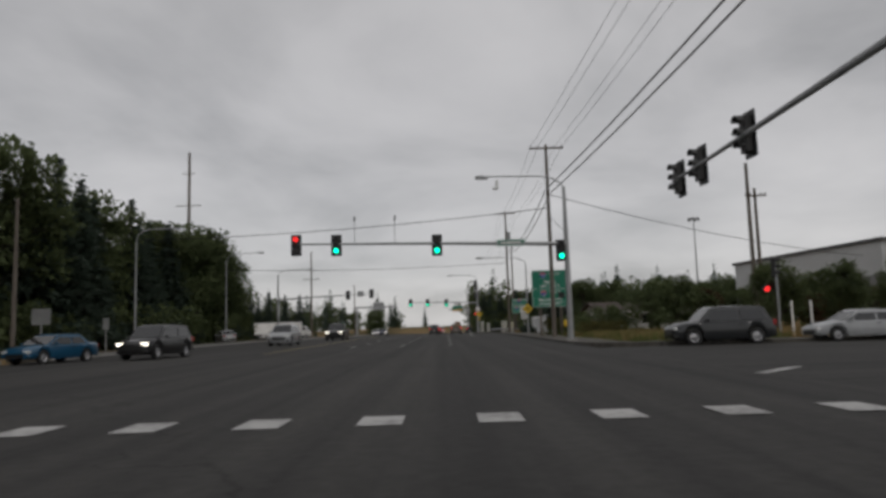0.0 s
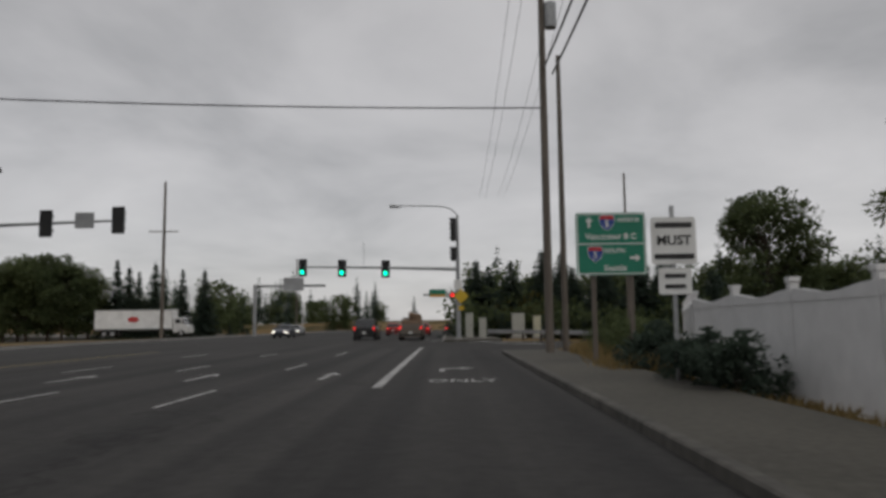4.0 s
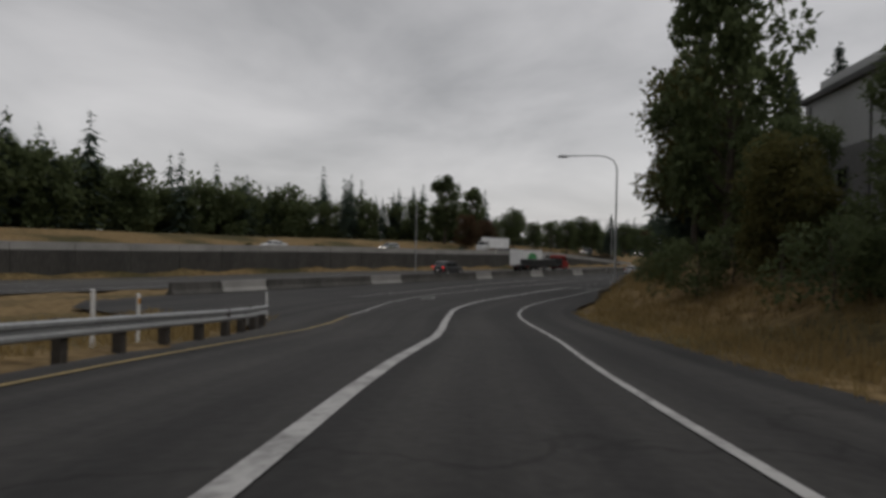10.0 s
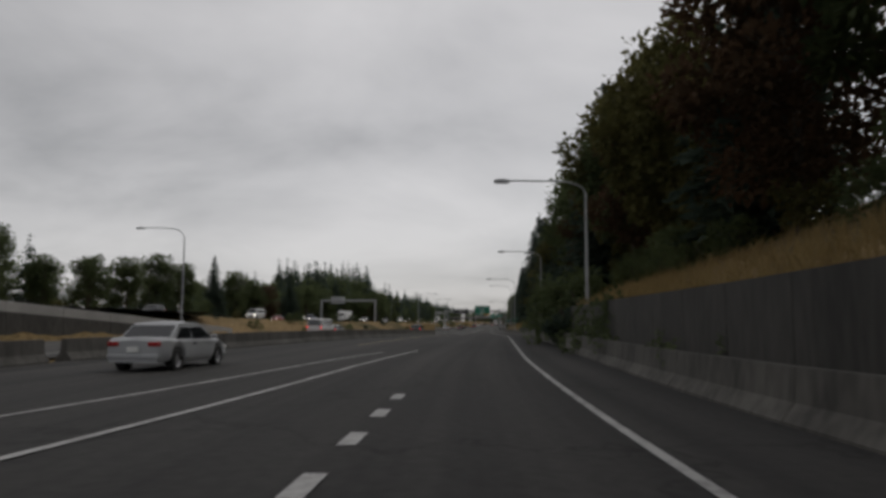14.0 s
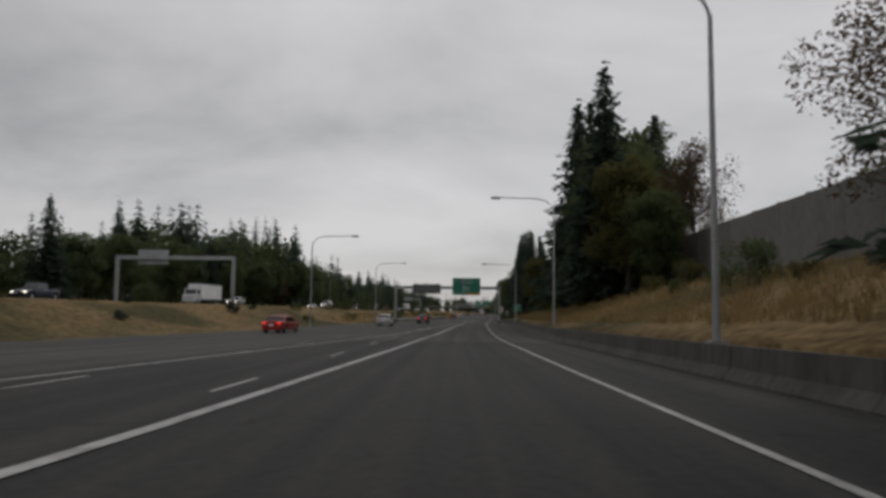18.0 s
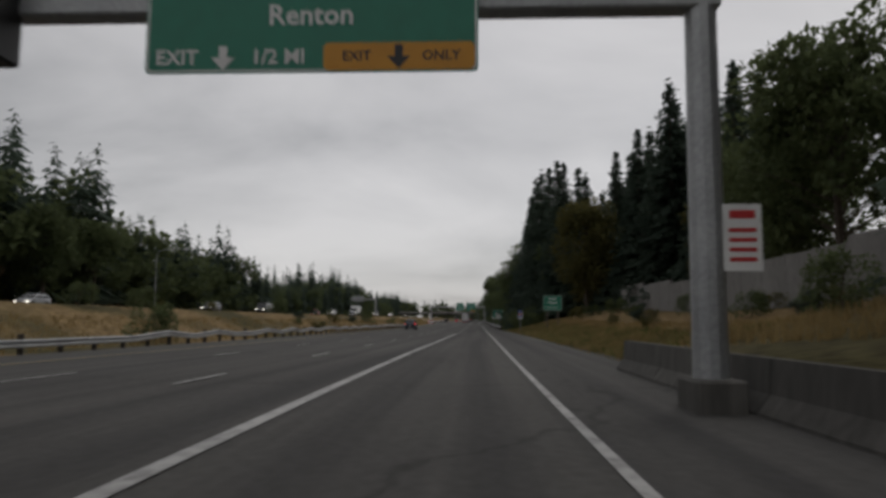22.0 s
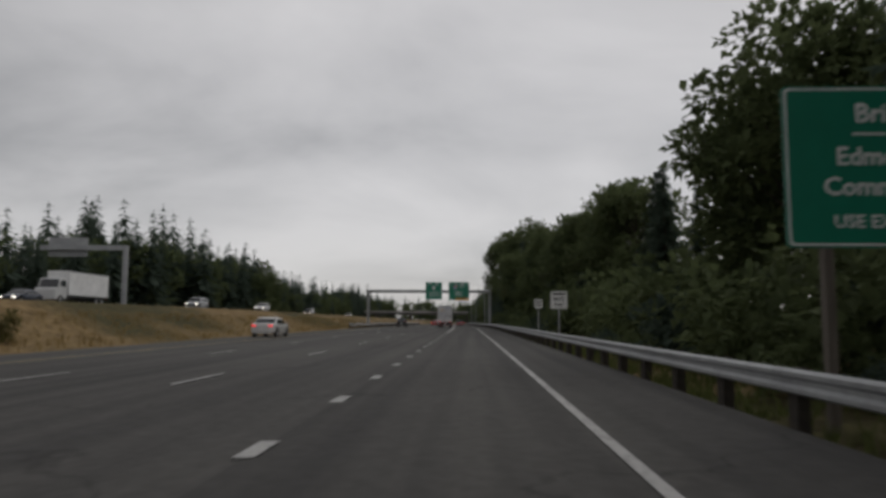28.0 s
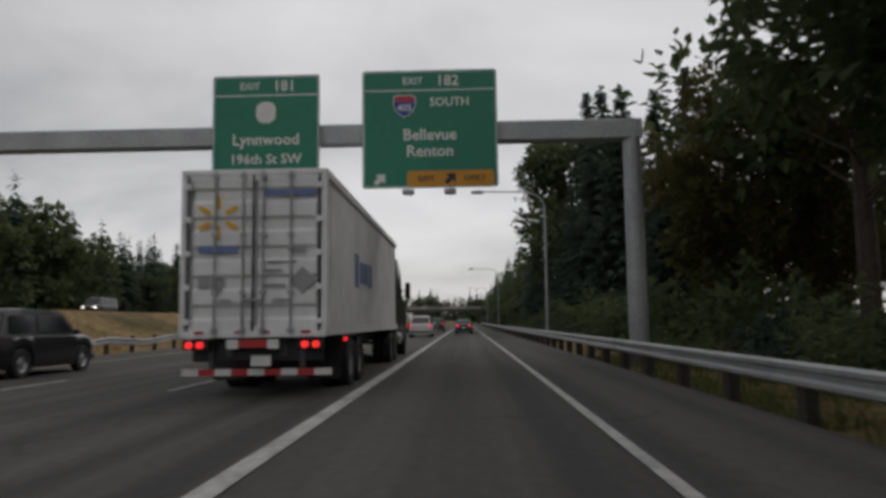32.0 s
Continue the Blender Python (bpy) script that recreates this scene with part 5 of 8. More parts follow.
def signal_head(parent, x, y, z, lit="", lamps=3, back=True, turn=0.0, name="signal_head"):
    """A signal head that faces -y, with hoods; lit: the lamp that shines."""
    bm = bmesh.new()
    h = 0.34 * lamps
    box(bm, 0, 0.1, 0, 0.36, 0.2, h, bevel=0.02)
    if back:
        plate(bm, rounded(0.62, h + 0.26, 0.05), 0.205, 0.22)
    head = part(name, bm, BLACK, parent, "black signal head")
    head.matrix_basis = pose(x, y, z, 0, 0, turn)
    order = ("red", "amber", "green", "arrow", "arrow")[:lamps]
    for i, colour in enumerate(order):
        cz = h / 2 - 0.17 - 0.34 * i
        bm = bmesh.new()
        n = 12
        ring = [(0.15 * math.cos(2 * math.pi * k / n), cz + 0.15 * math.sin(2 * math.pi * k / n)) for k in range(n)]
        plate(bm, ring, -0.012, 0.0)
        on = colour == lit
        part("lens", bm, (GREEN_LIT if colour == "green" else RED_LIT) if on else DARK_STEEL, head, "lit " + colour + " lens" if on else "")
        bm = bmesh.new()
        top = [(0.17 * math.cos(math.pi * k / 8), cz + 0.17 * math.sin(math.pi * k / 8)) for k in range(9)]
        inner = [(0.155 * math.cos(math.pi * k / 8), cz + 0.155 * math.sin(math.pi * k / 8)) for k in range(8, -1, -1)]
        plate(bm, top + inner, -0.22, 0.0)
        part("hood", bm, BLACK, head)
    return head


def mast_arm(name, m, height, reach, label, heads, lamp=None, tilt=0.0, side=-1):
    """A signal pole with an arm along side * x. heads: (distance along the arm, lit lamp, lamps, turn)."""
    root = thing(name, m, label, "traffic signal")
    top = lamp[0] if lamp else height + 1.0
    bm = bmesh.new()
    tube(bm, [(0, 0, -0.3), (0, 0, height), (0, 0, top * 0.93)], [0.19, 0.15, 0.09], 12)
    part("pole", bm, STEEL, root)
    bm = bmesh.new()
    box(bm, 0, 0, 0.06, 0.55, 0.55, 0.16)
    part("base", bm, CONCRETE, root)
    bm = bmesh.new()
    tube(bm, [(0, 0, height), (side * reach * 0.5, 0, height + tilt * 0.6), (side * reach, 0, height + tilt)], [0.13, 0.09, 0.055], 10)
    part("mast_arm", bm, STEEL, root)
    if lamp:
        bm = bmesh.new()
        tube(bm, curve_arm((0, 0, top * 0.9), (side * lamp[1] * 0.45, 0, top), top * 0.1) + [(side * lamp[1], 0, top + 0.05)], 0.045, 8)
        part("lamp_arm", bm, STEEL, root)
        bm = bmesh.new()
        plate(bm, [(-0.42, 0.0), (-0.36, -0.09), (0.3, -0.1), (0.42, -0.02), (0.0, 0.11), (-0.38, 0.07)], -0.15, 0.15, pose(side * (lamp[1] + 0.3), 0, top))
        part("lamp_head", bm, STEEL, root)
    for d, lit, lamps, turn in heads:
        signal_head(root, side * d, -0.12, height + tilt * d / reach - 0.05, lit, lamps, True, turn)
    return root


def board(parent, x, z, w, h, y=0.0, material=GREEN_SIGN, edge=True, name="panel", r=0.08, back=STEEL):
    """A sign panel that faces -y, with a pale border."""
    bm = bmesh.new()
    plate(bm, rounded(w, h, r), 0.0, 0.03)
    p = part(name, bm, material, parent)
    p.matrix_basis = pose(x, y, z)
    if edge:
        bm = bmesh.new()
        o, i = rounded(w - 0.05, h - 0.05, r * 0.9), rounded(w - 0.05 - 0.06, h - 0.05 - 0.06, r * 0.8)
        vo, vi = [bm.verts.new((a, -0.004, b)) for a, b in o], [bm.verts.new((a, -0.004, b)) for a, b in i]
        for k in range(len(vo)):
            j = (k + 1) % len(vo)
            bm.faces.new((vo[k], vo[j], vi[j], vi[k]))
        part("border", bm, WHITE_SHEET, p)
    bm = bmesh.new()
    plate(bm, rounded(w - 0.02, h - 0.02, r), 0.031, 0.036)
    part("backing", bm, back, p)
    return p


def bar(parent, x, z, w, h, material, name="bar"):
    bm = bmesh.new()
    plate(bm, rounded(w, h, min(w, h) * 0.2), -0.008, -0.003)
    ob = part(name, bm, material, parent)
    ob.location = (x, 0, z)
    return ob


def shield(parent, x, z, k, number="5"):
    """A red, white and blue route shield with its number."""
    def outline(f):
        return [(a * k * f, b * k * f) for a, b in ((-0.46, 0.42), (-0.2, 0.5), (0, 0.44), (0.2, 0.5), (0.46, 0.42), (0.5, 0.1), (0.36, -0.26), (0, -0.52), (-0.36, -0.26), (-0.5, 0.1))]
    bm = bmesh.new()
    plate(bm, outline(1.08), -0.012, -0.004)
    a = part("shield_edge", bm, WHITE_SHEET, parent)
    bm = bmesh.new()
    plate(bm, outline(1.0), -0.018, -0.012)
    b = part("shield", bm, BLUE_SHEET, parent, "blue route shield")
    bm = bmesh.new()
    plate(bm, [(-0.44 * k, 0.4 * k), (-0.2 * k, 0.48 * k), (0, 0.42 * k), (0.2 * k, 0.48 * k), (0.44 * k, 0.4 * k), (0.47 * k, 0.2 * k), (-0.47 * k, 0.2 * k)], -0.023, -0.018)
    c = part("shield_top", bm, RED_SHEET, parent)
    for ob in (a, b, c):
        ob.location = (x, 0, z)
    letters(number, 0.62 * k * (1.0 if len(number) == 1 else 0.72), parent, x, z - 0.1 * k, -0.026, WHITE_SHEET)


def post(parent, x, z0, z1, w=0.1, material=STEEL, y=0.07, name="post"):
    bm = bmesh.new()
    box(bm, x, y, (z0 + z1) / 2, w, w, z1 - z0)
    return part(name, bm, material, parent)


def sit(x, y):
    return ground_at(x, y)


# crossing signals over the avenue
root = mast_arm("mast_arm_signal", pose(7.35, 43, avenue_z(43) + 0.15), 5.75, 16.4, "galvanised mast arm with one red and three green signals", [(16.1, "red", 3, 0), (13.7, "green", 3, 0), (7.7, "green", 3, 0)], lamp=(9.9, 4.6), tilt=0.45)
signal_head(root, -0.35, -0.3, 5.35, "green")
p = board(root, -3.3, 5.9, 1.7, 0.4, -0.1, GREEN_SIGN, True, "street_sign", 0.04)
bar(p, 0, 0, 1.2, 0.14, WHITE_SHEET)
for x in (-10.2, -12.6):
    bm = bmesh.new()
    tube(bm, [(x, 0, 6.05), (x, 0, 7.55)], 0.02, 6)
    tube(bm, [(x, 0, 7.5), (x + 0.05, -0.25, 7.7)], 0.06, 6)
    part("camera_mast", bm, STEEL, root, "slim mast with a detector on top")
bm = bmesh.new()
box(bm, -4.0, 0, 9.45, 0.16, 0.16, 0.5)
tube(bm, [(-4.0, 0, 9.2), (-4.25, -0.1, 9.2)], 0.08, 8)
part("traffic_camera", bm, WHITE_SHEET, root, "small white traffic camera")
signal_head(root, -0.45, -0.1, 2.7, "", 1, False, 0, "walk_signal")
bm = bmesh.new()
box(bm, -0.3, -0.1, 1.05, 0.16, 0.16, 0.36, bevel=0.02)
part("push_button", bm, YELLOW_SHEET, root, "yellow push button box")
# signals for the side street, seen from behind
root = mast_arm("mast_arm_signal", pose(8.1, 3.6, 0.15), 6.1, 21.4, "mast arm over the side street with signals seen sideways", [], lamp=(9.5, 3.0))
root.matrix_basis = pose(8.1, 3.6, 0.15, 0, 0, -90)
for d in (15.4, 19.0, 21.1):
    signal_head(root, -d, 0.0, 6.15, "", 3, True, 6)
p = board(root, -7.4, 6.15, 1.8, 0.42, -0.12, GREEN_SIGN, True, "street_sign", 0.04)
bar(p, 0, 0, 1.2, 0.14, WHITE_SHEET)
root = thing("signal_post", pose(17.6, 38.5, avenue_z(38) + 0.1), "thin post with a signal for the side street", "traffic signal")
bm = bmesh.new()
tube(bm, [(0, 0, -0.2), (0, 0, 3.9)], 0.06, 8)
part("pole", bm, STEEL, root)
signal_head(root, 0, 0, 3.7, "", 3, False, 55)
signal_head(root, -0.55, 0, 2.6, "red", 1, False, 0, "walk_signal")
for x, y, mtl in ((19.0, 40.0, RED_SHEET), (20.3, 40.5, WHITE_SHEET)):
    bm = bmesh.new()
    box(bm, 0, 0, 0.9, 0.12, 0.05, 2.3, bevel=0.01)
    ob = solo("marker_post", bm, WHITE_SHEET, pose(x, y, sit(x, y)), "white marker post in the grass", "post", "marker posts")
# opposing signals, seen from behind
root = mast_arm("mast_arm_signal", pose(-24.0, 105, avenue_z(105) + 0.1), 5.7, 13.8, "mast arm on the far side with dark signals seen from behind", [], lamp=(10.0, 4.5), tilt=0.5, side=1)
for d in (10.1, 13.5):
    signal_head(root, d, 0.1, 5.7 + 0.5 * d / 13.8, "", 3, True, 180)
p = board(root, 11.9, 6.2, 0.9, 0.75, -0.1, STEEL, False, "sign_back", 0.05)
# signals where the slip road leaves
root = mast_arm("mast_arm_signal", pose(5.6, 124.5, avenue_z(124) + 0.16), 5.1, 11.6, "mast arm with green signals where the slip road leaves", [(11.4, "green", 3, 0), (8.5, "green", 3, 0), (5.3, "green", 3, 0)], lamp=(9.8, 4.3), tilt=0.3)
signal_head(root, -0.35, -0.25, 8.0, "", 5, False, -30)
signal_head(root, -0.35, -0.25, 6.2, "", 3, False, -30)
signal_head(root, -0.42, -0.1, 3.2, "red", 1, False, 0, "walk_signal")
bm = bmesh.new()
plate(bm, [(0, 0.55), (0.55, 0), (0, -0.55), (-0.55, 0)], -0.24, -0.22, pose(0.2, 0, 3.1))
p = part("warning_sign", bm, YELLOW_SHEET, root, "yellow diamond warning sign")
bm = bmesh.new()
plate(bm, rounded(0.42, 0.3, 0.03), -0.24, -0.22, pose(0.2, 0, 2.25))
part("sign_plate", bm, YELLOW_SHEET, root, "small yellow plate below the diamond")
bm = bmesh.new()
plate(bm, rounded(0.6, 0.75, 0.03), -0.2, -0.18, pose(0.0, 0, 3.95))
part("sign_plate", bm, WHITE_SHEET, root, "white plate above the diamond")
# detector mast on the arm
bm = bmesh.new()
tube(bm, [(-6.9, 0, 5.3), (-6.9, 0, 7.2)], 0.02, 6)
part("camera_mast", bm, STEEL, root)

# cabinets behind the guard rail
for x, y, w, h, mtl, lab in ((10.6, 131.6, 1.0, 1.85, CABINET, "grey traffic control cabinet"), (12.1, 131.2, 0.6, 1.6, CREAM, "cream metal service cabinet"), (-22.6, 36.0, 0.8, 1.3, CABINET, "pale grey cabinet on the junction corner"), (6.5, 128.6, 0.6, 1.85, CABINET, "tall grey traffic control cabinet"), (7.5, 127.8, 0.55, 1.45, CABINET, "small grey service cabinet")):
    z = max(sit(x, y), avenue_z(y)) + 0.1
    root = thing("utility_cabinet", pose(x, y, z), lab + " on a concrete plinth", "cabinet", "cabinets at the corner")
    bm = bmesh.new()
    box(bm, 0, 0, h / 2 + 0.1, w, w * 0.7, h, bevel=0.03)
    part("body", bm, mtl, root)
    bm = bmesh.new()
    box(bm, 0, 0, 0.02, w + 0.25, w * 0.7 + 0.25, 0.2)
    part("plinth", bm, CONCRETE, root)
    bm = bmesh.new()
    box(bm, 0, -w * 0.35 - 0.008, h / 2 + 0.1, w * 0.84, 0.016, h * 0.86)
    door = part("door", bm, mtl, root)
    bm = bmesh.new()
    box(bm, w * 0.3, -w * 0.35 - 0.03, h / 2 + 0.1, 0.03, 0.03, 0.14)
    part("handle", bm, DARK_STEEL, door)
    bm = bmesh.new()
    box(bm, 0, 0, h + 0.13, w + 0.06, w * 0.7 + 0.06, 0.05, bevel=0.02)
    part("cap", bm, mtl, root)


# utility poles and wires
def utility_pole(x, y, h, arms, label, r=0.17, z=None, material=WOOD):
    z = sit(x, y) if z is None else z
    root = thing("utility_pole", pose(x, y, z), label, "utility pole", "utility poles")
    bm = bmesh.new()
    tube(bm, [(0, 0, -0.5), (0, 0, h * 0.5), (0, 0, h)], [r, r * 0.85, r * 0.62], 10)
    part("pole", bm, material, root)
    for az, w in arms:
        bm = bmesh.new()
        box(bm, 0, -0.16, az, w, 0.1, 0.12)
        arm = part("crossarm", bm, material, root)
        for k in (-0.46, -0.25, 0.25, 0.46):
            bm = bmesh.new()
            tube(bm, [(k * w, -0.16, az + 0.06), (k * w, -0.16, az + 0.16), (k * w, -0.16, az + 0.24)], [0.05, 0.06, 0.03], 6)
            part("insulator", bm, STEEL, arm)
    return root


pole = utility_pole(8.1, 54.5, 15.0, ((14.7, 2.6),), "tall weathered wooden utility pole with a crossarm")
pole = utility_pole(8.7, 99.0, 16.8, ((16.4, 2.6),), "weathered wooden utility pole with a transformer")
bm = bmesh.new()
tube(bm, [(0.35, 0, 12.9), (0.35, 0, 13.9)], [0.24, 0.24], 10)
part("transformer", bm, STEEL, pole, "grey can transformer")
utility_pole(9.4, 99.6, 12.0, (), "second wooden pole set close beside the first", r=0.13)
utility_pole(-46.5, 132, 35.0, ((25.0, 4.6), (31.0, 2.2)), "very tall power line pole with crossarms", r=0.36)
utility_pole(-28.5, 156, 18.5, ((12.5, 3.4),), "tall wooden utility pole beyond the avenue", r=0.22)
utility_pole(-28.7, 232, 17.5, (), "bare wooden pole beyond the avenue", r=0.2)
utility_pole(20.5, 48.0, 11.5, (), "bare leaning wooden pole beside the side street")
utility_pole(24.0, 55.0, 11.0, ((10.4, 1.6),), "wooden utility pole behind the side street")
utility_pole(-22.2, 37.5, 8.8, (), "wooden pole on the far corner of the junction", r=0.13)
utility_pole(19.0, 128.6, 13.4, (), "slim wooden pole behind the guard rail", r=0.13)
utility_pole(243, 317, 26, (), "bare pole beyond the northbound lanes", r=0.2)


def wire(a, b, sag, label="dark overhead power cable", r=0.022):
    a, b = Vector(a), Vector(b)
    bm = bmesh.new()
    tube(bm, [tuple(a.lerp(b, i / 14) - Vector((0, 0, sag * 4 * (i / 14) * (1 - i / 14)))) for i in range(15)], r, 5)
    ob = new("power_line", mesh(bm, "power_line", BLACK))
    return tagged(ob, label, "cable", "overhead cables")


for dx, dz in ((-0.15, 0.0), (0.15, -0.3)):
    wire((8.1 + dx, 54.3, 11.8 + dz), (9.6 + dx, -30, 11.5 + dz), 0.9, "thick paired overhead cable", 0.04)
    wire((8.1 + dx, 54.7, 11.8 + dz), (8.9 + dx, 98.8, 12.0 + dz), 1.0, "thick paired overhead cable", 0.04)
for k in (-1.2, -0.65, 0.65, 1.2):
    wire((8.1 + k, 54.3, 15.1), (9.4 + k, -30, 15.0), 0.8, r=0.012)
    wire((8.1 + k, 54.3, 15.1), (8.9 + k, 98.8, 16.6), 0.8, r=0.012)
    wire((8.9 + k, 99, 16.6), (9.4 + k, 145, 15.0), 0.8, r=0.012)
wire((8.1, 54.5, 10.4), (-25.5, 60, 9.6), 0.4, r=0.03)
wire((8.2, 54.5, 11.4), (46, 78, 8.0), 0.7, r=0.03)
wire((8.7, 99, 10.4), (-27, 91, 9.8), 0.4, r=0.03)
wire((8.1, 54.5, 9.8), (7.4, 43, 7.0), 0.1, r=0.02)

# street lamps
root = street_lamp(pose(8.6, 75.9, avenue_z(76) + 0.18), 7.95, 4.5, "galvanised street lamp with a yellow diamond sign on it")
bm = bmesh.new()
plate(bm, [(0, 0.55), (0.55, 0), (0, -0.55), (-0.55, 0)], -0.2, -0.18, pose(0, 0, 2.55))
part("warning_sign", bm, YELLOW_SHEET, root, "yellow diamond warning sign")
for k in range(3):
    bm = bmesh.new()
    plate(bm, rounded(0.42 - 0.1 * abs(k - 1), 0.05, 0.01), -0.206, -0.2, pose(0, 0, 2.67 - 0.12 * k))
    part("bar", bm, BLACK, root)
bm = bmesh.new()
box(bm, 0, -0.12, 3.25, 0.16, 0.14, 0.2)
part("beacon", bm, DARK_STEEL, root)
street_lamp(pose(-27, 90, sit(-27, 90), 0, 0, 180), 11.0, 4.0, "street lamp on the far side of the avenue")
street_lamp(pose(-25.5, 60, sit(-25.5, 60), 0, 0, 180), 10.0, 3.0, "street lamp on the far side of the avenue")
for s, o, h, a in ((133, 3.3, 11.2, 4.0), (174, 3.2, 9.8, 3.6), (209, 3.5, 8.8, 4.0), (255, 3.8, 9.8, 4.2), (305.5, 3.4, 10.2, 4.4), (346, 4.8, 11.2, 4.4), (388, 3.9, 8.6, 4.0), (760, 3.6, 9.6, 4.0), (830, 3.6, 9.6, 4.0), (900, 3.6, 9.6, 4.0)):
    lamp = street_lamp(facing(s, o, bank_z(s, o) - 0.1 if 118 < s < 430 else 0.0), h - (bank_z(s, o) if 118 < s < 430 else 0), a, "galvanised motorway lamp leaning over the lane")
for s, o, turn in ((168, -36, 0), (243, -33, 0), (366, -19.4, 180), (409, -18.7, 180), (520, -52, 180)):
    p = at(s, o)
    m = facing(s, o, 0, turn)
    m.translation.z = sit(p.x, p.y)
    street_lamp(m, 10.2 if turn else 11.0, 4.4, "tall grey lamp in the motorway median", "median lamps")


def high_mast(x, y, top):
    z = sit(x, y)
    root = thing("high_mast_light", pose(x, y, z), "very tall floodlight mast with a ring of lamps", "light mast", "high masts")
    h = top - z
    bm = bmesh.new()
    tube(bm, [(0, 0, -0.5), (0, 0, h * 0.5), (0, 0, h)], [0.22, 0.17, 0.1], 12)
    part("mast", bm, STEEL, root)
    bm = bmesh.new()
    tube(bm, [(0, 0, h), (0, 0, h + 0.35)], 0.3, 10)
    part("hub", bm, STEEL, root)
    for k in range(6):
        a = math.pi * k / 3
        bm = bmesh.new()
        tube(bm, [(0.2 * math.cos(a), 0.2 * math.sin(a), h + 0.1), (0.95 * math.cos(a), 0.95 * math.sin(a), h + 0.1)], 0.04, 6)
        tube(bm, [(0.95 * math.cos(a), 0.95 * math.sin(a), h + 0.2), (0.95 * math.cos(a), 0.95 * math.sin(a), h - 0.35)], [0.14, 0.3], 8)
        part("floodlight", bm, DARK_STEEL, root)


high_mast(49.3, 141.3, 21.8)
high_mast(-60, 173, 25.0)

# ---- signs beside the avenue ----
root = thing("highway_sign", pose(8.75, 60.2, avenue_z(60) + 0.1), "large green motorway direction sign on two posts", "road sign", "green direction signs")
p = board(root, 0, 3.95, 3.0, 3.05, 0, GREEN_SIGN)
shield(p, -0.55, 1.1, 0.5)
letters("SOUTH", 0.26, p, 0.38, 1.18, -0.006, WHITE_SHEET)
letters("Seattle", 0.36, p, 0, 0.56, -0.006, WHITE_SHEET)
letters("NEXT RIGHT", 0.27, p, 0, 0.2, -0.006, WHITE_SHEET)
bar(p, 0, -0.03, 2.8, 0.035, WHITE_SHEET, "divider")
shield(p, -0.55, -0.42, 0.5)
letters("NORTH", 0.26, p, 0.38, -0.3, -0.006, WHITE_SHEET)
letters("Vancouver BC", 0.36, p, 0, -0.9, -0.006, WHITE_SHEET)
letters("SECOND RIGHT", 0.27, p, 0, -1.25, -0.006, WHITE_SHEET)
for x in (-0.85, 0.85):
    post(root, x, -0.3, 5.2, 0.16, WOOD, 0.14)
root = thing("highway_sign", pose(9.45, 91.5, avenue_z(91) + 0.36), "green direction sign with two route shields", "road sign", "green direction signs")
p = board(root, 0, 3.1, 1.95, 1.75, 0, GREEN_SIGN)
shield(p, -0.1, 0.6, 0.42)
letters("NORTH", 0.17, p, 0.5, 0.66, -0.006, WHITE_SHEET)
letters("Vancouver B C", 0.23, p, 0, 0.2, -0.006, WHITE_SHEET)
bar(p, 0, 0.0, 1.88, 0.03, WHITE_SHEET, "divider")
shield(p, -0.45, -0.28, 0.42)
letters("SOUTH", 0.17, p, 0.1, -0.2, -0.006, WHITE_SHEET)
letters("Seattle", 0.23, p, 0.1, -0.68, -0.006, WHITE_SHEET)
for x, z, ang in ((-0.6, 0.6, 90), (0.65, -0.4, 0)):
    bm = bmesh.new()
    plate(bm, [(-0.14, -0.035), (0.03, -0.035), (0.03, -0.11), (0.15, 0), (0.03, 0.11), (0.03, 0.035), (-0.14, 0.035)], -0.009, -0.004, pose(x, 0, z, 0, -ang, 0))
    part("arrow", bm, WHITE_SHEET, p)
for x in (-0.5, 0.55):
    post(root, x, -0.3, 3.9, 0.12, WOOD, 0.12)
root = thing("lane_sign", pose(9.2, 85.1, avenue_z(85) + 0.1), "white lane rule sign on a thin post", "road sign")
p = board(root, 0, 2.72, 0.85, 0.9, 0, WHITE_SHEET, False, r=0.05)
letters("MUST", 0.26, p, 0, 0.0, -0.006, BLACK)
bar(p, 0, 0.3, 0.7, 0.1, BLACK)
bar(p, 0, -0.3, 0.75, 0.1, BLACK)
p = board(root, 0, 1.95, 0.62, 0.5, 0, WHITE_SHEET, False, "plate", 0.04)
bar(p, 0, 0.1, 0.4, 0.08, BLACK)
bar(p, 0, -0.1, 0.4, 0.08, BLACK)
post(root, 0, -0.2, 3.4, 0.07)
for x, y, w, h, z in ((-25.5, 46, 1.2, 1.0, 2.6), (-26.5, 57, 0.5, 0.9, 2.2)):
    root = thing("road_sign", pose(x, y, sit(x, y)), "back of a road sign on a post beyond the avenue", "road sign", "sign backs")
    board(root, 0, z, w, h, 0, STEEL, False, r=0.04)
    post(root, 0, -0.2, z + 0.4, 0.08)

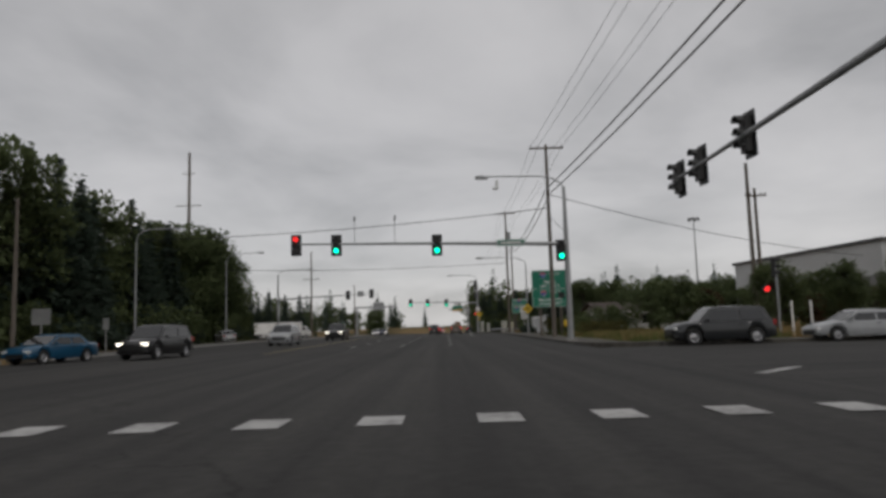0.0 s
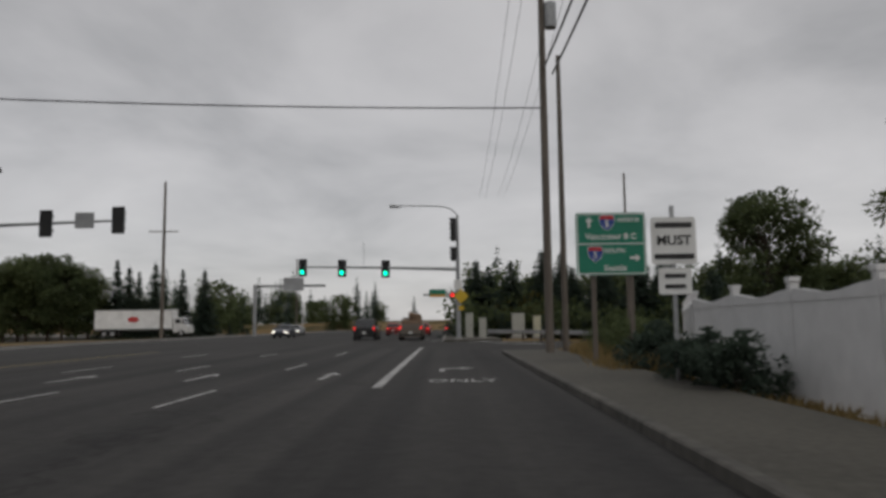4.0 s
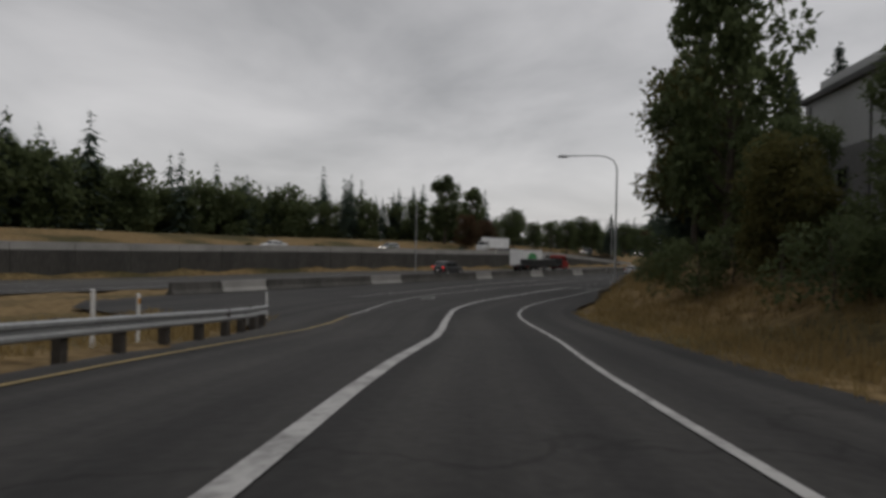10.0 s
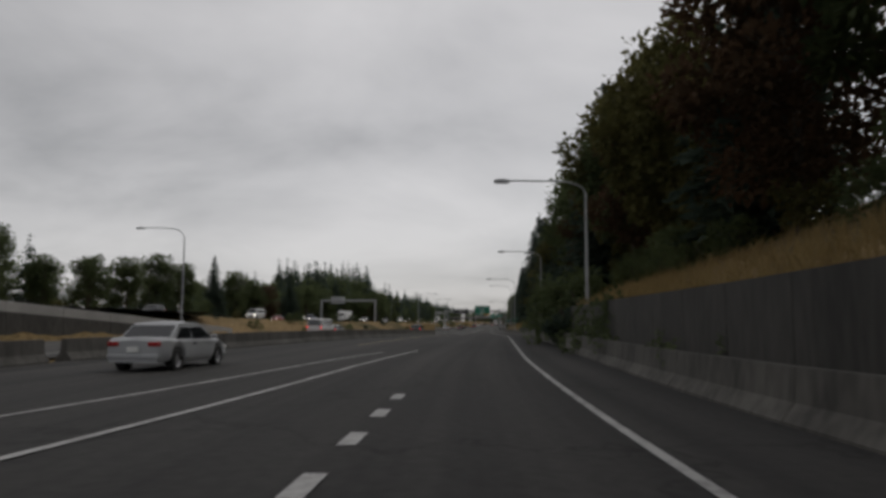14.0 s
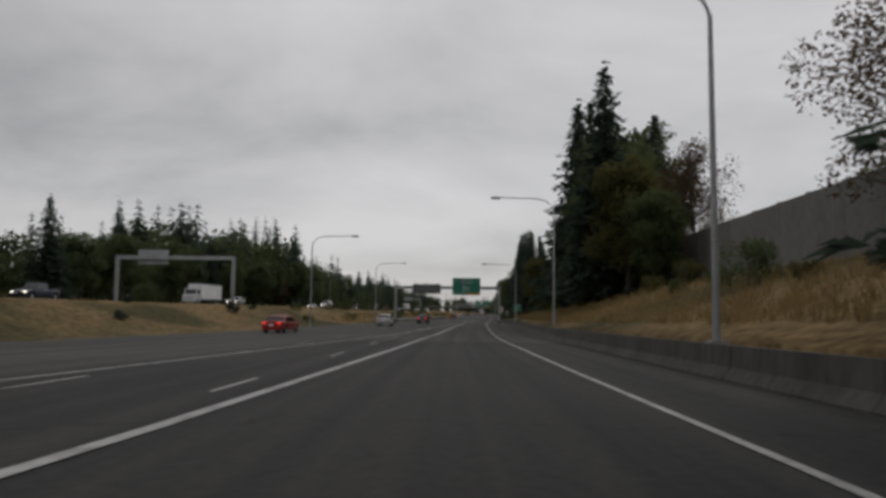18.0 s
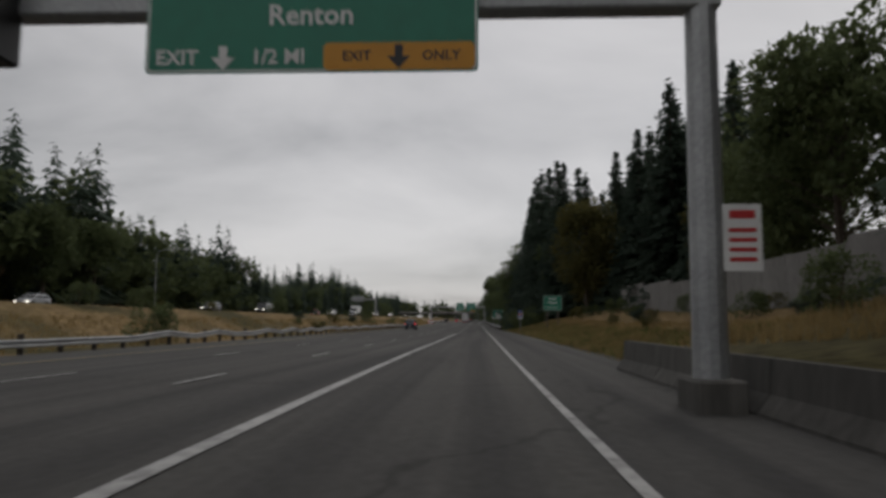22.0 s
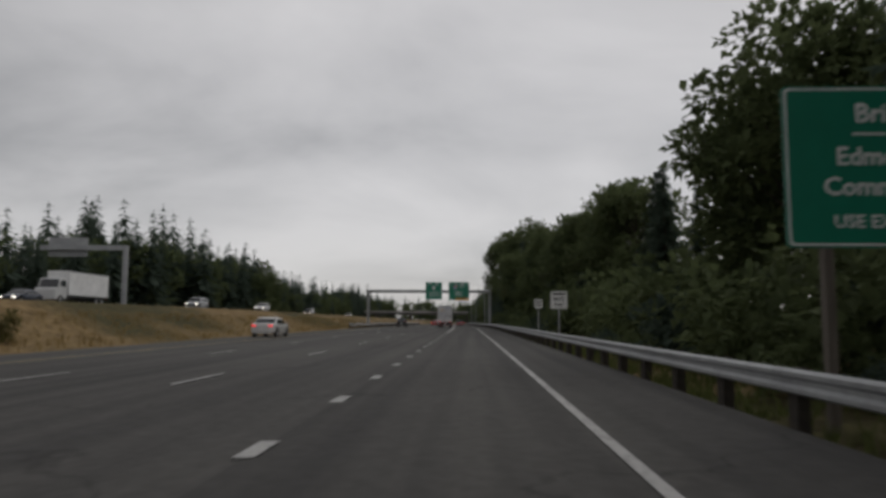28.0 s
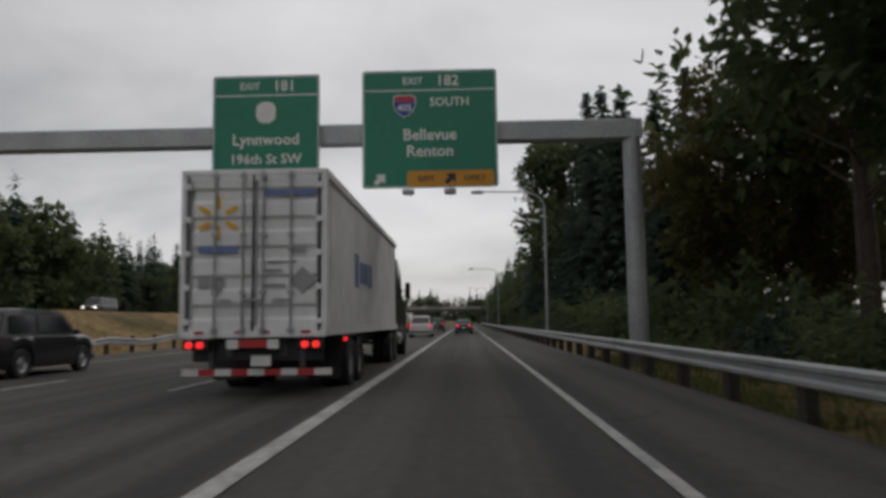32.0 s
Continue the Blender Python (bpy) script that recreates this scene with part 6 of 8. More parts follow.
# cantilever signs far along the avenue
for x, y, reach, side, h, wide in ((-19.8, 164, 9.0, 1, 6.6, True), (5.9, 186, 5.0, -1, 6.2, False)):
    root = thing("cantilever_sign", pose(x, y, avenue_z(y)), "cantilever sign seen from behind" if wide else "cantilever with a small green and yellow sign", "road sign")
    bm = bmesh.new()
    tube(bm, [(0, 0, -0.3), (0, 0, h)], 0.22, 10)
    part("column", bm, STEEL, root)
    bm = bmesh.new()
    tube(bm, [(0, 0, h - 0.2), (side * reach, 0, h - 0.2)], 0.17, 8)
    part("beam", bm, STEEL, root)
    p = board(root, side * reach * 0.55, h, 2.6, 1.7 if wide else 1.2, -0.25, STEEL if wide else GREEN_SIGN, False)
    if not wide:
        bar(p, 0, -0.38, 2.4, 0.36, AMBER_SHEET)

# ---- white fence ----
fence = thing("vinyl_fence", pose(10.25, 68.4, avenue_z(68)), "tall white vinyl privacy fence with gently curved tops", "fence")
for i in range(13):
    y0 = 2.44 * i
    bend = pose(0.24, 19.52, 0, 0, 0, -16) @ pose(-0.24, -19.52, 0) if i > 7 else Matrix()
    bm = bmesh.new()
    xo = 0.012 * y0
    box(bm, xo, y0 + 1.22, 0.95, 0.05, 2.3, 1.7)
    bm.transform(bend)
    part("fence_panel", bm, VINYL, fence)
    bm = bmesh.new()
    top = [(y0 + 0.1 + 2.24 * k / 8, 1.86 + 0.05 * math.cos(2 * math.pi * k / 8)) for k in range(9)]
    a = [bm.verts.new((xo + 0.04, q, z)) for q, z in top] + [bm.verts.new((xo + 0.04, y0 + 2.34, 1.7)), bm.verts.new((xo + 0.04, y0 + 0.1, 1.7))]
    b = [bm.verts.new((xo - 0.04, v.co.y, v.co.z)) for v in a]
    bm.faces.new(a)
    bm.faces.new(b[::-1])
    for k in range(len(a)):
        j = (k + 1) % len(a)
        bm.faces.new((a[j], a[k], b[k], b[j]))
    bm.transform(bend)
    part("fence_top", bm, VINYL, fence)
    bm = bmesh.new()
    box(bm, xo, y0, 1.0, 0.14, 0.14, 2.05)
    box(bm, xo, y0, 2.06, 0.18, 0.18, 0.08)
    bm.transform(bend)
    part("fence_post", bm, VINYL, fence)

# ---- the low house behind the fence ----
house = thing("house", pose(21.5, 84.5, 0.3, 0, 0, 8), "low single-storey house with a brown shingle roof", "house")
bm = bmesh.new()
box(bm, 0, 0, 1.2, 9.4, 7.0, 3.0)
part("wall", bm, HOUSE_WALL, house)
for side in (-1, 1):
    bm = bmesh.new()
    box(bm, 0, 0, 0, 10.4, 4.35, 0.14, pose(0, side * 2.02, 3.13, -side * 16.5))
    part("roof", bm, ROOFING, house)
    bm = bmesh.new()
    box(bm, 0, side * 4.1, 2.52, 10.45, 0.06, 0.2)
    part("fascia", bm, HOUSE_TRIM, house)
for side in (-1, 1):
    bm = bmesh.new()
    plate(bm, [(-3.5, 2.7), (3.5, 2.7), (0, 3.66)], -0.05, 0.05, pose(side * 4.68, 0, 0, 0, 0, 90))
    part("gable", bm, HOUSE_WALL, house)
for x in (-2.6, 0.4, 3.0):
    win = bmesh.new()
    box(win, x, -3.52, 1.75, 1.3, 0.08, 1.1)
    win = part("window", win, HOUSE_TRIM, house)
    bm = bmesh.new()
    box(bm, x, -3.57, 1.75, 1.14, 0.03, 0.94)
    part("pane", bm, GLASS_DARK, win)

# ---- the large building above the slip road ----
bx, by = Vector((104.4, 111.6, 0)), Vector((41.0, 102.2, 0))
along = (by - bx).normalized()
wide = (by - bx).length
ang = math.degrees(math.atan2(along.y, along.x))
root = thing("warehouse", pose(104.4, 111.6, -0.3, 0, 0, ang), "long two-tone warehouse with small dark windows and teal letters", "building")
# local frame: x along the facade, -y outwards to the slip road
for name, z0, z1, y_out, mtl in (("lower_wall", -4.0, 6.1, 0.0, GREY_WALL), ("upper_wall", 6.1, 9.6, 0.02, WHITE_WALL)):
    bm = bmesh.new()
    box(bm, wide / 2, 14 + y_out, (z0 + z1) / 2, wide, 28, z1 - z0)
    part(name, bm, mtl, root)
bm = bmesh.new()
box(bm, wide / 2, 14, 9.75, wide + 0.5, 28.6, 0.35)
part("roof_edge", bm, DARK_STEEL, root)
bm = bmesh.new()
box(bm, 4, 6, 10.4, 8.5, 10, 1.5)
part("stair_tower", bm, WHITE_WALL, root)
for i in range(12):
    bm = bmesh.new()
    x = 6 + 5.0 * i
    box(bm, x, -0.02, 4.3, 1.3, 0.14, 1.3)
    w = part("window", bm, DARK_STEEL, root)
    bm = bmesh.new()
    box(bm, x, -0.1, 4.3, 1.1, 0.04, 1.1)
    part("pane", bm, GLASS_DARK, w)
for i in range(8):
    bm = bmesh.new()
    box(bm, 1 + 8.2 * i, -0.03, 2.8, 0.12, 0.08, 13)
    part("seam", bm, DARK_STEEL, root)
for i, (w, z) in enumerate(((4.4, 8.9), (7.4, 7.9), (4.2, 7.0))):
    for k in range(6):
        bm = bmesh.new()
        box(bm, 30.0 + (k - 2.5) * w / 6, -0.08, z, w / 6 * 0.72, 0.12, 0.85 if i < 2 else 0.4, bevel=0.05)
        part("wall_letter", bm, TEAL if i else BLUE_SHEET, root)

# ---- gantries over the motorway ----
def gantry(s, o_right, o_left, beam_z, label):
    root = thing("sign_gantry", facing(s, 0), label, "sign gantry", "gantries")
    for o in (o_right, o_left):
        if o is None:
            continue
        bm = bmesh.new()
        tube(bm, [(o, 0, -1.0), (o, 0, beam_z + 0.3)], [0.3, 0.26], 12)
        part("column", bm, STEEL, root)
        bm = bmesh.new()
        box(bm, o, 0, 0.1, 0.8, 1.2, 0.6, bevel=0.04)
        part("footing", bm, CONCRETE_DARK, root)
    bm = bmesh.new()
    lo = o_left if o_left is not None else o_right - 12
    box(bm, (o_right + lo) / 2, 0, beam_z, o_right - lo + 0.6, 0.5, 0.62, bevel=0.04)
    part("beam", bm, STEEL, root)
    return root


def exit_sign(root, o, z, w, h, number, lines, amber, shield_no=None, leaving=False):
    p = board(root, o, z, w, h, -0.5, GREEN_SIGN)
    bar(p, 0, h / 2 - 0.62, w - 0.14, 0.04, WHITE_SHEET, "divider")
    letters("EXIT", 0.3, p, -0.5, h / 2 - 0.34, -0.006, WHITE_SHEET)
    letters(number, 0.46, p, 0.55, h / 2 - 0.34, -0.006, WHITE_SHEET)
    if shield_no:
        shield(p, -0.75, h / 2 - 1.1, 0.66, shield_no)
        letters("SOUTH", 0.36, p, 0.6, h / 2 - 1.0, -0.006, WHITE_SHEET)
    for text, size, dz in lines:
        letters(text, size, p, 0, h / 2 - dz, -0.006, WHITE_SHEET)
    if amber:
        mid, wide_a = amber
        b = bar(p, w * mid, -h / 2 + 0.27, w * wide_a, 0.48, AMBER_SHEET, "amber_panel")
        b.location.y = -0.003
        for k in (-0.9, 0.9):
            letters("EXIT" if k < 0 else "ONLY", 0.24, p, w * mid + k * w * wide_a * 0.31, -h / 2 + 0.27, -0.014, BLACK)
        for x, y, material in ((w * mid, -0.016, BLACK), (-w * 0.37, -0.012, WHITE_SHEET))[:2 if leaving else 1]:
            bm = bmesh.new()
            plate(bm, [(-0.07, 0.2), (0.07, 0.2), (0.07, 0), (0.2, 0), (0, -0.22), (-0.2, 0), (-0.07, 0)], y, y + 0.005, pose(x, 0, -h / 2 + 0.27, 0, -135 if leaving else 0, 0))
            part("arrow", bm, material, p)
    return p


root = gantry(418.5, 2.65, -18.6, 7.0, "steel sign gantry with green exit sign and message board")
root.matrix_basis = facing(418.5, -0.17, 0.15) @ Matrix.Diagonal((0.88, 0.88, 0.88, 1))
p = exit_sign(root, -4.05, 7.25, 5.7, 3.5, "182", (("Bellevue", 0.5, 1.9), ("Renton", 0.5, 2.5)), (0.265, 0.45), "405")
letters("EXIT", 0.36, p, -2.3, -1.48, -0.006, WHITE_SHEET)
letters("1/2 MI", 0.36, p, -0.55, -1.48, -0.006, WHITE_SHEET)
bm = bmesh.new()
plate(bm, [(-0.07, 0.2), (0.07, 0.2), (0.07, 0), (0.2, 0), (0, -0.22), (-0.2, 0), (-0.07, 0)], -0.012, -0.006, pose(-1.5, 0, -1.48))
part("arrow", bm, WHITE_SHEET, p)
bm = bmesh.new()
box(bm, -12.2, -0.55, 6.7, 5.7, 0.9, 1.9, bevel=0.05)
vms = part("message_board", bm, BLACK, root, "dark unlit message board")
for k in range(3):
    bm = bmesh.new()
    box(bm, -14.4 + 2.2 * k, -0.55, 7.78, 0.18, 0.18, 0.26)
    part("vent", bm, BLACK, vms)
bm = bmesh.new()
plate(bm, rounded(5.3, 1.5, 0.04), -1.02, -1.005, pose(-12.2, 0, 6.7))
part("display", bm, GLASS_DARK, vms)
bm = bmesh.new()
box(bm, -16.3, -0.6, 6.1, 2.2, 0.7, 0.06)
for k in range(5):
    box(bm, -15.4 - 0.45 * k, -0.92, 6.55, 0.05, 0.05, 0.95)
box(bm, -16.3, -0.92, 7.0, 2.2, 0.05, 0.05)
part("catwalk", bm, STEEL, root, "small steel catwalk with railings")
p = board(root, 3.1, 2.7, 0.62, 1.1, -0.4, WHITE_SHEET, False, "notice", 0.03)
bar(p, 0, 0.38, 0.42, 0.14, RED_SHEET)
for k in range(4):
    bar(p, 0, 0.12 - 0.16 * k, 0.44, 0.07, RED_SHEET)
root = gantry(735, 3.5, -20.5, 7.0, "steel sign gantry with two green exit signs")
exit_sign(root, -2.6, 7.05, 4.05, 3.6, "182", (("Bellevue", 0.48, 2.0), ("Renton", 0.48, 2.5)), (0.15, 0.64), "405", True)
p = exit_sign(root, -7.55, 7.1, 3.25, 3.4, "181", (("Lynnwood", 0.48, 2.0), ("196th St SW", 0.42, 2.6)), False)
bm = bmesh.new()
plate(bm, rounded(0.6, 0.66, 0.24), -0.012, -0.004, pose(0, 0, 0.55))
part("route_marker", bm, WHITE_SHEET, p, "white state route marker")
for x in (-3.2, -2.0):
    bm2 = bmesh.new()
    box(bm2, x, -0.9, 5.05, 0.06, 0.9, 0.06)
    box(bm2, x, -1.3, 4.98, 0.34, 0.2, 0.16, bevel=0.03)
    part("sign_lamp", bm2, STEEL, root)


def post_sign(s, o, w, h, z, label, material=WHITE_SHEET, posts=1, category="road sign", group=""):
    p0 = at(s, o)
    m = facing(s, o, 0)
    m.translation.z = p0.z
    root = thing("road_sign", m, label, category, group)
    p = board(root, 0, z, w, h, 0, material, material == GREEN_SIGN, r=0.06)
    drop = sit(p0.x, p0.y) - p0.z - 0.4
    for k in range(posts):
        x = 0 if posts == 1 else (-0.3 + 0.6 * k) * w
        post(root, x, drop, z + h * 0.3, 0.09 if posts == 1 else 0.13, STEEL if posts == 1 else WOOD)
    return p


p = post_sign(600.5, 3.95, 2.6, 2.15, 3.35, "green sign for Brier and a college on two posts", GREEN_SIGN, 2, group="green direction signs")
letters("Brier", 0.36, p, 0, 0.7, -0.006, WHITE_SHEET)
bar(p, 0, 0.43, 0.8, 0.03, WHITE_SHEET, "underline")
letters("Edmonds", 0.34, p, 0, 0.12, -0.006, WHITE_SHEET)
letters("Comm Coll", 0.34, p, 0, -0.28, -0.006, WHITE_SHEET)
letters("USE EXIT 181", 0.24, p, 0, -0.74, -0.006, WHITE_SHEET)
p = post_sign(494.5, 7.6, 2.15, 1.75, 3.65, "green sign for Bothell and Kirkland on two posts", GREEN_SIGN, 2, group="green direction signs")
letters("Bothell", 0.34, p, 0, 0.5, -0.006, WHITE_SHEET)
letters("Kirkland", 0.34, p, 0, 0.05, -0.006, WHITE_SHEET)
letters("NEXT RIGHT", 0.22, p, 0, -0.5, -0.006, WHITE_SHEET)
p = post_sign(517, 5.1, 0.72, 0.8, 2.3, "blue and red route shield on a post", WHITE_SHEET)
shield(p, 0, 0, 0.66)
p2 = board(p.parent, 0, 2.95, 0.62, 0.36, 0, BLUE_SHEET, False, "plate", 0.03)
letters("SOUTH", 0.16, p2, 0, 0, -0.006, WHITE_SHEET)
p = post_sign(637, 4.2, 1.05, 1.1, 2.6, "white sign with MUST EXIT in black letters")
letters("MUST", 0.27, p, 0, 0.05, -0.006, BLACK)
letters("EXIT", 0.27, p, 0, -0.32, -0.006, BLACK)
bar(p, 0, 0.38, 0.78, 0.1, BLACK)
for s, o, w in ((571, 3.3, 0.9), (648, 4.0, 0.62)):
    p = post_sign(s, o, w, w * 1.1, 2.6, "white lane rule sign behind the guard rail")
    bar(p, 0, 0.28 * w, 0.66 * w, 0.1 * w, BLACK)
    bar(p, 0, 0.0 * w, 0.66 * w, 0.1 * w, BLACK)
    bar(p, 0, -0.25 * w, 0.66 * w, 0.1 * w, BLACK)
p = post_sign(145, 4.3, 0.62, 1.2, 4.3, "white ramp meter sign with an arrow")
bar(p, 0, 0.42, 0.42, 0.1, RED_SHEET)
bar(p, 0, 0.2, 0.42, 0.1, BLACK)
bar(p, 0, -0.02, 0.42, 0.1, BLACK)
signal_head(p.parent, 0.0, -0.1, 3.1, "", 3, False, 0)
p = post_sign(65, -10.4, 1.2, 1.48, 3.0, "grey ramp lane sign with a dark upper panel", GREY_SHEET)
bar(p, 0.2, 0.5, 0.62, 0.42, BLACK)
bar(p, -0.38, 0.5, 0.22, 0.42, BLACK)
bar(p, -0.25, -0.1, 0.3, 0.3, BLACK)
bar(p, 0.25, -0.1, 0.3, 0.2, BLACK)
letters("ONLY", 0.2, p, 0, -0.55, -0.006, BLACK)
root = thing("warning_sign", facing(175, 2.95, 0), "amber diamond warning sign fixed beside the lamp", "road sign")
bm = bmesh.new()
plate(bm, [(0, 0.86), (0.86, 0), (0, -0.86), (-0.86, 0)], -0.02, 0.0, pose(0, 0, 2.95))
part("panel", bm, AMBER_SHEET, root)
for x, lean in ((-0.14, 6), (0.14, -6)):
    bm = bmesh.new()
    plate(bm, rounded(0.11, 0.86, 0.03), -0.026, -0.02, pose(x, 0, 2.95, 0, lean, 0))
    part("bar", bm, BLACK, root)
post(root, 0, 0, 3.4, 0.08, STEEL, 0.04)
# white delineator posts
for s, o in ((44, -12.4), (66, -9.9), (88, -9.9), (103, -10.4)):
    p0 = at(s, o)
    bm = bmesh.new()
    box(bm, 0, 0, 0.55, 0.1, 0.05, 1.3, bevel=0.01)
    solo("delineator", bm, WHITE_SHEET, pose(p0.x, p0.y, sit(p0.x, p0.y)), "white plastic delineator post in the grass", "post", "delineators")

# gantries of the northbound lanes, seen from behind
for s, o, left in ((383, -34, 16), (665, -37, 9)):
    p0 = at(s, o)
    m = facing(s, o)
    m.translation.z = sit(p0.x, p0.y)
    root = thing("sign_gantry", m, "pale steel gantry over the northbound lanes seen from behind", "sign gantry", "gantries")
    bm = bmesh.new()
    tube(bm, [(0, 0, -0.5), (0, 0, 6.4)], 0.28, 10)
    part("column", bm, STEEL, root)
    bm = bmesh.new()
    box(bm, -left / 2, 0, 6.2, left, 0.45, 0.5)
    part("beam", bm, STEEL, root)
    board(root, -left * 0.7, 6.3, 4.2, 2.0, 0.3, STEEL, False, "sign_back")
    if left > 10:
        bm = bmesh.new()
        tube(bm, [(-left, 0, -0.5), (-left, 0, 6.4)], 0.28, 10)
        part("column", bm, STEEL, root)

# overpass far ahead
bridge = thing("overpass", facing(1060, -8), "grey concrete overpass far ahead across the motorway", "bridge")
bm = bmesh.new()
box(bm, -6, 0, 6.3, 95, 9, 1.3)
part("deck", bm, CONCRETE_DARK, bridge)
for y in (-4.4, 4.4):
    bm = bmesh.new()
    box(bm, -6, y, 7.4, 95, 0.3, 1.0)
    part("parapet", bm, CONCRETE, bridge)
for x in (-46, -24, 12, 34):
    bm = bmesh.new()
    box(bm, x, 0, 2.6, 1.2, 7, 6.6)
    part("pier", bm, CONCRETE_DARK, bridge)

# ---- vehicles ----
PAINTS = {}


def paint(name, colour, rough=0.28):
    if name not in PAINTS:
        m = mat(name + "_car_paint", colour, tuple(c * 0.85 for c in colour), rough=rough, fine=3, broad=0.8)
        m.node_tree.nodes["Principled BSDF"].inputs["Coat Weight"].default_value = 0.5
        PAINTS[name] = m
    return PAINTS[name]


CHROME = mat("chrome", (0.6, 0.6, 0.6), (0.5, 0.5, 0.5), rough=0.2, metal=0.9)
BOX_WHITE = mat("dusty_white_panel", (0.8, 0.8, 0.79), (0.62, 0.62, 0.61), rough=0.5, fine=2, broad=0.5, bump=0.05)
BOX_SEAL = mat("grey_door_seal", (0.09, 0.09, 0.09), (0.06, 0.06, 0.06), rough=0.7)
CARDBOARD = mat("brown_load", (0.22, 0.15, 0.1), (0.14, 0.095, 0.065), rough=0.9, fine=4)
SIGN_BLUE = mat("blue_print", (0.1, 0.15, 0.34), (0.16, 0.2, 0.36), rough=0.5)
SPARK = mat("yellow_print", (0.75, 0.42, 0.03), (0.65, 0.36, 0.03), rough=0.5)
GREEN_PRINT = mat("green_print", (0.05, 0.28, 0.09), (0.04, 0.22, 0.07), rough=0.5)
PRINT_GREY = mat("grey_print", (0.34, 0.34, 0.34), (0.24, 0.24, 0.24), rough=0.6)
WHEELS = {}


def wheel(parent, x, y, r, w, steel=False):
    """A wheel with its axle along x; x is the outer face's side."""
    key = (r, w, steel)
    if key not in WHEELS:
        bm = bmesh.new()
        prof = [(-w / 2, r * 0.62), (-w / 2, r * 0.93), (-w * 0.36, r), (w * 0.36, r), (w / 2, r * 0.93), (w / 2, r * 0.62)]
        n = 20
        rings = [[bm.verts.new((a, b * math.cos(6.2832 * k / n), b * math.sin(6.2832 * k / n))) for a, b in prof] for k in range(n)]
        for k in range(n):
            a, b = rings[k], rings[(k + 1) % n]
            for j in range(len(prof)):
                i = (j + 1) % len(prof)
                bm.faces.new((a[j], a[i], b[i], b[j]))
        tyre = mesh(bm, "tyre", RUBBER)
        bm = bmesh.new()
        prof = [(w * 0.42, r * 0.64), (w * 0.34, r * 0.56), (w * 0.22, r * 0.5), (w * 0.3, r * 0.2), (w * 0.36, 0.03)]
        rings = [[bm.verts.new((a - (0.03 if (k % 4 == 0 and 0 < j < 3 and not steel) else 0), b * math.cos(6.2832 * k / n), b * math.sin(6.2832 * k / n))) for j, (a, b) in enumerate(prof)] for k in range(n)]
        for k in range(n):
            a, b = rings[k], rings[(k + 1) % n]
            for j in range(len(prof) - 1):
                bm.faces.new((a[j], a[j + 1], b[j + 1], b[j]))
        bm.faces.new([q[-1] for q in rings])
        bmesh.ops.recalc_face_normals(bm, faces=bm.faces)
        WHEELS[key] = tyre, mesh(bm, "rim", RIM)
    tyre, rim = WHEELS[key]
    hub = new("wheel", tyre)
    hub.parent = parent
    hub.matrix_basis = pose(x, y, r, 0, 0, 180 if x < 0 else 0)
    q = new("rim", rim)
    q.parent = hub
    return hub


SHAPES = {
    # length, half width, wheel radius, belt line, cabin (front foot, front top, rear top, rear foot), roof height, nose and tail heights
    "sedan": (4.7, 0.9, 0.33, 0.92, (1.25, 0.35, -1.05, -1.75), 1.45, 0.72, 0.98),
    "hatchback": (4.2, 0.88, 0.32, 0.95, (1.2, 0.35, -1.35, -1.95), 1.5, 0.74, 1.0),
    "suv": (4.75, 0.95, 0.38, 1.08, (1.25, 0.5, -1.75, -2.2), 1.78, 0.9, 1.1),
    "van": (5.2, 0.98, 0.36, 1.15, (1.95, 1.2, -2.35, -2.55), 2.05, 0.95, 1.15),
    "pickup": (5.6, 0.98, 0.4, 1.1, (1.15, 0.5, -0.55, -0.75), 1.85, 0.95, 1.12),
}


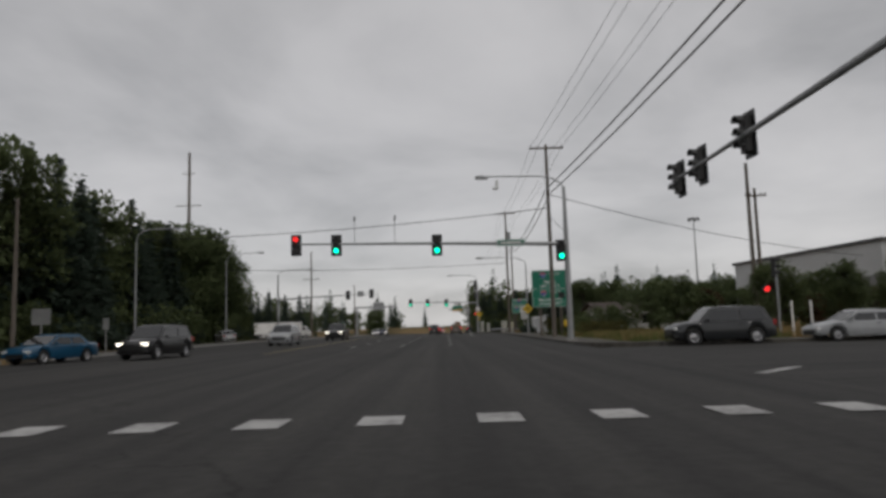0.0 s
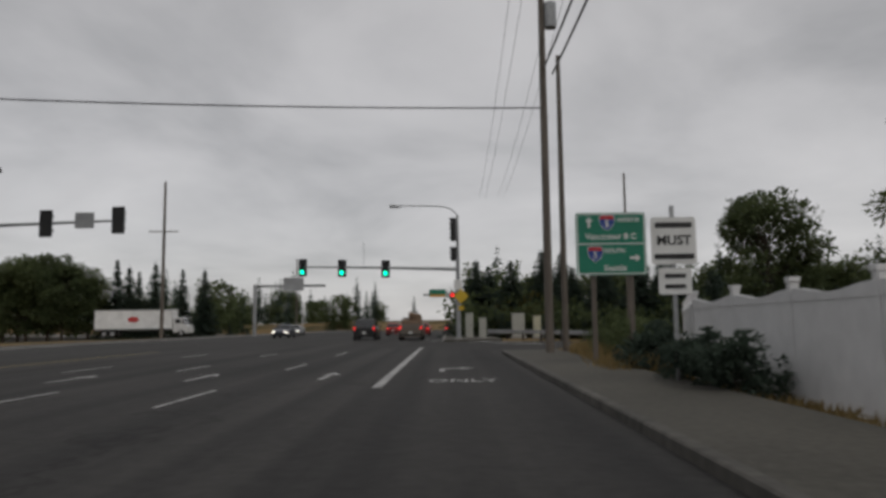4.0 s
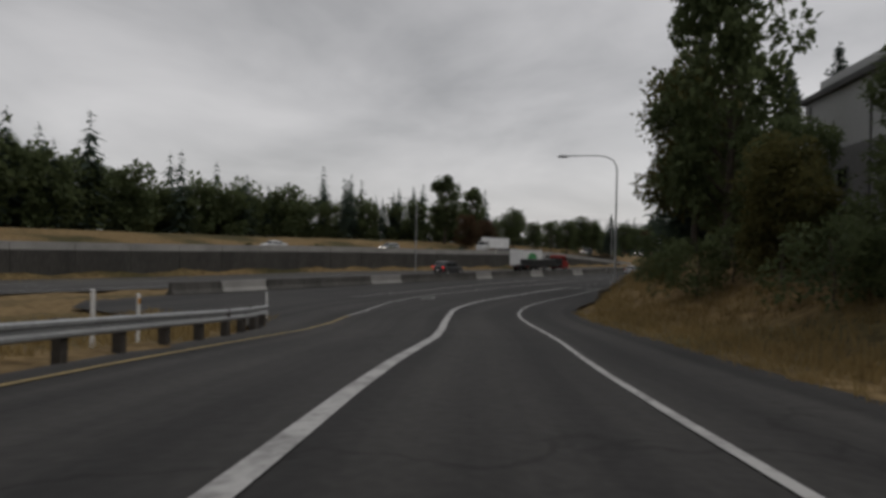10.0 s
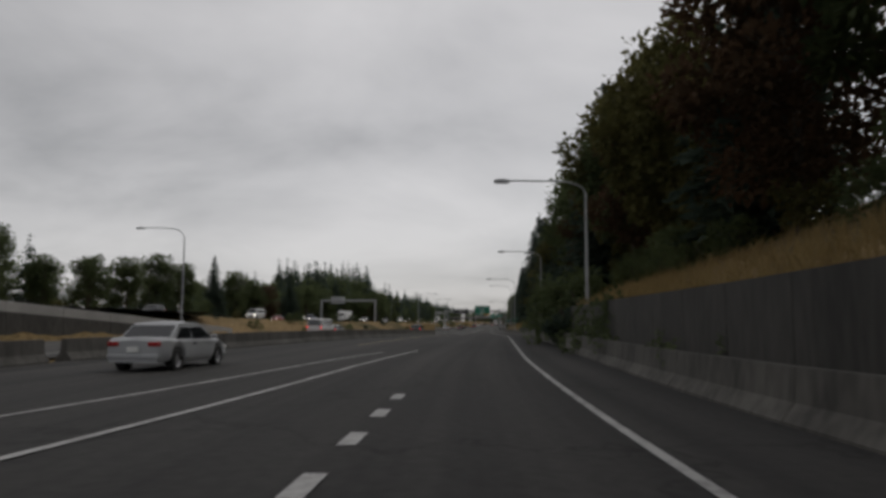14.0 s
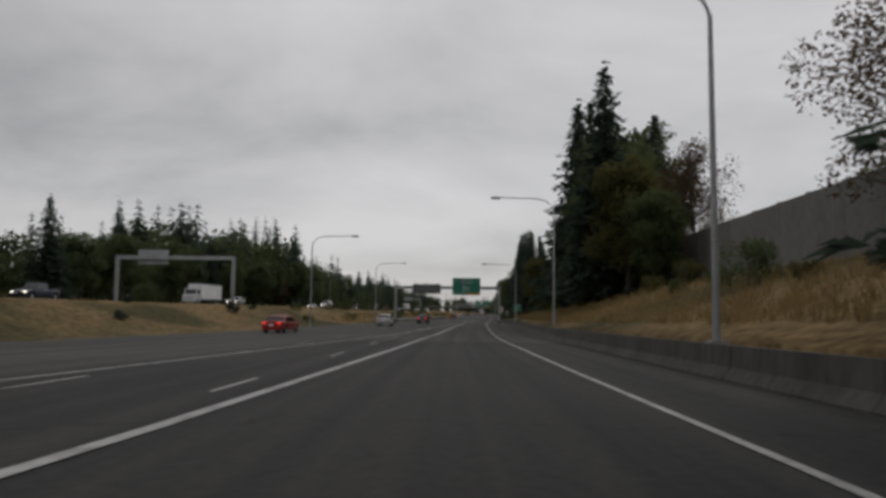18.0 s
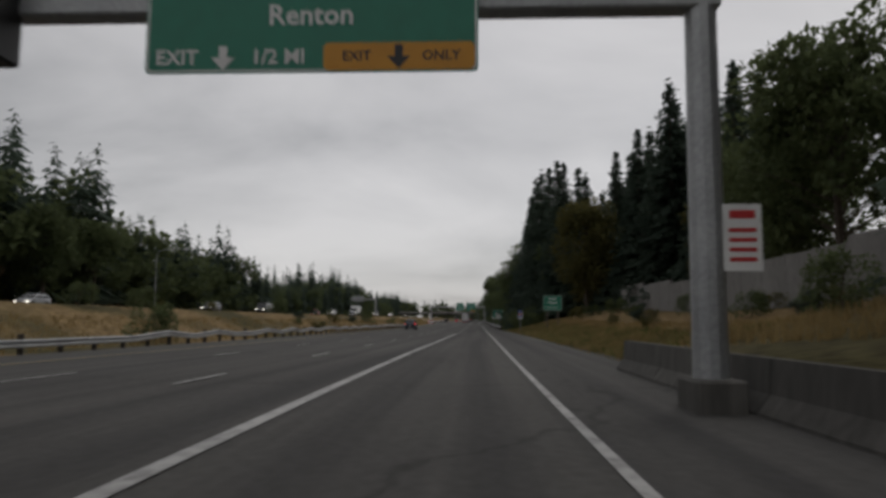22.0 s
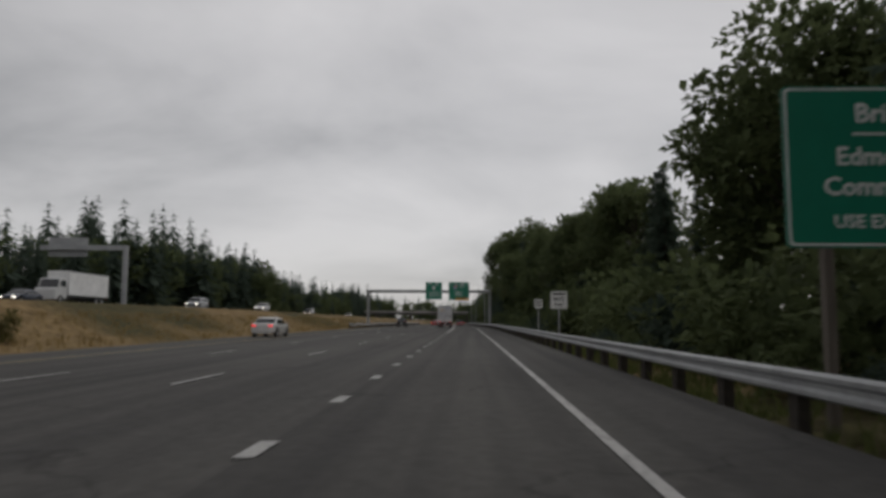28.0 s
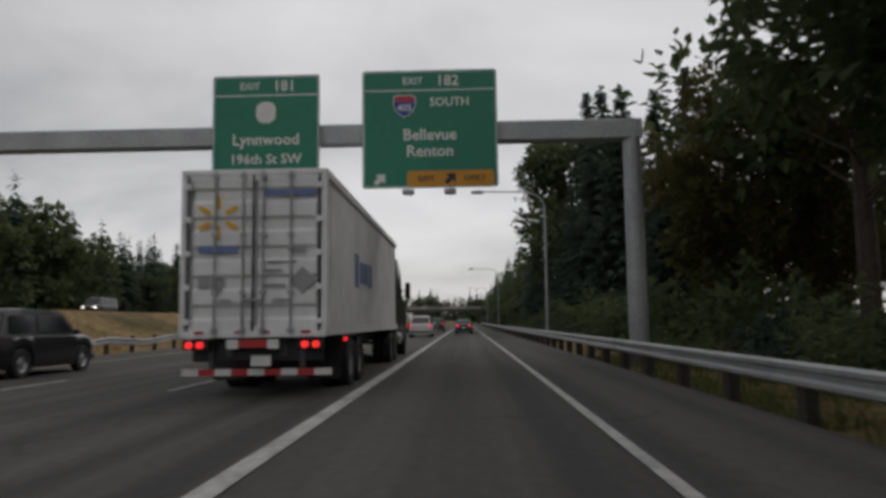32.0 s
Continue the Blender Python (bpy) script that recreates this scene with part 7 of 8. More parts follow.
def car(name, m, shape, colour, label, group="", head=None, tail=None, plate_bar=True):
    length, hw, r, belt, (f0, f1, r1, r0), top, nose, tail_z = SHAPES[shape]
    root = thing(name, m, label, "pickup truck" if shape == "pickup" else "van" if shape == "van" else "car", group)
    lh = length / 2
    yf, yr = lh - 0.9, -lh + 0.95
    tops = table([(-lh, tail_z * 0.9), (-lh + 0.12, tail_z), (r0 + 0.02, max(belt, tail_z)), (0, belt), (f0, belt), (lh - 0.5, nose + 0.12), (lh - 0.1, nose), (lh, nose - 0.14)])
    widths = table([(-lh, hw * 0.82), (-lh + 0.25, hw * 0.95), (-1, hw), (1, hw), (lh - 0.45, hw * 0.95), (lh - 0.1, hw * 0.82), (lh, hw * 0.68)])
    ys = sorted(set([round(v, 3) for v in np.linspace(-lh, lh, 17)] + [round(c + r * 1.17 * k, 3) for c in (yf, yr) for k in (-1.001, -0.95, -0.75, -0.4, 0, 0.4, 0.75, 0.95, 1.001)] + [lh - 0.1, -lh + 0.1]))
    bm = bmesh.new()
    rings = []
    for y in ys:
        sill = 0.24 if abs(y) < lh - 0.35 else 0.3
        for c in (yf, yr):
            if abs(y - c) < r * 1.17:
                sill = max(sill, r + math.sqrt((r * 1.17) ** 2 - (y - c) ** 2))
        w, t = widths(y), max(tops(y), sill + 0.04)
        low = min(sill + 0.12, t - 0.03)
        prof = [(w * 0.93, sill), (w, low), (w * 1.005, (low + t) / 2), (w * 0.965, t - 0.06 if t - 0.06 > low else t - 0.02), (w * 0.86, t), (0, t + 0.035)]
        loop = [(a, b) for a, b in prof] + [(-a, b) for a, b in prof[-2::-1]]
        rings.append([bm.verts.new((a, y, b)) for a, b in loop])
    k = len(rings[0])
    for a, b in zip(rings, rings[1:]):
        for j in range(k):
            bm.faces.new((a[j], b[j], b[(j + 1) % k], a[(j + 1) % k]))
    bm.faces.new(rings[0])
    bm.faces.new(rings[-1][::-1])
    # the cabin's painted shell
    cab = []
    for y, z, w in ((f0, belt - 0.05, hw * 0.9), (f1 + 0.12, top - 0.1, hw * 0.78), (f1, top - 0.025, hw * 0.72), ((f1 + r1) / 2, top, hw * 0.71), (r1, top - 0.03, hw * 0.72), (r1 - 0.12, top - 0.11, hw * 0.78), (r0, belt - 0.02, hw * 0.89)):
        cab.append([bm.verts.new((sx * w, y, z)) for sx in (-1, -0.6, 0.6, 1)])
        for v, dz in zip(cab[-1], (-0.025, 0, 0, -0.025)):
            v.co.z += dz if 0 < len(cab) - 1 < 6 else 0
    for a, b in zip(cab, cab[1:]):
        for j in range(3):
            bm.faces.new((a[j], a[j + 1], b[j + 1], b[j]))
    for j in (0, 3):
        foot = [bm.verts.new((cab[0][j].co.x, y, belt - 0.05)) for y in (f1, r1)]
        bm.faces.new([c[j] for c in cab[:3]] + [cab[3][j], foot[0]])
        bm.faces.new([cab[3][j]] + [c[j] for c in cab[4:]] + [foot[1], foot[0]])
    bmesh.ops.recalc_face_normals(bm, faces=bm.faces)
    for f in bm.faces:
        f.smooth = True
    body = part("body", bm, paint(*colour), root)
    me = body.data
    me.set_sharp_from_angle(angle=radians(32))

    def pane(pname, pts, out, parent=root, material=GLASS_DARK):
        b = bmesh.new()
        pts = [Vector(p) for p in pts]
        o = Vector(out).normalized()
        a = [b.verts.new(p + o * 0.018) for p in pts]
        c = [b.verts.new(p - o * 0.03) for p in pts]
        b.faces.new(a)
        for i in range(len(a)):
            b.faces.new((a[i], a[(i + 1) % len(a)], c[(i + 1) % len(a)], c[i]))
        bmesh.ops.recalc_face_normals(b, faces=b.faces)
        part(pname, b, material, parent)

    def along(p, q, t):
        return tuple(p[i] + (q[i] - p[i]) * t for i in range(3))
    bw, tw = hw * 0.9, hw * 0.78
    a0, a1 = (bw, f0, belt - 0.05), (tw, f1 + 0.12, top - 0.1)
    pane("windscreen", [along((-a0[0] * 0.93, *a0[1:]), (-a1[0] * 0.93, *a1[1:]), 0.12), along((a0[0] * 0.93, *a0[1:]), (a1[0] * 0.93, *a1[1:]), 0.12), along((a0[0] * 0.93, *a0[1:]), (a1[0] * 0.93, *a1[1:]), 0.97), along((-a0[0] * 0.93, *a0[1:]), (-a1[0] * 0.93, *a1[1:]), 0.97)], (0, 0.6, 0.8))
    b0, b1 = (hw * 0.89, r0, belt - 0.02), (tw, r1 - 0.12, top - 0.11)
    pane("rear_window", [along((s * b0[0] * 0.9, *b0[1:]), (s * b1[0] * 0.92, *b1[1:]), t) for s, t in ((-1, 0.14), (-1, 0.95), (1, 0.95), (1, 0.14))], (0, -0.8, 0.55))
    mid = (f1 + r1) / 2 - 0.05

    def side(y, t):
        return (bw + (tw - bw) * t, y, belt - 0.05 + (top - 0.14 - belt + 0.05) * t)
    for s in (-1, 1):
        fl = lambda p: (s * p[0], p[1], p[2])
        pane("side_window", [fl(side(f0 - 0.22, 0.14)), fl(side(f1 + 0.02, 0.9)), fl(side(mid + 0.05, 0.9)), fl(side(mid + 0.05, 0.14))], (s, 0, 0.25))
        if shape != "pickup":
            pane("side_window", [fl(side(mid - 0.05, 0.14)), fl(side(mid - 0.05, 0.9)), fl(side(r1 + 0.02, 0.9)), fl(side(r0 + 0.3, 0.14))], (s, 0, 0.25))
        b = bmesh.new()
        box(b, s * (hw + 0.08), f0 - 0.42, belt + 0.06, 0.2, 0.1, 0.14, bevel=0.03)
        part("wing_mirror", b, paint(*colour), root)
        b = bmesh.new()
        box(b, s * hw * 0.66, lh - 0.1, nose - 0.12, hw * 0.42, 0.16, 0.14, bevel=0.03)
        part("headlamp", b, LAMP_LIT if head else LAMP_CLEAR, root, "lit headlamp" if head else "clear headlamp")
        b = bmesh.new()
        if shape in ("sedan", "hatchback"):
            box(b, s * hw * 0.66, -lh + 0.06, tail_z - 0.17, hw * 0.38, 0.16, 0.15, bevel=0.03)
        else:
            box(b, s * hw * 0.82, -lh + 0.06, tail_z - 0.14, hw * 0.14, 0.16, 0.28, bevel=0.03)
        part("tail_lamp", b, BRAKE_LIT if tail else TAIL_RED, root, "lit red tail lamp" if tail else "red tail lamp")
        b = bmesh.new()
        box(b, s * (hw + 0.008), mid, 0.86 * belt, 0.03, 0.2, 0.035)
        part("door_handle", b, BLACK, root)
        for y in (yf, yr):
            wheel(root, s * (hw - 0.13), y, r, 0.23)
    b = bmesh.new()
    plate(b, rounded(hw * 1.15, 0.2, 0.05), lh - 0.06, lh + 0.015, pose(0, 0, nose - 0.3))
    part("grille", b, BLACK, root)
    for y0, nm, zz in ((lh - 0.13, "front_bumper", 0.42), (-lh + 0.1, "rear_bumper", 0.46)):
        b = bmesh.new()
        box(b, 0, y0, zz, hw * 1.72, 0.26, 0.18, bevel=0.05)
        part(nm, b, BLACK if shape != "sedan" else paint(*colour), root)
    if plate_bar:
        b = bmesh.new()
        box(b, 0, -lh - 0.04, 0.62 if shape != "sedan" else 0.66, 0.32, 0.03, 0.15)
        part("number_plate", b, WHITE_SHEET, root)
    if shape == "pickup":
        for s in (-1, 1):
            b = bmesh.new()
            box(b, s * (hw - 0.07), (-lh + r0) / 2, belt + 0.1, 0.1, lh + r0 - 0.05, 0.16, bevel=0.02)
            part("bed_side", b, paint(*colour), root)
        b = bmesh.new()
        box(b, 0, -lh + 0.05, belt + 0.04, hw * 1.75, 0.08, 0.24, bevel=0.02)
        part("tailgate", b, paint(*colour), root)
    return root


def ribbed(bm, x0, x1, z0, z1, y, depth, ribs, m=None):
    """A pressed door leaf facing -y whose face steps in and out between flat bands."""
    zs = [(z0, 0)]
    h = (z1 - z0) / ribs
    for i in range(ribs):
        z = z0 + i * h
        zs += [(z + 0.22 * h, 0), (z + 0.34 * h, depth), (z + 0.66 * h, depth), (z + 0.78 * h, 0)]
    zs.append((z1, 0))
    m = m or Matrix()
    a = [bm.verts.new(m @ Vector((x0, y + d, z))) for z, d in zs]
    b = [bm.verts.new(m @ Vector((x1, y + d, z))) for z, d in zs]
    for i in range(len(a) - 1):
        bm.faces.new((a[i], b[i], b[i + 1], a[i + 1]))
    return bm


def container_truck(m, length=12.4, w=2.5, z0=1.08, z1=3.98):
    """A tractor with a box trailer; the origin lies on the road under the rear doors, +y forward."""
    root = thing("container_truck", m, "white ribbed container trailer behind a dark tractor unit", "truck")
    hw = w / 2
    bm = bmesh.new()
    box(bm, 0, length / 2 + 0.06, (z0 + z1) / 2, w - 0.04, length - 0.12, z1 - z0 - 0.04)
    box_body = part("container", bm, BOX_WHITE, root, "white box with shallow side panels")
    # side panels, posts and rails
    n = 10
    for s in (-1, 1):
        for i in range(n):
            b = bmesh.new()
            y0 = 0.5 + (length - 0.9) * i / n
            box(b, s * (hw - 0.01), y0 + (length - 0.9) / n / 2, (z0 + z1) / 2, 0.03, (length - 0.9) / n - 0.02, z1 - z0 - 0.42, bevel=0.008)
            part("side_panel", b, BOX_WHITE, box_body)
        for zz, hh in ((z0 + 0.09, 0.18), (z1 - 0.07, 0.14)):
            b = bmesh.new()
            box(b, s * hw, length / 2, zz, 0.07, length, hh)
            part("side_rail", b, BOX_WHITE, box_body)
        b = bmesh.new()
        box(b, s * (hw - 0.02), 0.06, (z0 + z1) / 2, 0.1, 0.16, z1 - z0, bevel=0.015)
        part("corner_post", b, BOX_WHITE, box_body)
        b = bmesh.new()
        box(b, s * (hw - 0.1), -0.01, (z0 + z1) / 2, 0.035, 0.04, z1 - z0 - 0.3)
        part("door_seal", b, BOX_SEAL, box_body)
        for zz in np.linspace(z0 + 0.25, z1 - 0.3, 5):
            b = bmesh.new()
            box(b, s * (hw - 0.1), -0.035, zz, 0.12, 0.05, 0.1, bevel=0.01)
            part("hinge", b, BOX_WHITE, box_body)
        # door leaf with its bars
        b = bmesh.new()
        x0, x1 = (0.02, hw - 0.13) if s > 0 else (-hw + 0.13, -0.02)
        ribbed(b, x0 + 0.06, x1 - 0.02, z0 + 0.16, z1 - 0.2, -0.01, 0.05, 5)
        box(b, (x0 + x1) / 2, 0.005, z0 + 0.12, x1 - x0, 0.05, 0.09)
        box(b, (x0 + x1) / 2, 0.005, z1 - 0.15, x1 - x0, 0.05, 0.11)
        leaf = part("door", b, BOX_WHITE, root, "white ribbed steel door")
        for x in (x0 + (x1 - x0) * 0.14, x0 + (x1 - x0) * 0.58) if s > 0 else (x0 + (x1 - x0) * 0.42, x0 + (x1 - x0) * 0.86):
            b = bmesh.new()
            tube(b, [(x, -0.055, z0 + 0.03), (x, -0.055, z1 - 0.04)], 0.022, 8)
            for zz in (z0 + 0.1, z0 + 0.75, z0 + 1.75, z1 - 0.12):
                box(b, x, -0.05, zz, 0.1, 0.06, 0.07)
            part("lock_rod", b, STEEL, leaf)
            b = bmesh.new()
            tube(b, [(x, -0.09, z0 + 0.62), (x - 0.32 * s, -0.09, z0 + 0.6)], 0.016, 6)
            box(b, x - 0.2 * s, -0.07, z0 + 0.62, 0.16, 0.05, 0.05)
            part("lock_handle", b, STEEL, leaf)
        for x in (x0 + 0.2, x1 - 0.2):
            b = bmesh.new()
            box(b, x, -0.035, z0 + 0.07, 0.16, 0.02, 0.045)
            part("reflector", b, RED_SHEET, leaf)
    b = bmesh.new()
    box(b, 0, -0.02, (z0 + z1) / 2, 0.035, 0.03, z1 - z0 - 0.2)
    part("door_seal", b, BOX_SEAL, box_body)
    for zz, hh in ((z1 - 0.05, 0.1), (z0 + 0.03, 0.1)):
        b = bmesh.new()
        box(b, 0, 0.02, zz, w, 0.1, hh, bevel=0.01)
        part("door_frame", b, BOX_WHITE, box_body)
    # printed shapes
    cx, cz = -0.62, z0 + 2.05
    for i in range(6):
        b = bmesh.new()
        a = radians(60 * i + 90)
        plate(b, rounded(0.085, 0.24, 0.04), -0.012, 0.0, pose(cx + 0.27 * math.cos(a), -0.02, cz + 0.27 * math.sin(a), 0, -60 * i, 0))
        part("printed_ray", b, SPARK, root)
    for x, z, ww, hh, mm in ((-0.62, z0 + 1.5, 0.7, 0.12, SIGN_BLUE), (0.62, z1 - 0.42, 0.95, 0.1, SIGN_BLUE), (0.5, z0 + 1.27, 0.5, 0.04, PRINT_GREY), (0.75, z0 + 1.5, 0.3, 0.09, PRINT_GREY), (-0.86, z0 + 0.93, 0.2, 0.19, PRINT_GREY), (-0.62, z0 + 0.9, 0.2, 0.24, PRINT_GREY), (0.35, z0 + 0.86, 0.42, 0.07, PRINT_GREY), (0.35, z0 + 1.12, 0.3, 0.05, PRINT_GREY)):
        b = bmesh.new()
        box(b, x, -0.022, z, ww, 0.012, hh)
        part("printed_bar", b, mm, root)
    b = bmesh.new()
    plate(b, [(0.24, 0), (0, 0.24), (-0.24, 0), (0, -0.24)], -0.03, -0.018, pose(0.86, 0, z0 + 0.95))
    part("diamond_placard", b, PRINT_GREY, root)
    for y, ww, hh in ((3.5, 0.5, 0.72), (4.3, 0.6, 0.48), (5.0, 0.5, 0.5), (5.7, 0.45, 0.55)):
        for s in (-1, 1):
            b = bmesh.new()
            box(b, s * (hw + 0.012), y, z0 + 1.35, 0.014, ww, hh)
            part("printed_bar", b, SIGN_BLUE, root)
    # chassis, lamps and under-ride guard
    for s in (-1, 1):
        b = bmesh.new()
        box(b, s * 0.48, length / 2 + 0.1, z0 - 0.2, 0.12, length - 0.3, 0.3)
        part("chassis_beam", b, DARK_STEEL, root)
        b = bmesh.new()
        box(b, s * 1.0, 0.05, z0 - 0.14, 0.46, 0.1, 0.17, bevel=0.02)
        lamp_box = part("lamp_box", b, BLACK, root)
        for dx in (-0.1, 0.09):
            b = bmesh.new()
            tube(b, [(s * 1.0 + dx, -0.03, z0 - 0.14), (s * 1.0 + dx, 0.03, z0 - 0.14)], 0.062, 14)
            part("tail_lamp", b, BRAKE_LIT, lamp_box, "lit red tail lamp")
        b = bmesh.new()
        box(b, s * 0.8, 0.3, 0.75, 0.09, 0.1, 0.55)
        part("guard_strut", b, DARK_STEEL, root)
        b = bmesh.new()
        box(b, s * 0.92, 1.6, 0.66, 0.62, 0.02, 0.85)
        part("mud_flap", b, BLACK, root)
        b = bmesh.new()
        box(b, s * (hw + 0.01), 2.0, z0 - 0.1, 0.06, 0.1, 0.08)
        part("side_lamp", b, BRAKE_LIT, root)
    for i in range(9):
        b = bmesh.new()
        box(b, -1.16 + 0.29 * i, 0.27, 0.46, 0.29, 0.1, 0.11)
        part("guard_bar", b, RED_SHEET if i % 2 else WHITE_SHEET, root, "red stripe" if i % 2 else "white stripe")
    # black boxes added under the trailer, standing in for the shade there
    for nm, yy, zz, hh, ww in (("rear_crossmember", 0.35, z0 - 0.24, 0.4, 2.3), ("rear_crossmember", 2.2, 0.66, 0.6, 1.5)):
        b = bmesh.new()
        box(b, 0, yy, zz, ww, 0.12, hh, bevel=0.02)
        part(nm, b, BLACK, root)
    for x, ww in ((-0.35, 0.2), (0.35, 0.2)):
        b = bmesh.new()
        box(b, x, 0.02, z0 - 0.13, ww, 0.05, 0.16)
        part("marker_panel", b, WHITE_SHEET, root)
    b = bmesh.new()
    box(b, 0, 0.03, z0 - 0.12, 0.5, 0.06, 0.14)
    part("marker_panel", b, RED_SHEET, root)
    b = bmesh.new()
    box(b, 0.12, 0.1, z0 - 0.42, 0.34, 0.03, 0.18)
    part("number_plate", b, WHITE_SHEET, root)
    for y in (2.75, 4.0):
        b = bmesh.new()
        tube(b, [(-1.0, y, 0.5), (1.0, y, 0.5)], 0.08, 8)
        part("axle", b, DARK_STEEL, root)
        for x in (-1.13, -0.82, 0.82, 1.13):
            wheel(root, x, y, 0.5, 0.27, True)
    # tractor
    c0 = length + 0.9
    navy = paint("dark_navy", (0.02, 0.022, 0.03))
    b = bmesh.new()
    box(b, 0, length + 2.0, 0.9, 0.9, 7.4, 0.26)
    part("tractor_chassis", b, DARK_STEEL, root)
    b = bmesh.new()
    prof = [(c0, 0.95), (c0, 3.55), (c0 + 0.5, 3.6), (c0 + 1.7, 3.2), (c0 + 2.3, 2.2), (c0 + 4.1, 1.95), (c0 + 4.25, 0.7), (c0 + 2.2, 0.62)]
    a = [b.verts.new((-1.18, y, z)) for y, z in prof]
    d = [b.verts.new((1.18, y, z)) for y, z in prof]
    b.faces.new(a)
    b.faces.new(d[::-1])
    for i in range(len(a)):
        b.faces.new((a[i], d[i], d[(i + 1) % len(a)], a[(i + 1) % len(a)]))
    bmesh.ops.recalc_face_normals(b, faces=b.faces)
    bmesh.ops.bevel(b, geom=list(b.edges), offset=0.06, segments=1, affect="EDGES")
    part("tractor_cab", b, navy, root, "dark blue-black tractor cab")
    for s in (-1, 1):
        b = bmesh.new()
        plate(b, [(c0 + 0.95, 2.2), (c0 + 1.95, 2.2), (c0 + 1.6, 2.9), (c0 + 0.95, 2.95)], -0.01, 0.01, Matrix.Translation((s * 1.19, 0, 0)) @ Matrix(((0, 1, 0, 0), (1, 0, 0, 0), (0, 0, 1, 0), (0, 0, 0, 1))))
        part("side_window", b, GLASS_DARK, root)
        b = bmesh.new()
        box(b, s * 1.42, c0 + 1.95, 2.5, 0.2, 0.12, 0.6, bevel=0.03)
        box(b, s * 1.28, c0 + 1.95, 2.5, 0.2, 0.04, 0.04)
        part("wing_mirror", b, BLACK, root)
        b = bmesh.new()
        tube(b, [(s * 0.95, c0 + 0.1, 0.75), (s * 0.95, c0 + 1.6, 0.75)], 0.3, 12)
        part("fuel_tank", b, CHROME, root)
        b = bmesh.new()
        tube(b, [(s * 1.05, c0 - 0.1, 0.9), (s * 1.05, c0 - 0.1, 3.7)], 0.07, 10)
        part("exhaust_stack", b, CHROME, root)
        wheel(root, s * 1.05, c0 + 3.3, 0.5, 0.3, True)
        for y in (length - 1.6, length - 0.3):
            wheel(root, s * 1.13, y, 0.5, 0.27, True)
            wheel(root, s * 0.82, y, 0.5, 0.27, True)
    b = bmesh.new()
    box(b, 0, length + 0.1, 0.62, 2.2, 2.6, 0.04)
    part("mud_guard", b, BLACK, root)
    return root


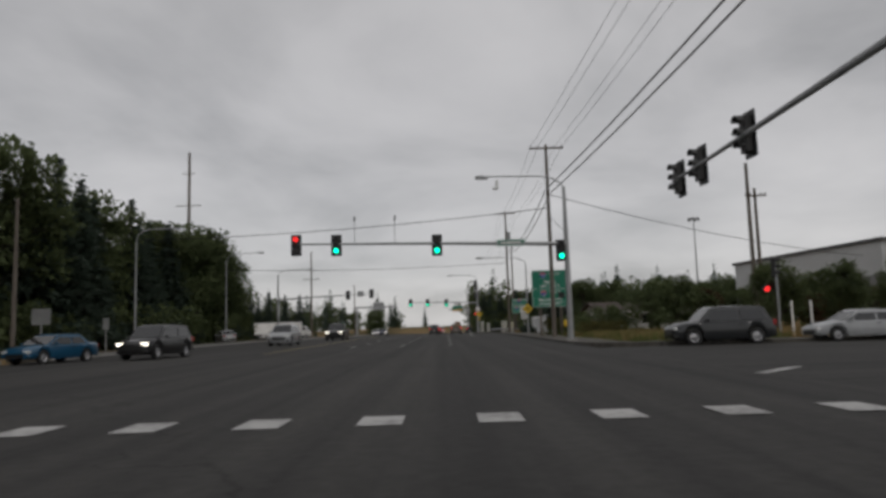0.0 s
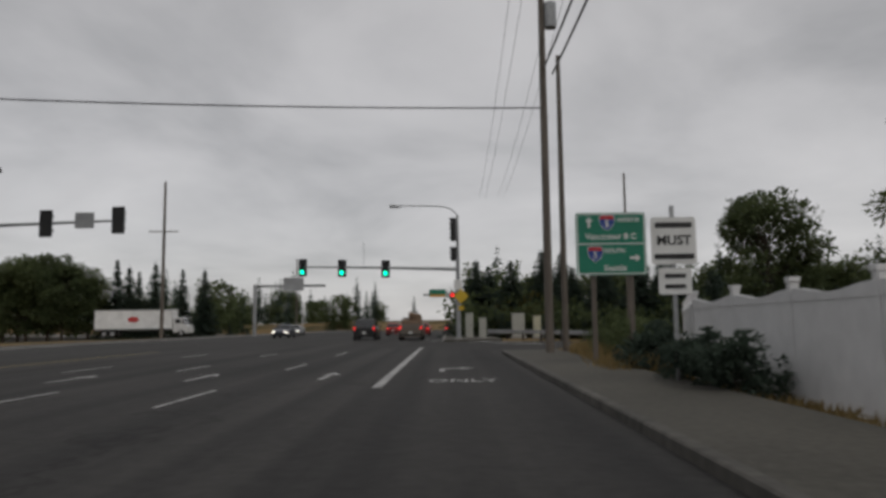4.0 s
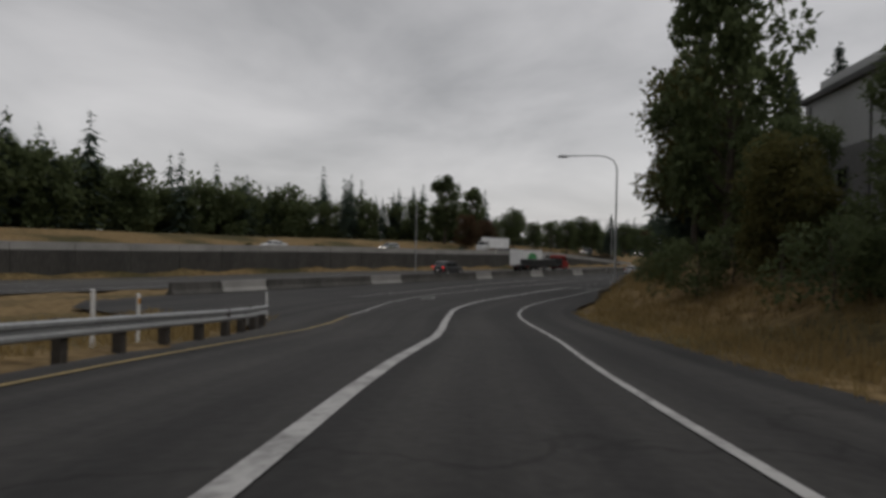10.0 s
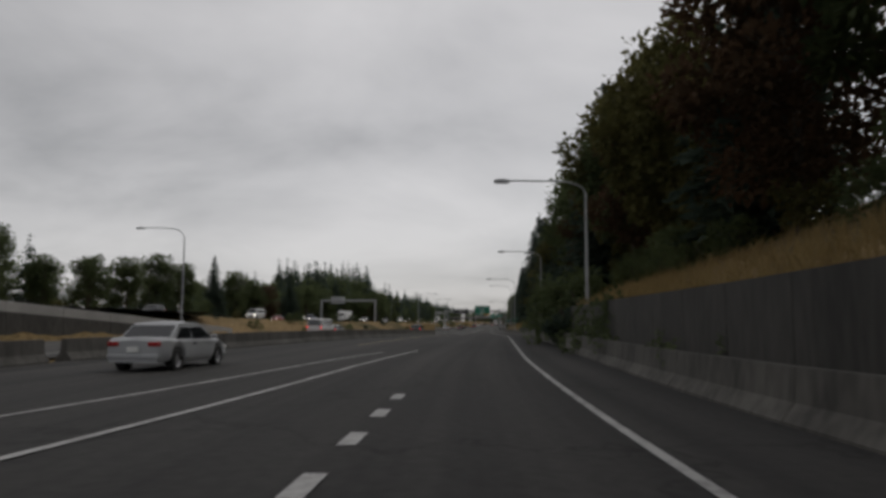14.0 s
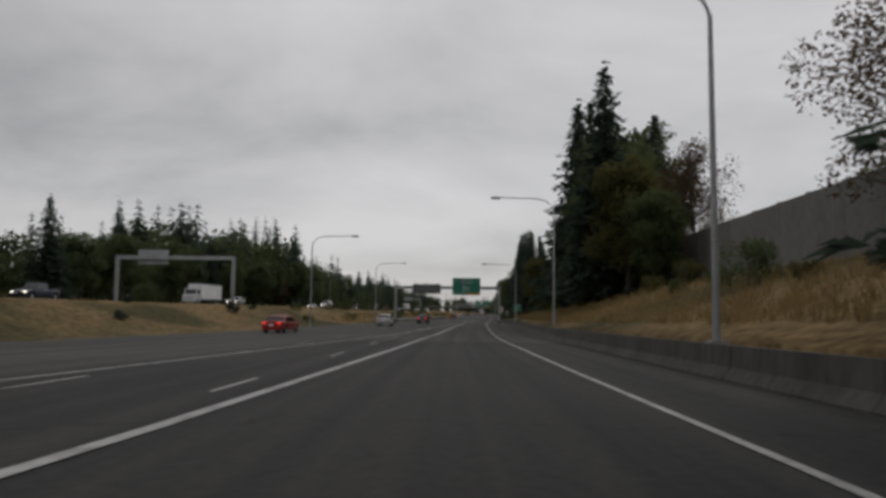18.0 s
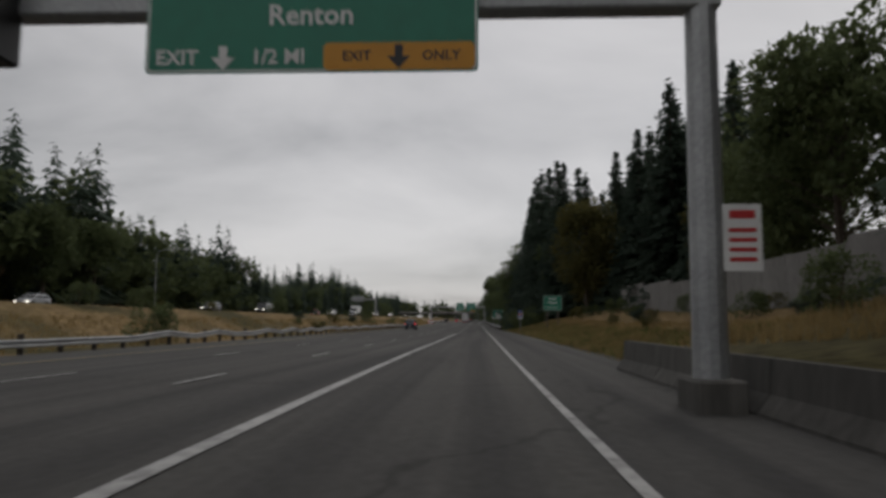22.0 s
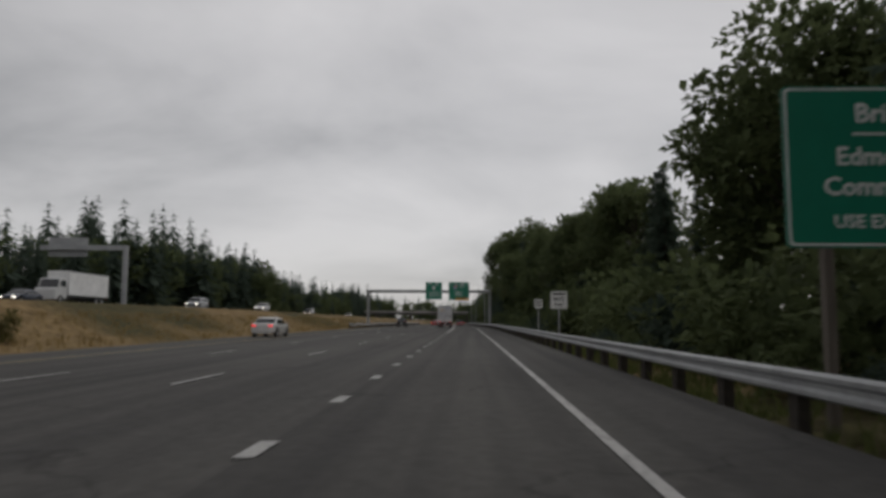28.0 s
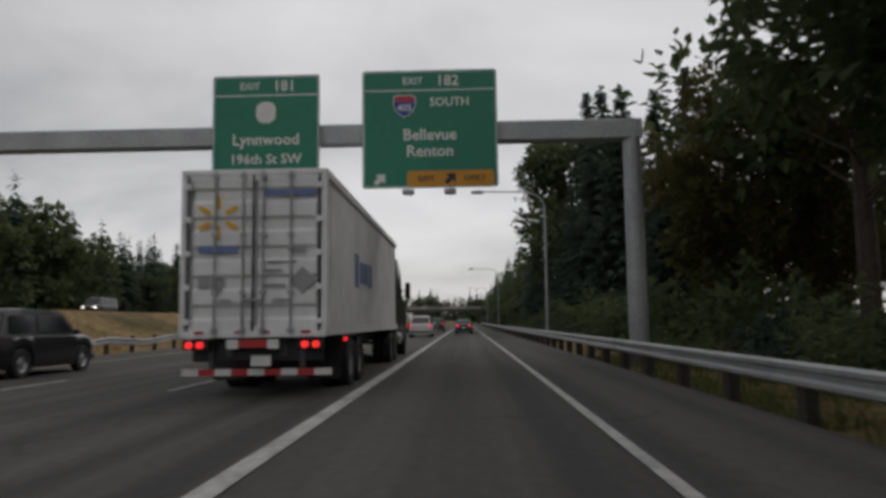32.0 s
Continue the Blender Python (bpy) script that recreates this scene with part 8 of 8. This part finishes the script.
def box_truck(m, label, length=7.0, w=2.4, z0=1.0, z1=3.6, cab=("white", (0.6, 0.6, 0.6)), box_m=None, mark=None, group="", flatbed=False):
    """A lorry with its box or flat bed behind the cab; origin on the road at the rear, +y forward."""
    root = thing("box_truck" if not flatbed else "flatbed_truck", m, label, "truck", group)
    hw = w / 2
    b = bmesh.new()
    if flatbed:
        box(b, 0, length / 2, z0, w, length, 0.25, bevel=0.02)
        box(b, 0, length - 0.1, z0 + 0.6, w, 0.1, 1.1)
        part("bed", b, BLACK, root)
        b = bmesh.new()
        box(b, 0, length * 0.45, z0 + 0.55, w * 0.9, length * 0.7, 0.8, bevel=0.05)
        part("tarped_load", b, BLACK, root)
    else:
        box(b, 0, length / 2, (z0 + z1) / 2, w, length, z1 - z0, bevel=0.03)
        body = part("box", b, box_m or BOX_WHITE, root)
        for s in (-1, 1):
            for zz in (z0 + 0.06, z1 - 0.06):
                b = bmesh.new()
                box(b, s * hw, length / 2, zz, 0.05, length, 0.1)
                part("side_rail", b, STEEL, body)
        for s in (-1, 1):
            b = bmesh.new()
            box(b, s * hw * 0.49, -0.01, (z0 + z1) / 2, hw * 0.94, 0.03, z1 - z0 - 0.2, bevel=0.01)
            part("rear_door", b, box_m or BOX_WHITE, root)
        if mark:
            for s in (-1, 1):
                b = bmesh.new()
                plate(b, [(length * 0.5 + mark[1] * math.cos(6.283 * k / 24), (z0 + z1) / 2 + mark[2] * math.sin(6.283 * k / 24)) for k in range(24)], -0.012, 0.012, Matrix.Translation((s * (hw + 0.006), 0, 0)) @ Matrix(((0, 1, 0, 0), (1, 0, 0, 0), (0, 0, 1, 0), (0, 0, 0, 1))))
                part("printed_oval", b, mark[0], root)
    for s in (-1, 1):
        b = bmesh.new()
        box(b, s * 0.45, length / 2 + 0.6, z0 - 0.2, 0.1, length + 1.6, 0.22)
        part("chassis_beam", b, DARK_STEEL, root)
        b = bmesh.new()
        box(b, s * hw * 0.75, -0.03, z0 - 0.1, 0.3, 0.06, 0.12)
        part("tail_lamp", b, TAIL_RED, root)
        for y in (1.4, 2.6) if length > 8 else (1.6,):
            wheel(root, s * (hw - 0.14), y, 0.48, 0.28, True)
            wheel(root, s * (hw - 0.44), y, 0.48, 0.28, True)
        wheel(root, s * (hw - 0.16), length + 1.35, 0.48, 0.28, True)
    b = bmesh.new()
    prof = [(length + 0.15, 0.6), (length + 0.15, 2.75), (length + 1.35, 2.75), (length + 1.75, 1.75), (length + 2.35, 1.6), (length + 2.4, 0.5)]
    a = [b.verts.new((-hw * 0.93, y, z)) for y, z in prof]
    d = [b.verts.new((hw * 0.93, y, z)) for y, z in prof]
    b.faces.new(a)
    b.faces.new(d[::-1])
    for i in range(len(a)):
        b.faces.new((a[i], d[i], d[(i + 1) % len(a)], a[(i + 1) % len(a)]))
    bmesh.ops.recalc_face_normals(b, faces=b.faces)
    bmesh.ops.bevel(b, geom=list(b.edges), offset=0.06, segments=1, affect="EDGES")
    part("cab", b, paint(*cab), root)
    for s in (-1, 1):
        b = bmesh.new()
        box(b, s * hw * 0.935, length + 0.85, 2.2, 0.02, 0.8, 0.62)
        part("side_window", b, GLASS_DARK, root)
        b = bmesh.new()
        box(b, s * (hw + 0.08), length + 1.6, 2.15, 0.16, 0.1, 0.45, bevel=0.02)
        part("wing_mirror", b, BLACK, root)
    b = bmesh.new()
    plate(b, [(-hw * 0.8, 0), (hw * 0.8, 0), (hw * 0.76, 0.9), (-hw * 0.76, 0.9)], -0.02, 0.02, pose(0, length + 1.76, 1.8, 22, 0, 0))
    part("windscreen", b, GLASS_DARK, root)
    return root


def on_avenue(x, y, turn=0.0):
    return pose(x, y, avenue_z(y) + 0.01, 0, 0, turn)


CP = {"black": ("black", (0.012, 0.012, 0.013)), "grey": ("dark_grey", (0.045, 0.047, 0.05)), "silver": ("silver", (0.36, 0.37, 0.38)), "white": ("white", (0.62, 0.62, 0.61)), "blue": ("blue", (0.01, 0.075, 0.15)), "red": ("red", (0.28, 0.015, 0.012)), "tan": ("tan", (0.15, 0.125, 0.1)), "navy": ("navy", (0.02, 0.03, 0.055)), "green": ("dark_green", (0.02, 0.045, 0.035))}

container_truck(facing(725.6, -5.25))
car("suv", facing(732.6, -13.6), "suv", CP["black"], "black sport utility car in the next lane", tail=False)
car("hatchback", facing(775, -5.3), "suv", CP["white"], "white car with its brake lamps lit", "cars ahead", tail=True)
car("sedan", facing(788, -1.8), "sedan", CP["grey"], "dark grey sedan driving ahead in the lane", "cars ahead", tail=True)
car("sedan", facing(800, -9.1), "sedan", CP["red"], "dark red sedan driving ahead in traffic", "cars ahead", tail=True)
car("suv", facing(812, -5.4), "suv", CP["grey"], "grey sport utility car in traffic ahead", "cars ahead", tail=True)
car("sedan", facing(826, -1.8), "sedan", CP["silver"], "silver sedan driving ahead in the lane", "cars ahead")
car("van", facing(842, -9.1), "van", CP["white"], "white van in the traffic ahead", "cars ahead")
car("hatchback", facing(380, -13.0), "hatchback", CP["white"], "white hatchback in the middle motorway lane")
car("sedan", facing(194, -11.3, 0, -3), "sedan", CP["silver"], "silver sedan merging beside the slip road")
# avenue
pickup = car("pickup_truck", on_avenue(1.9, 131), "pickup", CP["tan"], "old tan pickup with a bulky brown load", tail=True)
for x, y, z, sx, sy, sz, a in ((-0.35, -1.6, 1.35, 0.8, 1.3, 0.5, 8), (0.35, -1.5, 1.5, 0.8, 1.1, 0.75, -12), (0.1, -2.2, 1.3, 1.3, 0.7, 0.4, 4), (0.3, -1.7, 1.95, 0.9, 0.8, 0.35, 16)):
    b = bmesh.new()
    box(b, 0, 0, 0, sx, sy, sz, pose(x, y, z, a * 0.5, a * 0.6, a), bevel=0.05)
    part("wrapped_load", b, CARDBOARD, pickup, "brown wrapped bundle")
car("suv", on_avenue(12.9, 34.6, 90), "suv", ("charcoal", (0.022, 0.024, 0.026)), "dark charcoal sport utility car waiting at the junction")
car("sedan", on_avenue(19.3, 34.2, 90), "sedan", CP["silver"], "silver sedan waiting behind at the junction")
car("sedan", on_avenue(-19.6, 36.5, 166), "sedan", CP["blue"], "bright blue sedan coming down the avenue")
car("suv", on_avenue(-15.2, 38.5, 172), "suv", CP["black"], "black sport utility car with headlamps lit", head=True)
car("suv", on_avenue(-13.4, 61, 180), "suv", CP["silver"], "silver sport utility car coming down the avenue")
car("sedan", on_avenue(-16.6, 76, 180), "sedan", CP["grey"], "grey sedan coming down the avenue", "oncoming avenue cars")
car("hatchback", on_avenue(-28.0, 120, 100), "hatchback", CP["white"], "white hatchback in the yard across the avenue")
car("pickup_truck", on_avenue(-11.8, 80, 180), "pickup", CP["black"], "black pickup coming down the avenue", "oncoming avenue cars", head=True)
car("suv", on_avenue(-2.0, 133), "suv", CP["black"], "black sport utility car stopped on the avenue", "avenue cars", tail=True)
car("hatchback", on_avenue(-1.6, 158), "hatchback", CP["red"], "red hatchback driving up the avenue", "avenue cars", tail=True)
car("sedan", on_avenue(2.0, 152), "sedan", CP["red"], "dark red sedan driving up the avenue", "avenue cars", tail=True)
car("sedan", on_avenue(5.2, 158), "sedan", CP["grey"], "grey sedan driving up the avenue", "avenue cars", tail=True)
car("suv", on_avenue(-1.2, 178), "suv", CP["white"], "white car far up the avenue", "avenue cars", tail=True)
car("sedan", on_avenue(-12.8, 150, 180), "sedan", CP["navy"], "navy sedan with headlamps lit", "oncoming avenue cars", head=True)
car("sedan", on_avenue(-16.2, 172, 180), "sedan", CP["silver"], "silver sedan far up the avenue", "oncoming avenue cars", head=True)
car("suv", on_avenue(-26.5, 88, 30), "hatchback", CP["silver"], "silver car parked across the avenue")
box_truck(pose(-46, 177, avenue_z(177), 0, 0, -88), "white box trailer truck crossing beyond the avenue", 11.0, 2.5, 1.1, 3.9, mark=(RED_SHEET, 0.8, 0.4))
# motorway, southbound
box_truck(main_pose(960, -6.4), "white box truck with a green oval on its side", 6.6, mark=(GREEN_PRINT, 1.5, 0.8))
box_truck(main_pose(955, -2.2), "red lorry pulling a black loaded flat bed", 11.0, 2.5, 1.15, 3.4, cab=("red", (0.28, 0.015, 0.012)), flatbed=True)
for s, o, shape, c, text in ((935, -2.0, "suv", "grey", "grey sport utility car on the motorway"), (1030, -5.6, "van", "white", "white van on the motorway"), (1048, -9.3, "sedan", "silver", "silver sedan on the motorway"), (1075, -2.0, "suv", "black", "black car driving ahead on the motorway"), (1120, -9.2, "sedan", "red", "red sedan on the motorway"), (1180, -5.6, "sedan", "grey", "grey sedan driving ahead on the motorway"), (1310, -9.3, "suv", "navy", "navy sport utility car on the motorway"), (1420, -12.6, "sedan", "white", "white sedan on the motorway")):
    car(shape if shape != "pickup" else "pickup_truck", main_pose(s, o), shape, CP[c], text, "southbound cars", tail=True)
# motorway, northbound
vr = random.Random(5)
for i in range(20):
    s = 930 + 36 * i + vr.uniform(-12, 12)
    o = (-33.8, -37.4, -41.0, -44.6)[(i * 3) % 4]
    shape = ("sedan", "suv", "hatchback", "suv", "van", "sedan", "pickup")[i % 7]
    c = ("white", "silver", "grey", "black", "white", "red", "navy", "silver")[i % 8]
    car(shape if shape != "pickup" else "pickup_truck", main_pose(s, o, NB_RISE + 0.02, 180), shape, CP[c], "%s %s driving north on the motorway" % (CP[c][0].replace("_", " "), {"suv": "sport utility car"}.get(shape, shape)), "northbound cars", head=True)
for s, o in ((1010, -41.2), (1190, -44.8), (1450, -41.2)):
    box_truck(main_pose(s, o, NB_RISE + 0.02, 180), "white box truck driving north on the motorway", 8.5, group="northbound trucks")

# ---- grass tufts on the verges ----


def grass(name, spots, tall, material, label, seed):
    """Many thin blades in one mesh. spots: places on the ground."""
    q = np.random.default_rng(seed)
    P = np.array([tuple(p) for p in spots])
    k = 6
    base = np.repeat(P, k, 0) + np.column_stack([q.normal(0, 0.13, (len(P) * k, 2)), np.full(len(P) * k, -0.03)])
    n = len(base)
    a = q.uniform(0, 6.283, n)
    h = tall * q.uniform(0.45, 1.25, n)
    lean = q.normal(0, 0.28, (n, 2)) * h[:, None]
    w = q.uniform(0.012, 0.03, n)
    side = np.column_stack([np.cos(a) * w, np.sin(a) * w, np.zeros(n)])
    tip = base + np.column_stack([lean, h])
    mid = base + np.column_stack([lean * 0.35, h * 0.55])
    v = np.stack([base - side, base + side, mid + side * 0.8, tip, mid - side * 0.8], 1).reshape(-1, 3)
    i = np.arange(n)[:, None] * 5
    f = np.concatenate([i + np.array([[0, 1, 2, 4]])], 0).tolist() + (i + np.array([[4, 2, 3]])).tolist()
    me = bpy.data.meshes.new(name)
    me.from_pydata(v.tolist(), [], f)
    me.materials.append(material)
    return tagged(new(name, me), label, "grass", kind="stuff")


def verge_spots(s0, s1, o0, o1, count, seed, bank=False):
    q = random.Random(seed)
    out = []
    for _ in range(count):
        s = q.uniform(s0, s1)
        lo, hi = (f(s) if callable(f) else f for f in (o0, o1))
        o = lo + (hi - lo) * q.random() ** 1.4
        p = at(s, o)
        z = max(p.z + bank_z(s, o), ground_at(p.x, p.y)) if bank or (98 < s < 576 and o > wall_o(s) + 0.5) else ground_at(p.x, p.y)
        out.append((p.x, p.y, z))
    return out


grass("dry_grass", verge_spots(32, 112, 3.0, 10.5, 3600, 1), 0.42, DRY_GRASS, "dry yellow grass beside the slip road", 1)
grass("dry_grass", verge_spots(432, 530, 3.6, 11.0, 5200, 2), 0.32, DRY_GRASS, "tall dry grass along the motorway verge", 2)
grass("green_grass", verge_spots(432, 530, 3.6, 9.0, 3600, 3), 0.3, GREEN_GRASS, "rough green grass along the motorway verge", 3)
grass("dry_grass", verge_spots(114, 296, lambda s: wall_o(s) + 0.7, lambda s: wall_o(s) + 5.5, 3600, 4, True), 0.45, DRY_GRASS, "dry grass hanging over the retaining wall", 4)
grass("dry_grass", verge_spots(296, 430, 5.2, 13.0, 3600, 5), 0.45, DRY_GRASS, "dry grass on the bank below the noise wall", 5)
grass("green_grass", verge_spots(530, 740, 2.7, 6.0, 4200, 6), 0.38, GREEN_GRASS, "rough green grass behind the guard rail", 6)
grass("dry_grass", verge_spots(46, 104, -15.0, -9.7, 2200, 7), 0.4, DRY_GRASS, "dry grass behind the slip road guard rail", 7)
grass("dry_grass", verge_spots(400, 760, -27.0, -18.8, 4200, 8), 0.4, DRY_GRASS, "dry grass in the motorway median", 8)
av = random.Random(9)
grass("green_grass", [(x, y, ground_at(x, y)) for x, y in ((av.uniform(9.2, 17.0), av.uniform(36, 67)) for _ in range(4200))], 0.55, GREEN_GRASS, "rough grass behind the avenue pavement", 9)
grass("dry_grass", [(x, y, ground_at(x, y)) for x, y in ((av.uniform(9.2, 10.15), av.uniform(69, 88)) for _ in range(500))], 0.2, DRY_GRASS, "dry grass in front of the fence", 10)
grass("dry_grass", [(x, y, ground_at(x, y)) for x, y in ((av.uniform(8.7, 11.2) + max(0, q - 90) * 0.12, q) for q in (av.uniform(88.5, 103) for _ in range(2600)))], 0.55, DRY_GRASS, "tall dry grass round the sign posts", 11)

grass("dry_grass", [(x, y, ground_at(x, y)) for x, y in ((av.uniform(9.3, 24.0), av.uniform(37, 58)) for _ in range(3200))], 0.6, DRY_GRASS, "tall dry grass behind the corner pavement", 12)

# a broken branch on the hard shoulder
root = thing("fallen_branch", pose(*at(360, 3.0, 0.045)), "broken brown branch with dry leaves on the shoulder", "branch")
deb = random.Random(31)
for i in range(4):
    bm = bmesh.new()
    bmesh.ops.create_cone(bm, cap_ends=True, segments=7, radius1=0.025, radius2=0.008, depth=deb.uniform(0.35, 0.8))
    bm.transform(pose(deb.uniform(-0.4, 0.4), deb.uniform(-0.3, 0.3), 0.03 + 0.01 * i, deb.uniform(84, 92), 0, deb.uniform(0, 180)))
    part("twig", bm, WOOD, root)
for i in range(9):
    bm = bmesh.new()
    a = [bm.verts.new(v) for v in ((-0.1, 0, 0.01), (-0.02, 0.06, 0.04), (0.1, 0.02, 0.02), (0.03, -0.06, 0.05))]
    bm.faces.new(a)
    bmesh.ops.solidify(bm, geom=bm.faces[:], thickness=0.01)
    bm.transform(pose(deb.uniform(-0.6, 0.6), deb.uniform(-0.4, 0.4), 0.02, deb.uniform(-10, 10), deb.uniform(-10, 10), deb.uniform(0, 360)))
    part("dry_leaf", bm, LEAVES_RED, root)

# ---- small things on the verges ----
for s, o in ((50, -10.6), (62, -9.8), (74, -9.8), (90, -10.0), (178, 2.3)):
    p = at(s, o)
    z = p.z if s > 100 else ground_at(p.x, p.y)
    root = thing("delineator", pose(p.x, p.y, z), "slim white delineator post with a reflector", "post", "delineators")
    b = bmesh.new()
    plate(b, rounded(0.1, 1.25, 0.04), -0.015, 0.015, pose(0, 0, 0.55))
    part("post", b, WHITE_SHEET, root)
    b = bmesh.new()
    box(b, 0, -0.02, 1.0, 0.07, 0.012, 0.14)
    part("reflector", b, AMBER_SHEET, root)
